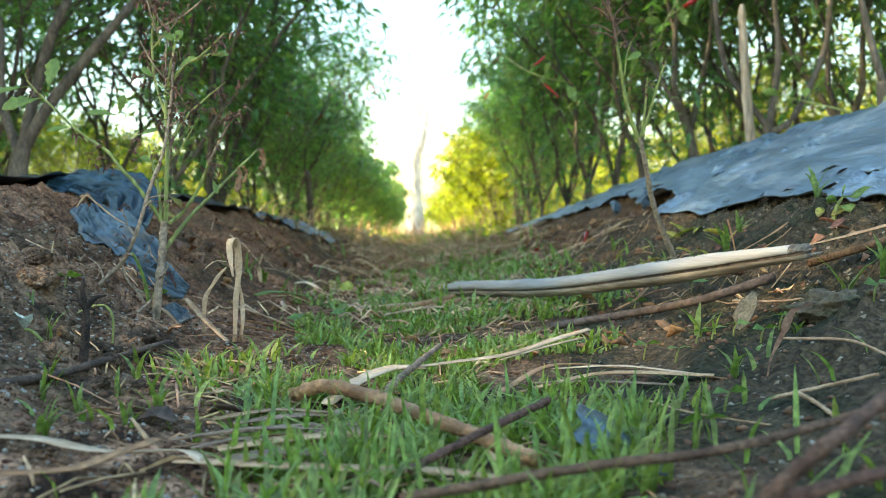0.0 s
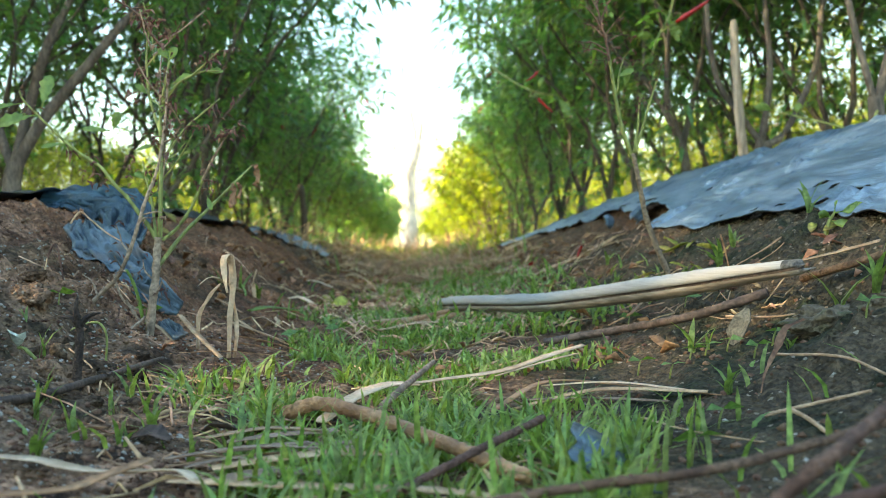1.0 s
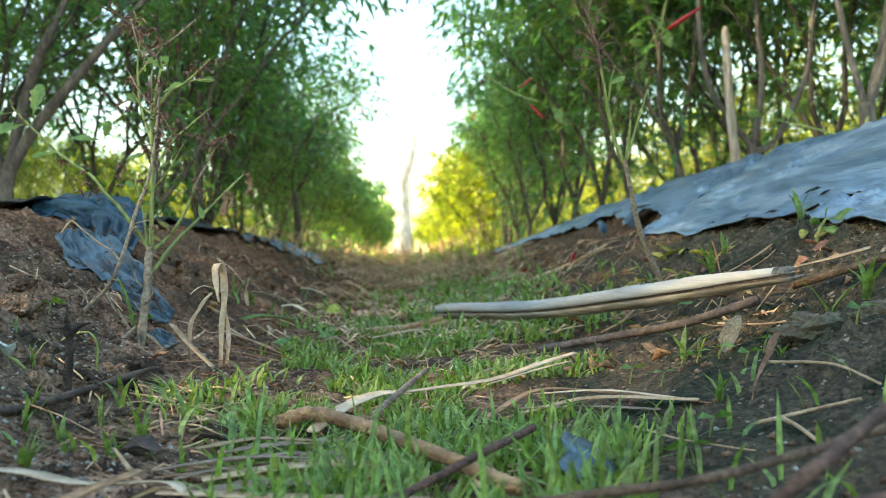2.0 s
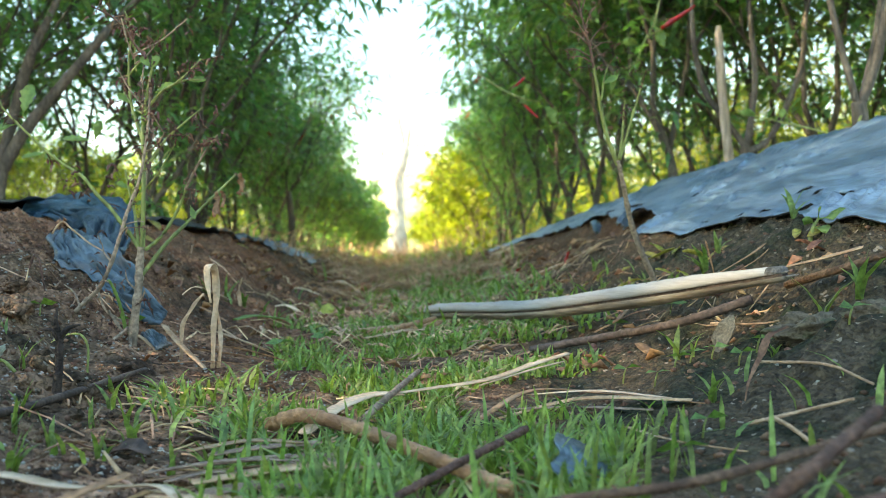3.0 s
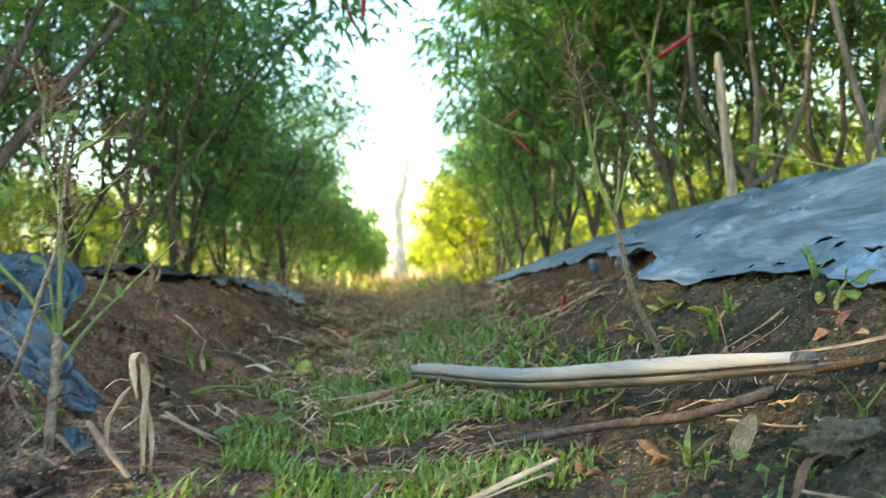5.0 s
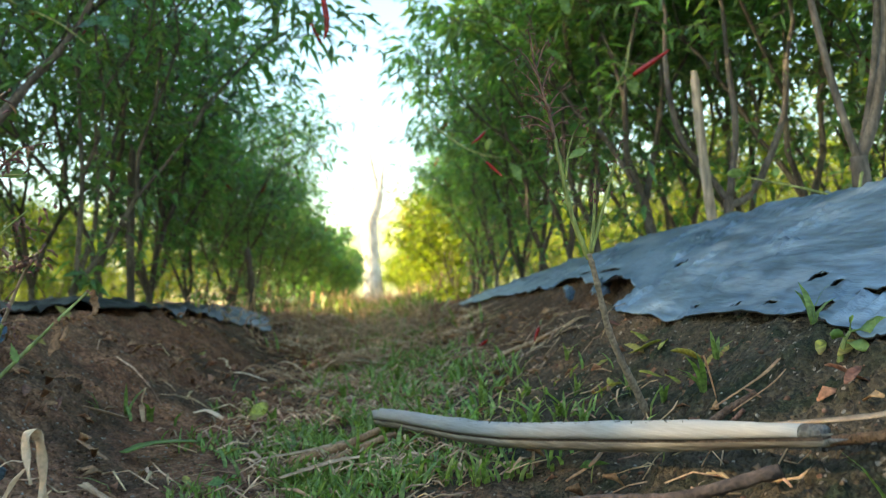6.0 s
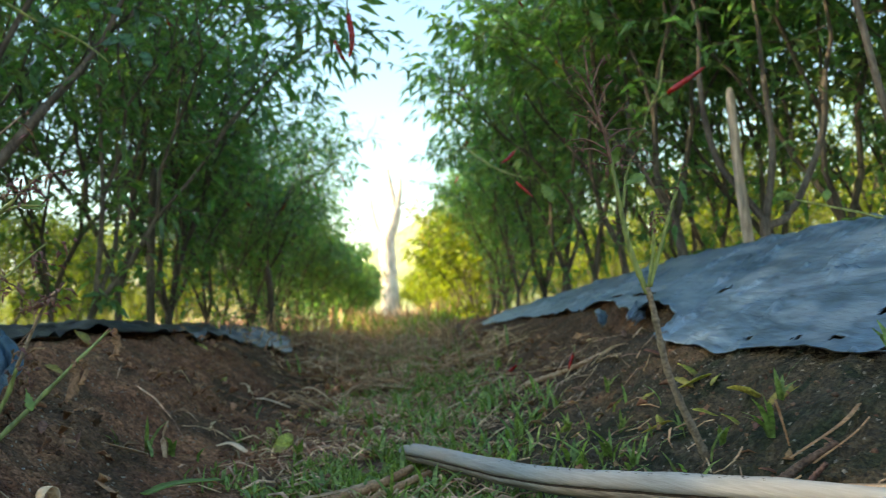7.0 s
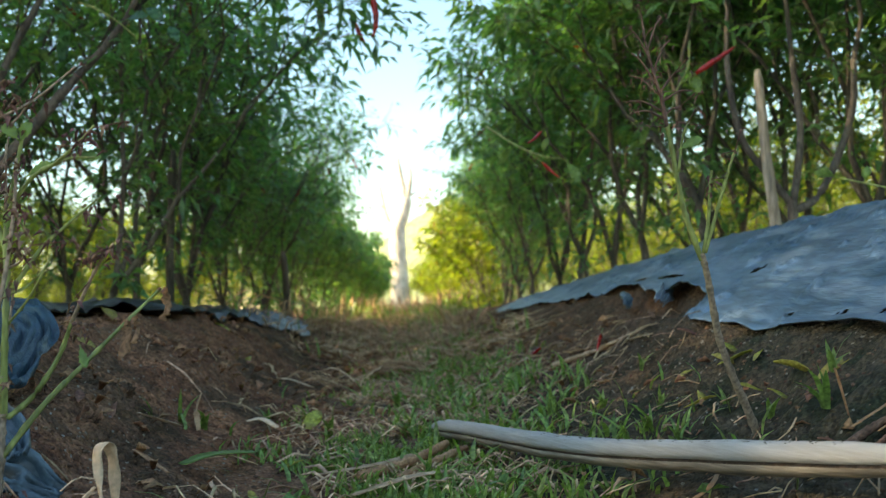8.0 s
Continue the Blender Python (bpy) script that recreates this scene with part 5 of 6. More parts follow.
straw([(-0.1, 0.34, 0.001), (-0.058, 0.333, 0.0), (-0.029, 0.33, -0.001), (-0.002, 0.326, -0.001), (0.02, 0.312, 0.0)], 0.0075, "broad pale dry stalk lying over the grass", STRAW, 0.2)
for k in range(10):
    # layered sheaths pressed flat on the soil
    y = rng.uniform(0.352, 0.428)
    x0 = -0.118 + rng.uniform(0, 0.03)
    ln = rng.uniform(0.03, 0.075)
    straw([(x0, y - 0.012, -0.003 + 0.0005 * k), (x0 + ln * 0.5, y + rng.uniform(-0.004, 0.004), -0.002 + 0.0005 * k), (x0 + ln, y + rng.uniform(-0.008, 0.012), -0.002 + 0.0005 * k)],
          rng.uniform(0.004, 0.010), "grey dry straw in a flattened bundle", STRAW if k % 4 == 1 else SHEATH, 0.25)
for x, y, turn in ((-0.09, 0.448, 0.1), (-0.072, 0.452, 0.5), (-0.13, 0.41, 2.6), (-0.105, 0.44, -0.3)):
    g = Geo()
    d = Vector((math.cos(turn), math.sin(turn) * 0.5, 0)) * 0.011
    g.ribbon([-d, -d * 0.3 + Vector((0, 0, 0.003)), d * 0.4 + Vector((0, 0, 0.002)), d], [0.004, 0.011, 0.012, 0.003], rng.uniform(-0.4, 0.4), 0.0005, 0.4)
    ob = part("rotten_leaf", g, DARK_TWIG)
    ob.location = rest(x, y, 0.002)
    tagged(ob, "dark rotting leaf pressed into the damp soil", "leaf", "rotting leaves")
straw([(-0.206, 0.716, 0.036), (-0.185, 0.69, 0.022), (-0.160, 0.660, 0.008)], 0.0052, "short pale broken stalk leaning on the bank", STRAW, twist=0.2)
straw([(-0.198, 0.854, 0.018), (-0.17, 0.826, 0.012), (-0.139, 0.799, 0.005)], 0.008, "flat dry stalk on the bank")
straw([(-0.19, 0.84, 0.022), (-0.165, 0.815, 0.012), (-0.13, 0.775, 0.004)], 0.006, "flat dry stalk on the bank")
straw([(-0.222, 0.702, 0.030), (-0.214, 0.695, 0.026), (-0.202, 0.686, 0.018)], 0.005, "short dry stalk on the bank")
straw([(-0.135, 0.804, 0.002), (-0.122, 0.86, 0.002), (-0.109, 0.923, 0)], 0.004)
straw([(0.099, 0.439, 0.001), (0.109, 0.393, 0.004), (0.134, 0.366, 0.004)], 0.0042)
straw([(-0.062, 0.918, 0.001), (-0.02, 0.96, 0.004), (0.012, 0.996, 0.001)], 0.009, "flat dry stalk in the grass")
straw([(-0.10, 1.0, 0.002), (-0.05, 1.03, 0.003), (-0.02, 1.09, 0.0)], 0.006)
straw([(0.174, 1.885, 0.034), (0.222, 1.625, 0.056), (0.284, 1.373, 0.09)], 0.008, "long dry stalk lying up the bank")
straw([(0.235, 0.68, 0.062), (0.262, 0.61, 0.074), (0.285, 0.575, 0.084)], 0.006, "dry stalk on the bank")
for k in range(9):
    y = rng.uniform(1.85, 2.2)
    straw([(-0.13 + rng.uniform(-0.02, 0.02), y, 0.004), (-0.08, y + rng.uniform(-0.1, 0.1), 0.014 + rng.uniform(0, 0.01)), (-0.02 + rng.uniform(-0.03, 0.04), y + rng.uniform(-0.1, 0.15), 0.002)], rng.uniform(0.006, 0.012),
          "dry straw in a loose heap in the furrow")

# a dry folded blade standing up
CB = Vector((-0.161, 0.688, 0.008))
curl = thing("withered_grass", CB, "dry folded straw-coloured grass standing bent at its tip", "dry grass")
FACE = Vector((0.95, -0.25, 0.1)).normalized()
for pts, widths in (([(-0.161, 0.688, 0.004), (-0.159, 0.687, 0.035), (-0.1555, 0.683, 0.058), (-0.155, 0.68, 0.073), (-0.156, 0.677, 0.0815), (-0.1575, 0.674, 0.083), (-0.159, 0.671, 0.079), (-0.158, 0.67, 0.066), (-0.1565, 0.67, 0.055)],
                     [0.0035, 0.004, 0.0052, 0.006, 0.0062, 0.006, 0.0058, 0.004, 0.0012]),
                    ([(-0.188, 0.70, 0.010), (-0.184, 0.692, 0.036), (-0.175, 0.685, 0.05), (-0.165, 0.682, 0.0615)], [0.003, 0.0032, 0.0035, 0.002]),
                    ([(-0.165, 0.68, 0.0655), (-0.172, 0.678, 0.0665), (-0.179, 0.677, 0.061)], [0.0025, 0.002, 0.001]),
                    ([(-0.157, 0.69, 0.004), (-0.1545, 0.69, 0.028), (-0.1565, 0.687, 0.052)], [0.003, 0.003, 0.0012])):
    g = Geo()
    line = curve(rel(pts, CB), 5)
    n = len(line)
    for i, p in enumerate(line):
        w = float(np.interp(i / (n - 1), np.linspace(0, 1, len(widths)), widths)) * 0.5
        wave = Vector((0, 0.0012 * math.sin(i * 0.9), 0))
        g.v += [p - FACE * w + wave, p + Vector((0, w * 0.5, 0)), p + FACE * w - wave]
    for i in range(n - 1):
        a = 3 * i
        g.f += [(a, a + 1, a + 4, a + 3), (a + 1, a + 2, a + 5, a + 4)]
    ob = part("blade", g, PALE_STRAW, curl)
    sol = ob.modifiers.new("thickness", "SOLIDIFY")
    sol.thickness = 0.0005

# a dry hanging leaf on the other bank
DB = Vector((0.165, 0.458, 0.010))
dry = thing("dry_leaf", DB, "pale brown dry leaf hanging over a root", "leaf")
g = Geo()
g.ribbon(curve(rel([(0.163, 0.455, 0.009), (0.168, 0.463, 0.017), (0.178, 0.473, 0.028), (0.186, 0.48, 0.038), (0.197, 0.482, 0.043)], DB), 6), [0.0008] * 5 + [0.0014] * 4 + [0.0026] * 4 + [0.0042] * 4 + [0.0034] * 3 + [0.0016] * 5, 0.4, 0.0002, 0.9)
part("blade", g, DRY_LEAF, dry)

# lumps on the bank


def lump(at, r, mat, label, name="clod", squash=0.6, seed=0, fine=3):
    bm = bmesh.new()
    bmesh.ops.create_icosphere(bm, subdivisions=fine, radius=1)
    for v in bm.verts:
        c = v.co.copy()
        f = 1 + 0.5 * noise.noise(c * 1.6 + Vector((seed, 0, 0))) + 0.4 * noise.noise(c * 4.0 + Vector((0, seed, 0))) + 0.22 * noise.noise(c * 9) + (0.2 * noise.noise(c * 17) if fine > 3 else 0)
        v.co = Vector((c.x * f * r, c.y * f * r * 0.8, c.z * f * r * squash))
    me = bpy.data.meshes.new(name)
    bm.to_mesh(me)
    bm.free()
    me.materials.append(mat)
    me.polygons.foreach_set("use_smooth", [True] * len(me.polygons))
    ob = new(name, me)
    ob.location = at
    return tagged(ob, label, name)


g = Geo()
FB = rest(0.2, 0.592, -0.002)
g.ribbon([(-0.004, 0, 0), (-0.001, 0, 0.009), (0.003, 0.001, 0.019), (0.006, 0.002, 0.026)], [0.006, 0.016, 0.012, 0.003], 0.5, 0.0014, 0.5)
ob = part("bark_flake", g, FLAKE, smooth=False)
ob.location = FB
tagged(ob, "thin upright pale flake of weathered bark on the bank", "bark")
lump((0.234, 0.535, 0.036), 0.022, STONE, "rough grey lump of earth with moss", "clod", 0.42, 5, 4)
lump((0.258, 0.51, 0.046), 0.014, STONE, "rough grey lump of earth with moss", "clod", 0.5, 8, 4)
for x, y, r in ((-0.205, 0.515, 0.008), (-0.198, 0.505, 0.007), (-0.19, 0.515, 0.009), (-0.21, 0.54, 0.007), (-0.175, 0.53, 0.006), (-0.165, 0.49, 0.007), (-0.18, 0.47, 0.006), (-0.15, 0.44, 0.006), (-0.2, 0.6, 0.008), (-0.24, 0.57, 0.008), (-0.19, 0.64, 0.007), (-0.16, 0.6, 0.006), (-0.21, 0.49, 0.012), (-0.225, 0.53, 0.014), (-0.19, 0.56, 0.009), (-0.27, 0.60, 0.014), (-0.30, 0.66, 0.012), (-0.25, 0.455, 0.012), (-0.17, 0.44, 0.008), (0.26, 0.72, 0.010), (-0.23, 1.2, 0.014), (-0.19, 1.36, 0.014), (-0.30, 1.1, 0.014),
                (-0.26, 1.6, 0.016), (0.12, 1.33, 0.012), (-0.04, 1.72, 0.02), (0.30, 1.7, 0.014)):
    lump(rest(x, y, -0.001), r, SOIL, "crumbling clod of brown earth", "clod", 0.6, x * 40)

# ---- green seedlings and fallen leaves ----


def seedling(x, y, size, kind, label):
    b = rest(x, y, -0.001)
    ob = thing("seedling", b, label, "seedling", "green seedlings on the banks")
    if kind == "blades":
        for _ in range(rng.randint(3, 5)):
            g = Geo()
            g.blade((rng.uniform(-0.002, 0.002), rng.uniform(-0.002, 0.002), 0), rng.uniform(0, 6.28), size * rng.uniform(0.6, 1.1), size * 0.13, rng.uniform(0.15, 0.9), rng.uniform(-0.4, 0.4))
            part("blade", g, GRASS, ob)
    else:
        g = Geo()
        h = size * 0.7
        g.tube([(0, 0, 0), (0.001, 0, h * 0.6), (0.002, -0.001, h)], [0.0007, 0.0006, 0.0005], 5)
        part("stem", g, GREEN_STEM, ob)
        for a in (0.3, 3.3, 1.7)[:2 if kind == "pair" else 3]:
            g = Geo()
            g.leaf((0.002, -0.001, h), (math.cos(a), math.sin(a) - 0.3, 0.35), size * 0.7, size * 0.5, 0.3, 0.15)
            part("leaf", g, SPROUT, ob)
    return ob


for x, y, s, k in ((0.172, 0.606, 0.034, "blades"), (0.155, 0.554, 0.014, "pair"), (0.168, 0.565, 0.015, "pair"), (0.139, 0.54, 0.014, "pair"), (0.151, 0.468, 0.022, "blades"), (0.178, 0.592, 0.02, "blades"),
                   (0.234, 0.491, 0.016, "pair"), (0.255, 0.566, 0.042, "blades"), (0.336, 0.80, 0.04, "blades"), (0.275, 0.558, 0.04, "blades"), (0.205, 0.52, 0.018, "blades"), (-0.224, 0.512, 0.022, "blades"),
                   (-0.184, 0.541, 0.018, "blades"), (-0.162, 0.455, 0.018, "blades"), (-0.166, 0.413, 0.022, "blades"), (-0.187, 0.422, 0.02, "blades"), (-0.159, 0.362, 0.024, "blades"), (-0.137, 0.395, 0.018, "blades"),
                   (-0.134, 0.424, 0.022, "blades"), (-0.235, 0.72, 0.02, "pair"), (-0.27, 0.64, 0.018, "pair"), (-0.26, 0.57, 0.016, "blades"), (0.262, 0.93, 0.03, "blades"), (0.30, 0.90, 0.035, "blades"),
                   (0.23, 1.02, 0.025, "blades"), (0.10, 0.36, 0.018, "pair"), (0.13, 0.42, 0.015, "pair"), (-0.17, 1.1, 0.025, "blades"), (0.19, 0.54, 0.014, "pair")):
    seedling(x, y, s, k, "small bright green grass sprout in bare soil" if k == "blades" else "tiny round-leaved green seedling in bare soil")

g = Geo()
SPB = rest(-0.212, 0.575)
g.tube(curve([(0, 0, -0.003), (0.001, 0, 0.016), (-0.003, 0, 0.024), (-0.009, 0, 0.025)], 6), [0.0008] * 19, 6)
g.leaf((-0.009, 0, 0.025), (-1, -0.2, -0.1), 0.013, 0.006, 0.3, 0.5)
sp = part("sprout", g, GREEN_STEM)
sp.location = SPB
tagged(sp, "pale green hooked bean-like sprout in bare soil", "seedling")


def fallen_leaf(x, y, size, mat, label, turn):
    g = Geo()
    b = rest(x, y, 0.004)
    size *= 0.85
    pts = [Vector((math.cos(turn), math.sin(turn), 0)) * size * s + Vector((0, 0, 0.15 * size * math.sin(3 * s))) for s in (-0.5, -0.2, 0.1, 0.35, 0.5)]
    g.ribbon(pts, [0.0015, size * 0.26, size * 0.3, size * 0.16, 0.001], rng.uniform(-0.8, 0.8), 0.0004, 0.5)
    ob = part("fallen_leaf", g, mat)
    ob.location = b
    return tagged(ob, label, "leaf", "fallen leaves")


for x, y, s in ((0.235, 1.021, 0.035), (0.281, 0.96, 0.03), (0.312, 0.923, 0.055), (-0.027, 1.263, 0.035), (-0.068, 1.338, 0.04), (-0.164, 1.405, 0.03), (-0.124, 1.294, 0.035), (-0.443, 1.47, 0.075), (-0.40, 1.95, 0.06), (-0.150, 1.34, 0.075), (-0.18, 1.44, 0.05), (-0.37, 1.2, 0.04),
                (0.324, 0.768, 0.03), (0.272, 1.0, 0.025), (0.30, 1.05, 0.03), (-0.14, 0.93, 0.025), (-0.09, 0.83, 0.02), (-0.16, 0.55, 0.014), (0.26, 1.15, 0.03), (-0.13, 1.05, 0.03), (-0.3, 1.7, 0.04)):
    fallen_leaf(x, y, s, YELLOW_LEAF, "curled yellow fallen leaf", rng.uniform(0, 3.1))
for x, y, s in ((0.274, 0.884, 0.025), (0.305, 0.69, 0.03), (0.25, 0.80, 0.02), (0.14, 0.74, 0.025), (0.12, 0.66, 0.018), (0.31, 1.3, 0.03), (0.33, 1.55, 0.035), (0.24, 1.35, 0.03), (0.2, 1.2, 0.022), (-0.12, 1.5, 0.035), (-0.2, 1.25, 0.025), (0.28, 1.9, 0.04), (0.3, 2.2, 0.04), (-0.065, 1.275, 0.04), (-0.277, 1.02, 0.045), (-0.295, 0.993, 0.03), (-0.304, 2.2, 0.07), (-0.245, 2.27, 0.08), (-0.22, 2.5, 0.08), (-0.246, 2.79, 0.09), (-0.008, 2.47, 0.06), (-0.015, 1.41, 0.06), (0.02, 1.42, 0.05)):
    fallen_leaf(x, y, s, DRY_LEAF, "curled reddish brown fallen leaf", rng.uniform(0, 3.1))

for x, y, s in ((0.303, 0.968, 0.05), (0.298, 1.127, 0.05), (0.33, 0.744, 0.03), (0.244, 1.046, 0.04), (0.293, 1.088, 0.045), (0.285, 1.10, 0.035)):
    fallen_leaf(x, y, s, YELLOW_LEAF, "yellow green fallen leaf curled on the bank", rng.uniform(0, 3.1))
for x, y, s in ((0.275, 0.876, 0.02), (0.307, 0.702, 0.032), (0.239, 0.809, 0.012), (0.22, 0.9, 0.016), (0.28, 0.78, 0.018), (0.2, 1.0, 0.02), (0.25, 0.7, 0.015), (0.15, 0.9, 0.015), (0.16, 0.645, 0.03), (0.135, 0.66, 0.022)):
    fallen_leaf(x, y, s, DRY_LEAF, "curled reddish brown fallen leaf", rng.uniform(0, 3.1))
for pts, w in (([(0.262, 0.80, 0.062), (0.258, 0.80, 0.08), (0.255, 0.80, 0.092)], 0.003), ([(0.25, 0.77, 0.06), (0.285, 0.775, 0.078), (0.305, 0.79, 0.088)], 0.005), ([(0.255, 0.75, 0.06), (0.285, 0.76, 0.074), (0.298, 0.765, 0.083)], 0.003),
               ([(0.19, 0.83, 0.03), (0.172, 0.80, 0.022), (0.15, 0.785, 0.014)], 0.004), ([(0.21, 0.86, 0.036), (0.18, 0.84, 0.026), (0.165, 0.845, 0.02)], 0.003), ([(-0.19, 0.66, 0.012), (-0.16, 0.68, 0.01), (-0.13, 0.7, 0.004)], 0.006),
               ([(-0.18, 0.70, 0.018), (-0.15, 0.72, 0.01), (-0.12, 0.71, 0.005)], 0.007), ([(-0.17, 0.73, 0.018), (-0.14, 0.74, 0.01), (-0.11, 0.72, 0.004)], 0.006)):
    straw(pts, w * 0.8, "broken brown stalk on the bank", TAN_TWIG)
for x, y, spread, tall, count, label in ((-0.055, 2.1, 0.2, 0.035, 22, "pale tuft of dry straw matted in the furrow"), (-0.2, 2.55, 0.22, 0.04, 16, "brown straw drifted against the bank's foot"), (0.06, 2.75, 0.24, 0.04, 14, "dry straw matted between grass"),
                                         (-0.19, 1.75, 0.11, 0.035, 9, "thin broken straw at the bank's foot"), (-0.1, 3.3, 0.3, 0.06, 16, "dry straw matted between grass"), (-0.27, 2.95, 0.3, 0.07, 16, "brown straw drifted against the bank's foot"), (0.02, 2.4, 0.22, 0.04, 14, "dry straw matted between grass"), (0.16, 2.3, 0.2, 0.03, 12, "dry straw matted on the bank"),
                                         (0.12, 3.6, 0.34, 0.07, 16, "dry straw matted between grass"), (-0.2, 3.9, 0.4, 0.09, 18, "dry straw matted between grass"), (-0.05, 1.62, 0.13, 0.022, 9, "thin broken straw between grass"), (0.17, 1.75, 0.16, 0.022, 10, "thin broken straw on the bank")):
    straw_tuft(x - (float(bend(y)) if y > 2.5 else 0), y, spread, tall, count, label)
for pts, w, mat, label in (([(-0.24, 0.962, 0.036), (-0.225, 0.95, 0.03), (-0.205, 0.935, 0.021)], 0.005, TAN_TWIG, "short tan stalk on the bank"), ([(-0.262, 1.04, 0.056), (-0.25, 1.06, 0.047), (-0.238, 1.09, 0.036)], 0.005, PALE_STRAW, "pale flat straw on the bank"),
                           ([(-0.232, 1.127, 0.026), (-0.234, 1.13, 0.045), (-0.229, 1.13, 0.062)], 0.006, STRAW, "dry stub standing in the bank"), ([(-0.205, 0.975, 0.02), (-0.19, 1.01, 0.021), (-0.165, 1.07, 0.012)], 0.012, WEED_LEAF, "broad green blade lying on the bank's foot"),
                           ([(-0.21, 1.25, 0.018), (-0.195, 1.26, 0.018), (-0.175, 1.245, 0.01)], 0.007, PALE_STRAW, "pale flat straw on the bank"), ([(-0.31, 2.17, 0.056), (-0.25, 2.23, 0.03), (-0.19, 2.28, 0.014)], 0.008, TAN_TWIG, "reddish dry stalk across the bank's foot"),
                           ([(-0.29, 2.32, 0.05), (-0.24, 2.42, 0.024), (-0.2, 2.55, 0.012)], 0.009, TAN_TWIG, "reddish dry stalk across the bank's foot"), ([(0.05, 1.55, 0.008), (0.1, 1.68, 0.014), (0.13, 1.86, 0.022)], 0.007, STRAW, "dry stalk lying in the grass")):
    straw(pts, w, label, mat)
for x, y, size in ((-0.25, 1.13, 0.04), (-0.265, 1.09, 0.03), (-0.236, 1.165, 0.035), (-0.12, 1.27, 0.035), (-0.05, 1.5, 0.045), (0.03, 1.62, 0.05), (-0.02, 1.75, 0.05), (0.02, 2.05, 0.06), (-0.01, 2.3, 0.06)):
    seedling(x, y, size, "blades", "low tuft of green blades in bare soil")
# a white shoot breaking through the soil
SHB = rest(-0.236, 0.509, 0.002)
shoot = thing("seedling", SHB, "white and green shoot just breaking through the soil", "seedling", "green seedlings on the banks")
g = Geo()
g.tube(curve([(0.010, 0, 0.0), (0.004, 0, 0.006), (0.0, 0, 0.007)], 5), [0.0011] * 11, 6)
part("stem", g, GREEN_STEM, shoot)
for d in ((-0.4, -0.2, 1), (0.5, -0.3, 0.8), (0.0, -0.5, 0.6)):
    g = Geo()
    g.leaf((0, 0, 0.007), d, 0.013, 0.009, 0.1, 0.6)
    part("leaf", g, WHITE_SHOOT, shoot)

# ripe chilies that hang low over the furrow, on their own drooping twigs
for a, b, root in (((0.48, 1.75, 0.52), (0.544, 1.75, 0.559), (0.43, 1.80, 0.47)), ((0.205, 1.75, 0.375), (0.232, 1.75, 0.345), (0.16, 1.78, 0.40)), ((0.206, 1.75, 0.429), (0.19, 1.72, 0.405), (0.24, 1.78, 0.45))):
    a, b = Vector(a), Vector(b)
    ob = tagged(new("chili", CHILI_MESH), "ripe red chili hanging at the edge of a plant", "chili", "loose hanging chilies")
    ob.matrix_basis = Matrix.Translation(a) @ (b - a).to_track_quat("-Z", "Y").to_matrix().to_4x4() @ Matrix.Scale((b - a).length / 0.073, 4)
    s = new("stalk", STALK_MESH)
    s.parent = ob

# ripe chilies that have dropped
for x, y, turn in ((0.081, 1.74, 20), (0.254, 1.555, 70), (-0.013, 2.48, 10), (0.02, 1.98, 120), (0.20, 1.86, 45)):
    ob = tagged(new("chili", CHILI_MESH), "ripe red chili fallen on the litter", "chili", "fallen chilies")
    ob.matrix_basis = Matrix.Translation(rest(x, y, 0.009)) @ pose(0, 0, 0, 0, 78, turn) @ Matrix.Scale(0.62, 4)
    s = new("stalk", STALK_MESH)
    s.parent = ob

# drooping chili twigs with single broad leaves at the edge of the crowns


def leafy_twig(pts, leaves, label, name="chili_twig", category="twig", group="drooping chili twigs", mat=WEED_LEAF):
    base = Vector(pts[0])
    ob = thing(name, base, label, category, group)
    g = Geo()
    line = curve(rel(pts, base), 7)
    g.tube(line, list(np.linspace(0.0022, 0.001, len(line))), 6)
    part("stem", g, GREEN_STEM, ob)
    for p, d, s in leaves:
        g = Geo()
        p = Vector(p) - base
        d = Vector(d).normalized()
        g.tube([p, p + d * s * 0.22], [0.0008, 0.0006], 5)
        g.ribbon([p + d * s * q + Vector((0, 0, -0.12 * s * q * q)) for q in (0.2, 0.38, 0.58, 0.78, 0.92, 1.02)], [0.001, s * 0.36, s * 0.5, s * 0.42, s * 0.2, 0.001], rng.uniform(0.9, 1.5), 0.0004, 0.3)
        part("leaf", g, mat, ob)


leafy_twig([(0.30, 1.75, 0.76), (0.325, 1.71, 0.71), (0.336, 1.70, 0.667)], [((0.336, 1.70, 0.667), (0.5, -0.1, -0.9), 0.05), ((0.325, 1.71, 0.71), (-0.8, -0.1, -0.4), 0.045)], "drooping green chili twig with broad pale leaves")
leafy_twig([(0.52, 1.9, 0.62), (0.47, 1.76, 0.535), (0.434, 1.72, 0.48), (0.418, 1.70, 0.445), (0.39, 1.70, 0.43)], [((0.39, 1.70, 0.435), (-0.5, -0.1, -0.8), 0.048), ((0.434, 1.72, 0.48), (-0.8, 0, 0.3), 0.04), ((0.47, 1.76, 0.535), (0.3, -0.2, -0.9), 0.05)], "drooping green chili twig with broad pale leaves")
leafy_twig([(0.12, 1.85, 0.46), (0.16, 1.74, 0.405), (0.199, 1.70, 0.378), (0.235, 1.70, 0.372)], [((0.235, 1.70, 0.372), (0.5, -0.1, -0.8), 0.045), ((0.199, 1.70, 0.378), (0.3, 0, 0.9), 0.035), ((0.16, 1.74, 0.405), (-0.7, -0.2, -0.6), 0.04)], "drooping green chili twig with broad pale leaves")
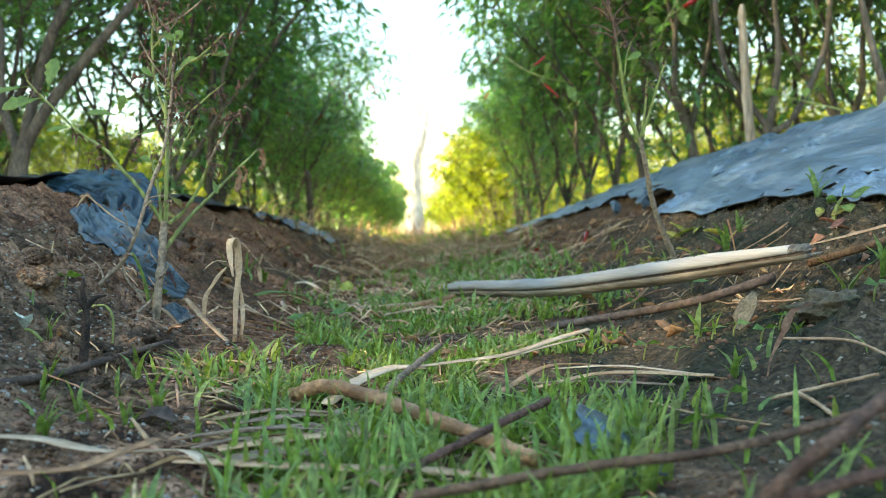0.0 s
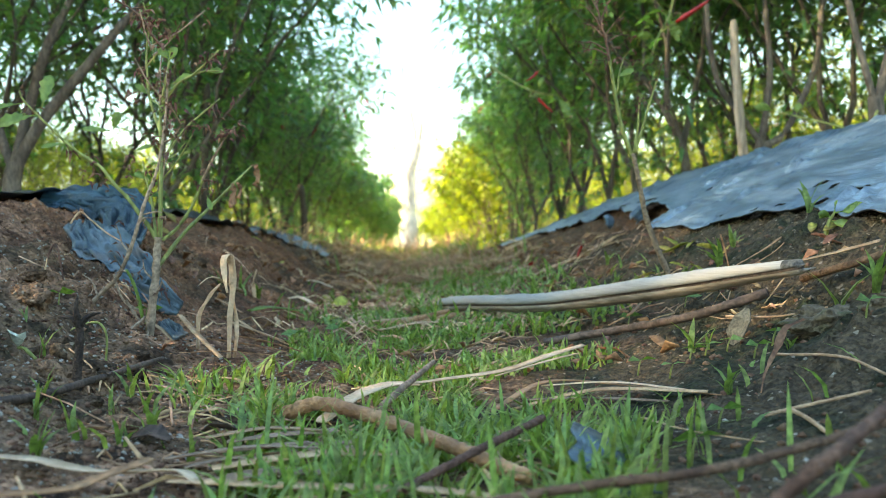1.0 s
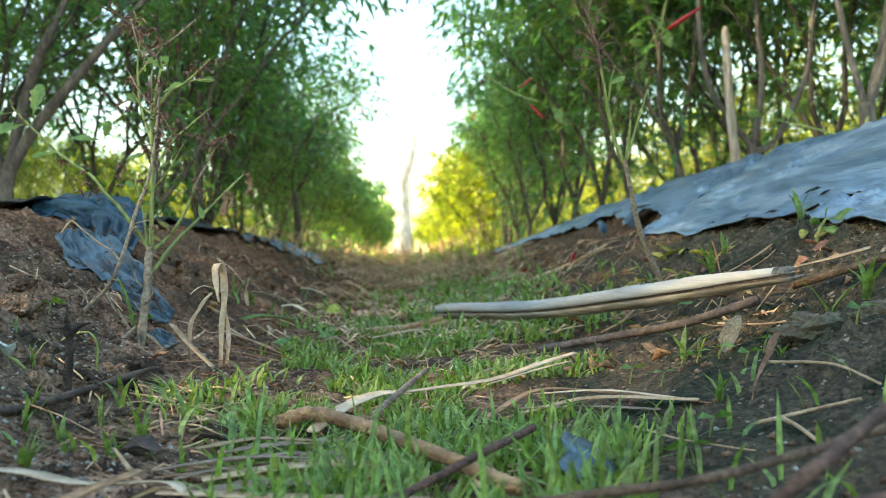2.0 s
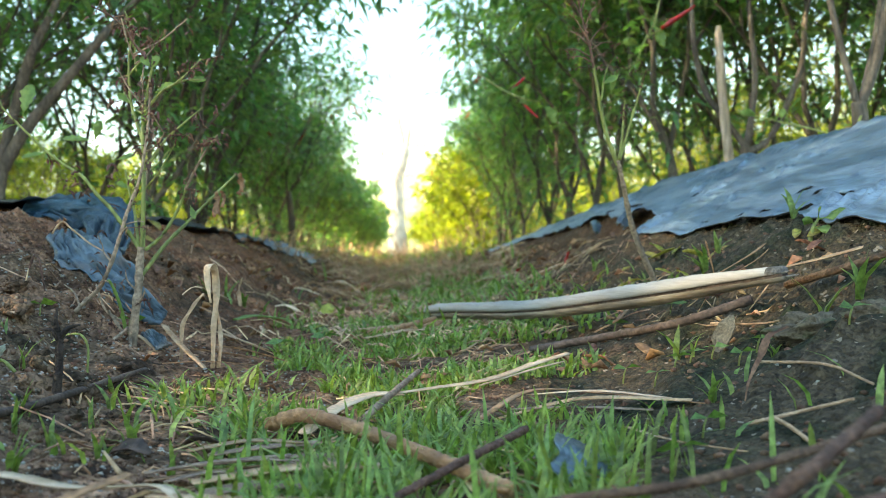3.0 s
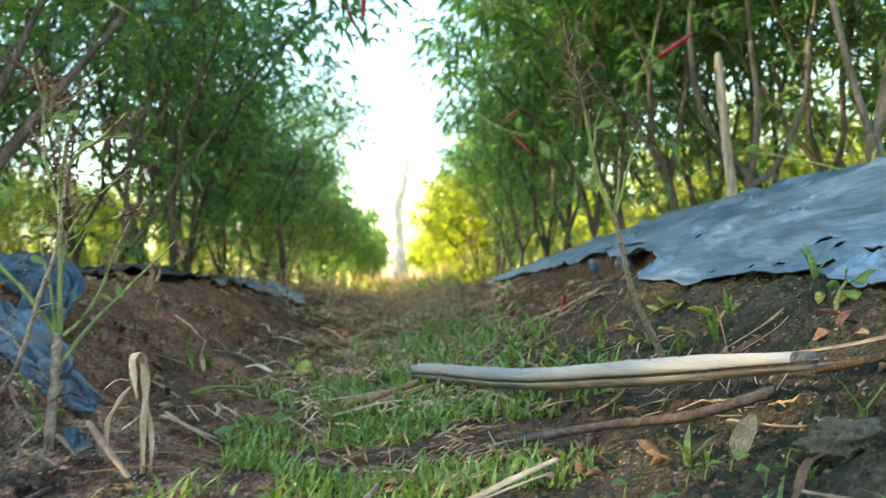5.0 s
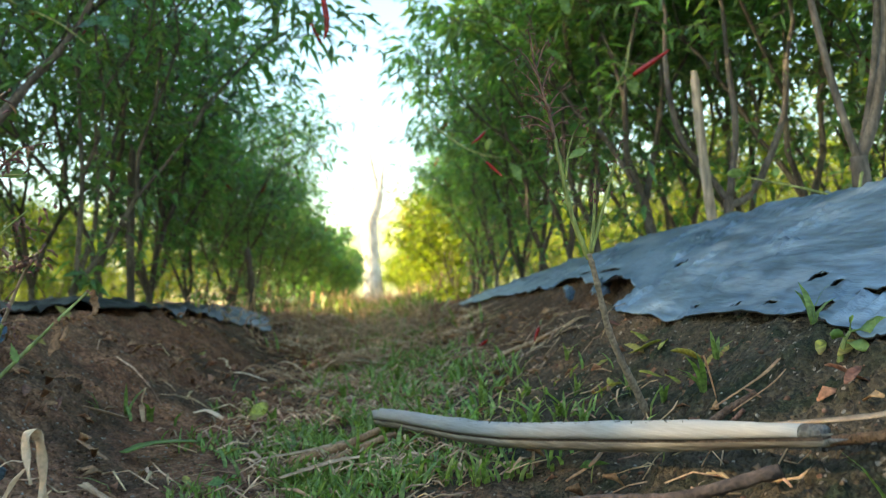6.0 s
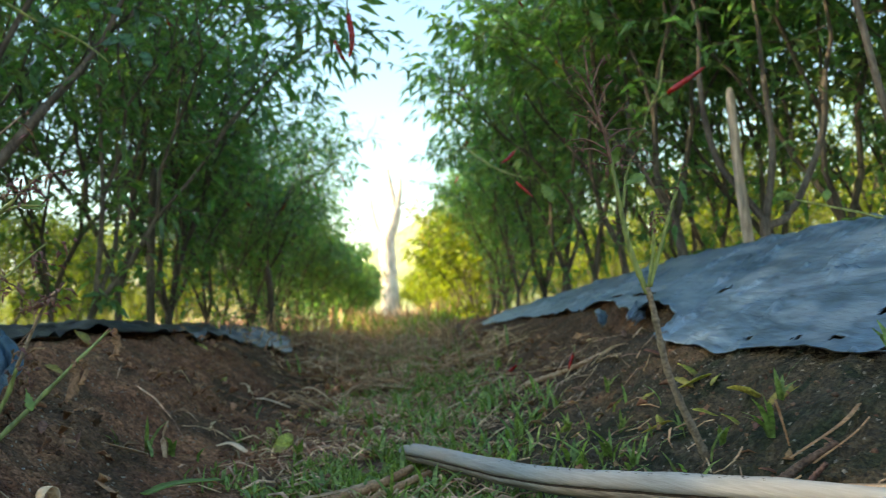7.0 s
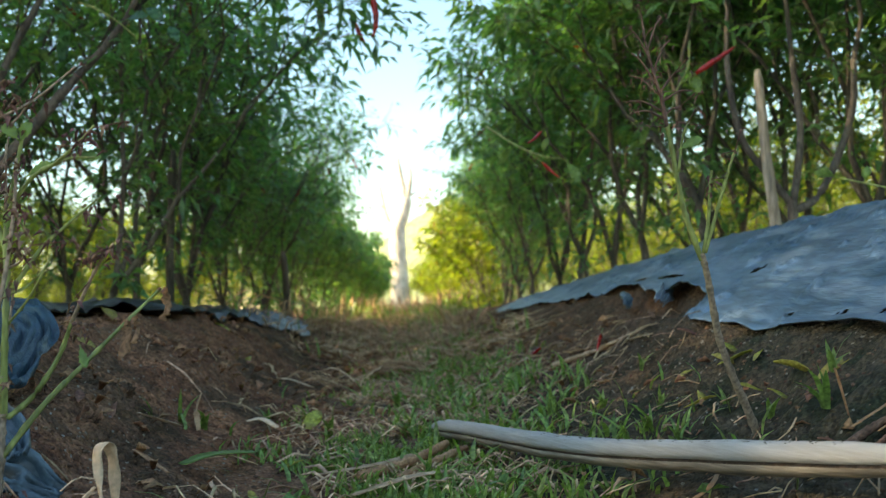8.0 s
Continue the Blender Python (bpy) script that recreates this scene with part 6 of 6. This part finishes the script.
leafy_twig([(-0.529, 1.45, 0.616), (-0.483, 1.45, 0.586), (-0.444, 1.45, 0.568), (-0.413, 1.45, 0.547), (-0.39, 1.45, 0.526)], [((-0.396, 1.45, 0.607), (0.031, -0.01, -0.015), 0.034), ((-0.444, 1.45, 0.568), (0.02, -0.01, 0.024), 0.031), ((-0.452, 1.45, 0.573), (-0.031, -0.01, 0.017), 0.035), ((-0.475, 1.45, 0.549), (-0.015, -0.01, -0.052), 0.054), ((-0.413, 1.45, 0.547), (0.043, -0.01, 0.011), 0.045), ((-0.382, 1.45, 0.57), (0.035, -0.01, -0.021), 0.041), ((-0.347, 1.45, 0.545), (0.019, -0.01, -0.029), 0.035), ((-0.342, 1.45, 0.589), (0.031, -0.01, -0.012), 0.033), ((-0.42, 1.45, 0.616), (0.023, -0.01, -0.017), 0.029)],
           "drooping leafy chili twig with broad dark leaves overhead", mat=LEAF)
leafy_twig([(0.66, 1.32, 0.275), (0.607, 1.25, 0.237), (0.542, 1.25, 0.252), (0.48, 1.25, 0.267)], [((0.48, 1.25, 0.267), (-0.8, 0, 0.3), 0.03), ((0.51, 1.25, 0.26), (0.2, 0, 0.9), 0.022)], "thin yellow green shoot reaching over the film")

WP = rest(0.325, 0.745, -0.002)
leafy_twig([WP, WP + Vector((0.002, -0.002, 0.012)), WP + Vector((0.006, -0.004, 0.02))], [(WP + Vector((0.006, -0.004, 0.02)), (0.9, -0.3, 0.15), 0.03), (WP + Vector((0.004, -0.003, 0.016)), (-0.8, -0.4, 0.3), 0.016),
            (WP + Vector((0.003, -0.002, 0.013)), (0.5, -0.8, -0.1), 0.018), (WP + Vector((0.006, -0.004, 0.02)), (0.1, -0.2, 0.9), 0.012)], "low broad-leaved green weed beside the film's edge", "weed", "weed", "")
for x, y, s, k in ((0.16, 0.93, 0.03, "blades"), (0.2, 0.97, 0.025, "blades"), (0.14, 1.05, 0.034, "blades"), (0.22, 1.1, 0.03, "blades"), (0.18, 1.18, 0.036, "blades"), (0.25, 1.0, 0.022, "blades"), (0.12, 0.86, 0.03, "blades"), (0.27, 0.85, 0.036, "blades"),
                   (0.24, 1.25, 0.03, "blades"), (0.17, 0.8, 0.018, "triple"), (0.21, 0.76, 0.02, "triple"), (0.10, 0.97, 0.024, "triple"), (-0.1, 0.88, 0.022, "triple"), (-0.13, 0.8, 0.02, "triple"), (0.05, 0.9, 0.024, "triple"), (0.13, 0.585, 0.016, "pair"), (0.185, 0.575, 0.014, "pair"), (0.205, 0.55, 0.014, "pair"), (-0.17, 0.5, 0.02, "blades"), (-0.15, 0.47, 0.02, "blades"), (-0.19, 0.44, 0.02, "blades")):
    seedling(x, y, s, k, "small bright green grass sprout in bare soil" if k == "blades" else "tiny round-leaved green seedling in bare soil")

# ---- grass, crumbs and litter ----
rng = random.Random(17)
grass = Geo()
# lines kept clear of blades, where stalks and twigs lie on top
CLEAR = (((-0.082, 0.475), (-0.030, 0.428)), ((-0.030, 0.428), (0.019, 0.350)), ((0.019, 0.350), (0.034, 0.333)), ((-0.031, 0.487), (-0.003, 0.605)), ((-0.058, 0.45), (-0.031, 0.535)), ((-0.012, 0.318), (0.044, 0.378)), ((-0.033, 0.52), (0.10, 0.60)), ((0.033, 0.49), (0.15, 0.45)), ((-0.12, 0.375), (-0.06, 0.40)), ((-0.17, 0.35), (-0.08, 0.32)), ((-0.07, 0.325), (0.01, 0.294)), ((0.0, 1.2), (0.2, 0.72)))


def clear_of(x, y, gap):
    for (ax, ay), (bx, by) in CLEAR:
        dx, dy = bx - ax, by - ay
        s = min(1, max(0, ((x - ax) * dx + (y - ay) * dy) / (dx * dx + dy * dy)))
        # blades just in front of a line hide it more than those behind
        ox, oy = x - ax - s * dx, y - ay - s * dy
        if abs(ox) < gap and -gap * 3.5 < oy < gap:
            return False
    return True


made = 0
while made < 7200:
    y = 0.22 + 1.9 * rng.random() ** 1.35
    xs = rng.gauss(-0.012, 0.086)
    if not -0.19 < xs < 0.22:
        continue
    x = xs - float(bend(y))
    patch = float(value_noise(np.array(x * 11), np.array(y * 9), 61)) * 0.65 + float(value_noise(np.array(x * 32), np.array(y * 28), 62)) * 0.35
    if patch < 0.44 + 0.3 * max(0, y - 0.75) + 0.9 * max(0, abs(xs + 0.02) - 0.12):
        continue
    if (y < 0.52 and x < -0.1 and rng.random() < 0.93) or (y < 0.62 and x > 0.095 and rng.random() < 0.8):
        continue
    if not clear_of(x, y, 0.007) and rng.random() < 0.92:
        continue
    tall = rng.uniform(0.008, 0.02) * (1.25 if y < 0.5 else 1) * (1.0 + 0.35 * (rng.random() < 0.15))
    grass.blade(rest(x, y, -0.002), rng.uniform(0, 6.28), tall, rng.uniform(0.0018, 0.0036), rng.uniform(0.1, 1.2), rng.uniform(-0.5, 0.5))
    made += 1
for _ in range(140):
    y, x = rng.uniform(0.19, 0.43), rng.gauss(0.02, 0.055)
    if -0.08 < x < 0.15 and (clear_of(x, y, 0.008) or rng.random() < 0.25):
        grass.blade(rest(x, y, -0.002), rng.uniform(0, 6.28), rng.uniform(0.026, 0.046), rng.uniform(0.0018, 0.0032), rng.uniform(0.1, 0.7), rng.uniform(-0.4, 0.4))
for _ in range(2600):
    y = 0.85 + 2.4 * rng.random() ** 1.3
    x = rng.gauss(0.06, 0.085) - float(bend(y))
    if float(value_noise(np.array(x * 16), np.array(y * 12), 63)) < 0.5:
        continue
    grass.blade(rest(x, y, -0.002), rng.uniform(0, 6.28), rng.uniform(0.014, 0.034), rng.uniform(0.0022, 0.0046), rng.uniform(0.3, 1.2), rng.uniform(-0.4, 0.4))
for cx, cy, count in ((-0.15, 0.56, 12), (-0.135, 0.62, 14), (-0.125, 0.54, 16), (-0.11, 0.50, 14), (-0.14, 0.50, 12), (-0.115, 0.66, 10), (-0.10, 0.58, 16), (-0.09, 0.47, 14)):
    for _ in range(count):
        grass.blade(rest(cx + rng.gauss(0, 0.008), cy + rng.gauss(0, 0.012), -0.002), rng.uniform(0, 6.28), rng.uniform(0.012, 0.03), rng.uniform(0.0018, 0.0036), rng.uniform(0.2, 1.3), rng.uniform(-0.5, 0.5))

for _ in range(150):
    # looser tufts between the straw farther along, more of them on the mossy side
    cy = 1.0 + 2.2 * rng.random()
    cx = rng.gauss(0.10, 0.085) - float(bend(cy))
    if not -0.12 < cx + float(bend(cy)) < 0.27 or float(value_noise(np.array(cx * 7), np.array(cy * 4), 67)) < 0.42:
        continue
    for _ in range(rng.randint(5, 11)):
        grass.blade(rest(cx + rng.gauss(0, 0.012), cy + rng.gauss(0, 0.016), -0.002), rng.uniform(0, 6.28), rng.uniform(0.022, 0.052), rng.uniform(0.003, 0.0058), rng.uniform(0.3, 1.2), rng.uniform(-0.4, 0.4))
tagged(part("grass", grass, GRASS), "short bright green grass growing in the furrow", "grass", kind="stuff")

crumbs, grit, bits, shreds, far_grass = Geo(), Geo(), Geo(), Geo(), Geo()
for _ in range(26000):
    y = 0.25 + 1.75 * rng.random() ** 1.8
    x = (-1 if rng.random() < 0.62 else 1) * rng.uniform(0.05, 0.40) if rng.random() < 0.85 else rng.uniform(-0.1, 0.1)
    x -= float(bend(y))
    r = 0.0006 + 0.0022 * rng.random() ** 2.6
    if x + float(bend(y)) > 0.34 or (x < -0.1 and y > 0.95 and rng.random() < 0.75):
        continue
    if x > 0.06 and y < 0.85 and rng.random() < 0.6:
        continue
    pale = rng.random() < (0.2 if y < 0.8 and x < 0 else 0.05)
    r = min(r, 0.0014) if pale else r
    (grit if pale else crumbs).blob(rest(x, y, r * 0.1), r, 0.75, 0.55)
for _ in range(6500):
    # fine pale and dark grains on the dug-over bank close by
    y = rng.uniform(0.33, 0.8)
    x = -0.07 - 0.25 * rng.random() ** 0.8
    if float(value_noise(np.array(x * 26), np.array(y * 26), 91)) < 0.42:
        continue
    r = 0.0004 + 0.0012 * rng.random() ** 2
    (grit if rng.random() < 0.3 else crumbs).blob(rest(x, y, r * 0.2), r, 0.75, 0.55)
for _ in range(7200):
    y = 0.3 + 4.7 * rng.random() ** 1.05
    x = rng.gauss(0.05, 0.18)
    if not -0.3 < x < 0.33 or (x > 0.07 and y < 0.43):
        continue
    if (x < -0.12 and 0.85 < y < 2.2 and rng.random() < 0.88) or (x > 0.14 and 0.7 < y < 1.35 and rng.random() < 0.6):
        continue
    x -= float(bend(y))
    if float(value_noise(np.array(x * 9), np.array(y * 6), 71)) < 0.42 - 0.25 * (y > 1.1) + 0.2 * (x > 0.1 and y < 2) + 0.25 * (x > 0.03 and y < 0.7):
        continue
    a, ln = rng.gauss(0.6, 1.5), rng.uniform(0.006, 0.03) * (1 + 0.25 * min(y, 3))
    p, q = Vector((x, y)), Vector((x + math.cos(a) * ln, y + math.sin(a) * ln))
    mid = (p + q) / 2
    w = rng.uniform(0.0006, 0.002) * (1 + 0.25 * min(y, 3))
    bits.ribbon([rest(p.x, p.y, 0.002), rest(mid.x, mid.y, 0.003 + rng.uniform(0, 0.004)), rest(q.x, q.y, 0.002 + rng.uniform(0, 0.006))], [w * 0.6, w, w * 0.5], rng.uniform(-1, 1), 0.0005)
for _ in range(2600):
    y = 0.85 + 2.1 * rng.random()
    x = rng.gauss(0.0, 0.085) - float(bend(y))
    if float(value_noise(np.array(x * 17), np.array(y * 11), 73)) < 0.52:
        continue
    a, ln = rng.uniform(0, 3.14), rng.uniform(0.01, 0.055)
    p, q = Vector((x, y)), Vector((x + math.cos(a) * ln, y + math.sin(a) * ln))
    w = rng.uniform(0.001, 0.0036)
    bits.ribbon([rest(p.x, p.y, 0.006), rest((p.x + q.x) / 2, (p.y + q.y) / 2, 0.010 + rng.uniform(0, 0.006)), rest(q.x, q.y, 0.006)], [w * 0.6, w, w * 0.5], rng.uniform(-1, 1), 0.0005)
for k in range(2000):
    y = 2.3 + 17 * rng.random() ** 1.5
    x = rng.uniform(-0.45, 0.32) - float(bend(y))
    b = rest(x, y, -0.005)
    h = rng.uniform(0.03, 0.13) * (1 + 0.04 * y) * (0.6 if y < 3.2 else 1)
    if k % 8 == 0:
        far_grass.blade(b, rng.uniform(0, 6.28), h, 0.005 + 0.0006 * y, rng.uniform(0.1, 0.8), rng.uniform(-0.4, 0.4))
        continue
    tip = b + Vector((rng.gauss(0, 0.4), rng.gauss(0, 0.3), 1)) * h
    bits.ribbon([b, b.lerp(tip, 0.55), tip + Vector((rng.gauss(0, 0.03), 0, -h * 0.25))], [0.004, 0.005, 0.002], rng.uniform(-1, 1), 0.0008)
for k in range(1500):
    # tall weeds that close the far end of the furrow
    y = rng.uniform(7, 24)
    x = rng.uniform(-0.62, 0.55) - float(bend(y))
    b = rest(x, y, -0.01)
    h = rng.uniform(0.07, 0.2) * (0.7 + 0.05 * y)
    far_grass.blade(b, rng.uniform(0, 6.28), h, 0.012 + 0.0012 * y, rng.uniform(0.1, 0.9), rng.uniform(-0.4, 0.4))
    if k % 3 == 0:
        tip = b + Vector((rng.gauss(0, 0.25), rng.gauss(0, 0.2), 1)) * h * 1.3
        bits.ribbon([b, b.lerp(tip, 0.55), tip], [0.008, 0.011, 0.005], rng.uniform(-1, 1), 0.001)
for _ in range(2400):
    # broken bits of dead leaves
    y = 0.6 + 2.7 * rng.random() ** (0.45 if rng.random() < 0.8 else 1.0)
    x = rng.gauss(0.06, 0.17)
    if not -0.3 < x < 0.33:
        continue
    x -= float(bend(y))
    a, ln = rng.uniform(0, 6.28), rng.uniform(0.005, 0.014) * (1 + 0.3 * min(y, 3))
    p, d = rest(x, y, 0.002), Vector((math.cos(a), math.sin(a), rng.uniform(-0.1, 0.5))) * ln
    shreds.ribbon([p, p + d * 0.5 + Vector((0, 0, 0.002)), p + d], [ln * 0.2, ln * rng.uniform(0.35, 0.7), ln * 0.15], rng.uniform(-1.2, 1.2), 0.0004, 0.5)
for _ in range(520):
    # scraps scattered over the bare bank
    y = rng.uniform(0.85, 2.3)
    x = rng.uniform(-0.40, -0.12) - float(bend(y))
    if float(value_noise(np.array(x * 10), np.array(y * 7), 77)) < 0.5:
        continue
    a, ln = rng.uniform(0, 6.28), rng.uniform(0.006, 0.02)
    p, d = rest(x, y, 0.002), Vector((math.cos(a), math.sin(a), rng.uniform(0.0, 0.5))) * ln
    shreds.ribbon([p, p + d * 0.5 + Vector((0, 0, 0.003)), p + d], [ln * 0.2, ln * rng.uniform(0.35, 0.7), ln * 0.15], rng.uniform(-1.2, 1.2), 0.0004, 0.5)
for _ in range(170):
    # reddish straw and leaf scraps that gather where the furrow narrows
    y = rng.uniform(1.3, 3.2)
    x = rng.gauss(0.10, 0.14) - float(bend(y))
    a, ln = rng.uniform(0, 3.14), rng.uniform(0.02, 0.085)
    p, d = rest(x, y, 0.004), Vector((math.cos(a), math.sin(a), 0)) * ln
    q = rest(x + d.x, y + d.y, 0.004)
    w = rng.uniform(0.0012, 0.0032)
    bits.ribbon([p, p.lerp(q, 0.5) + Vector((0, 0, rng.uniform(0.002, 0.012))), q], [w * 0.5, w, w * 0.4], rng.uniform(-1, 1), 0.0006)
tagged(part("leaf_litter", shreds, LITTER), "broken bits of brown dead leaves on the soil", "leaf litter", kind="stuff")
tagged(part("grass", far_grass, GRASS), "taller green grass among dry stems farther along the furrow", "grass", kind="stuff")
tagged(part("soil_crumbs", crumbs, CRUMB), "crumbs of brown earth on the banks", "soil crumbs", kind="stuff")
tagged(part("grit", grit, GRIT), "pale sand grains and grit in the soil", "grit", kind="stuff")
tagged(part("straw_litter", bits, STRAW_BIT), "scattered dry straw litter in the furrow", "straw", kind="stuff")
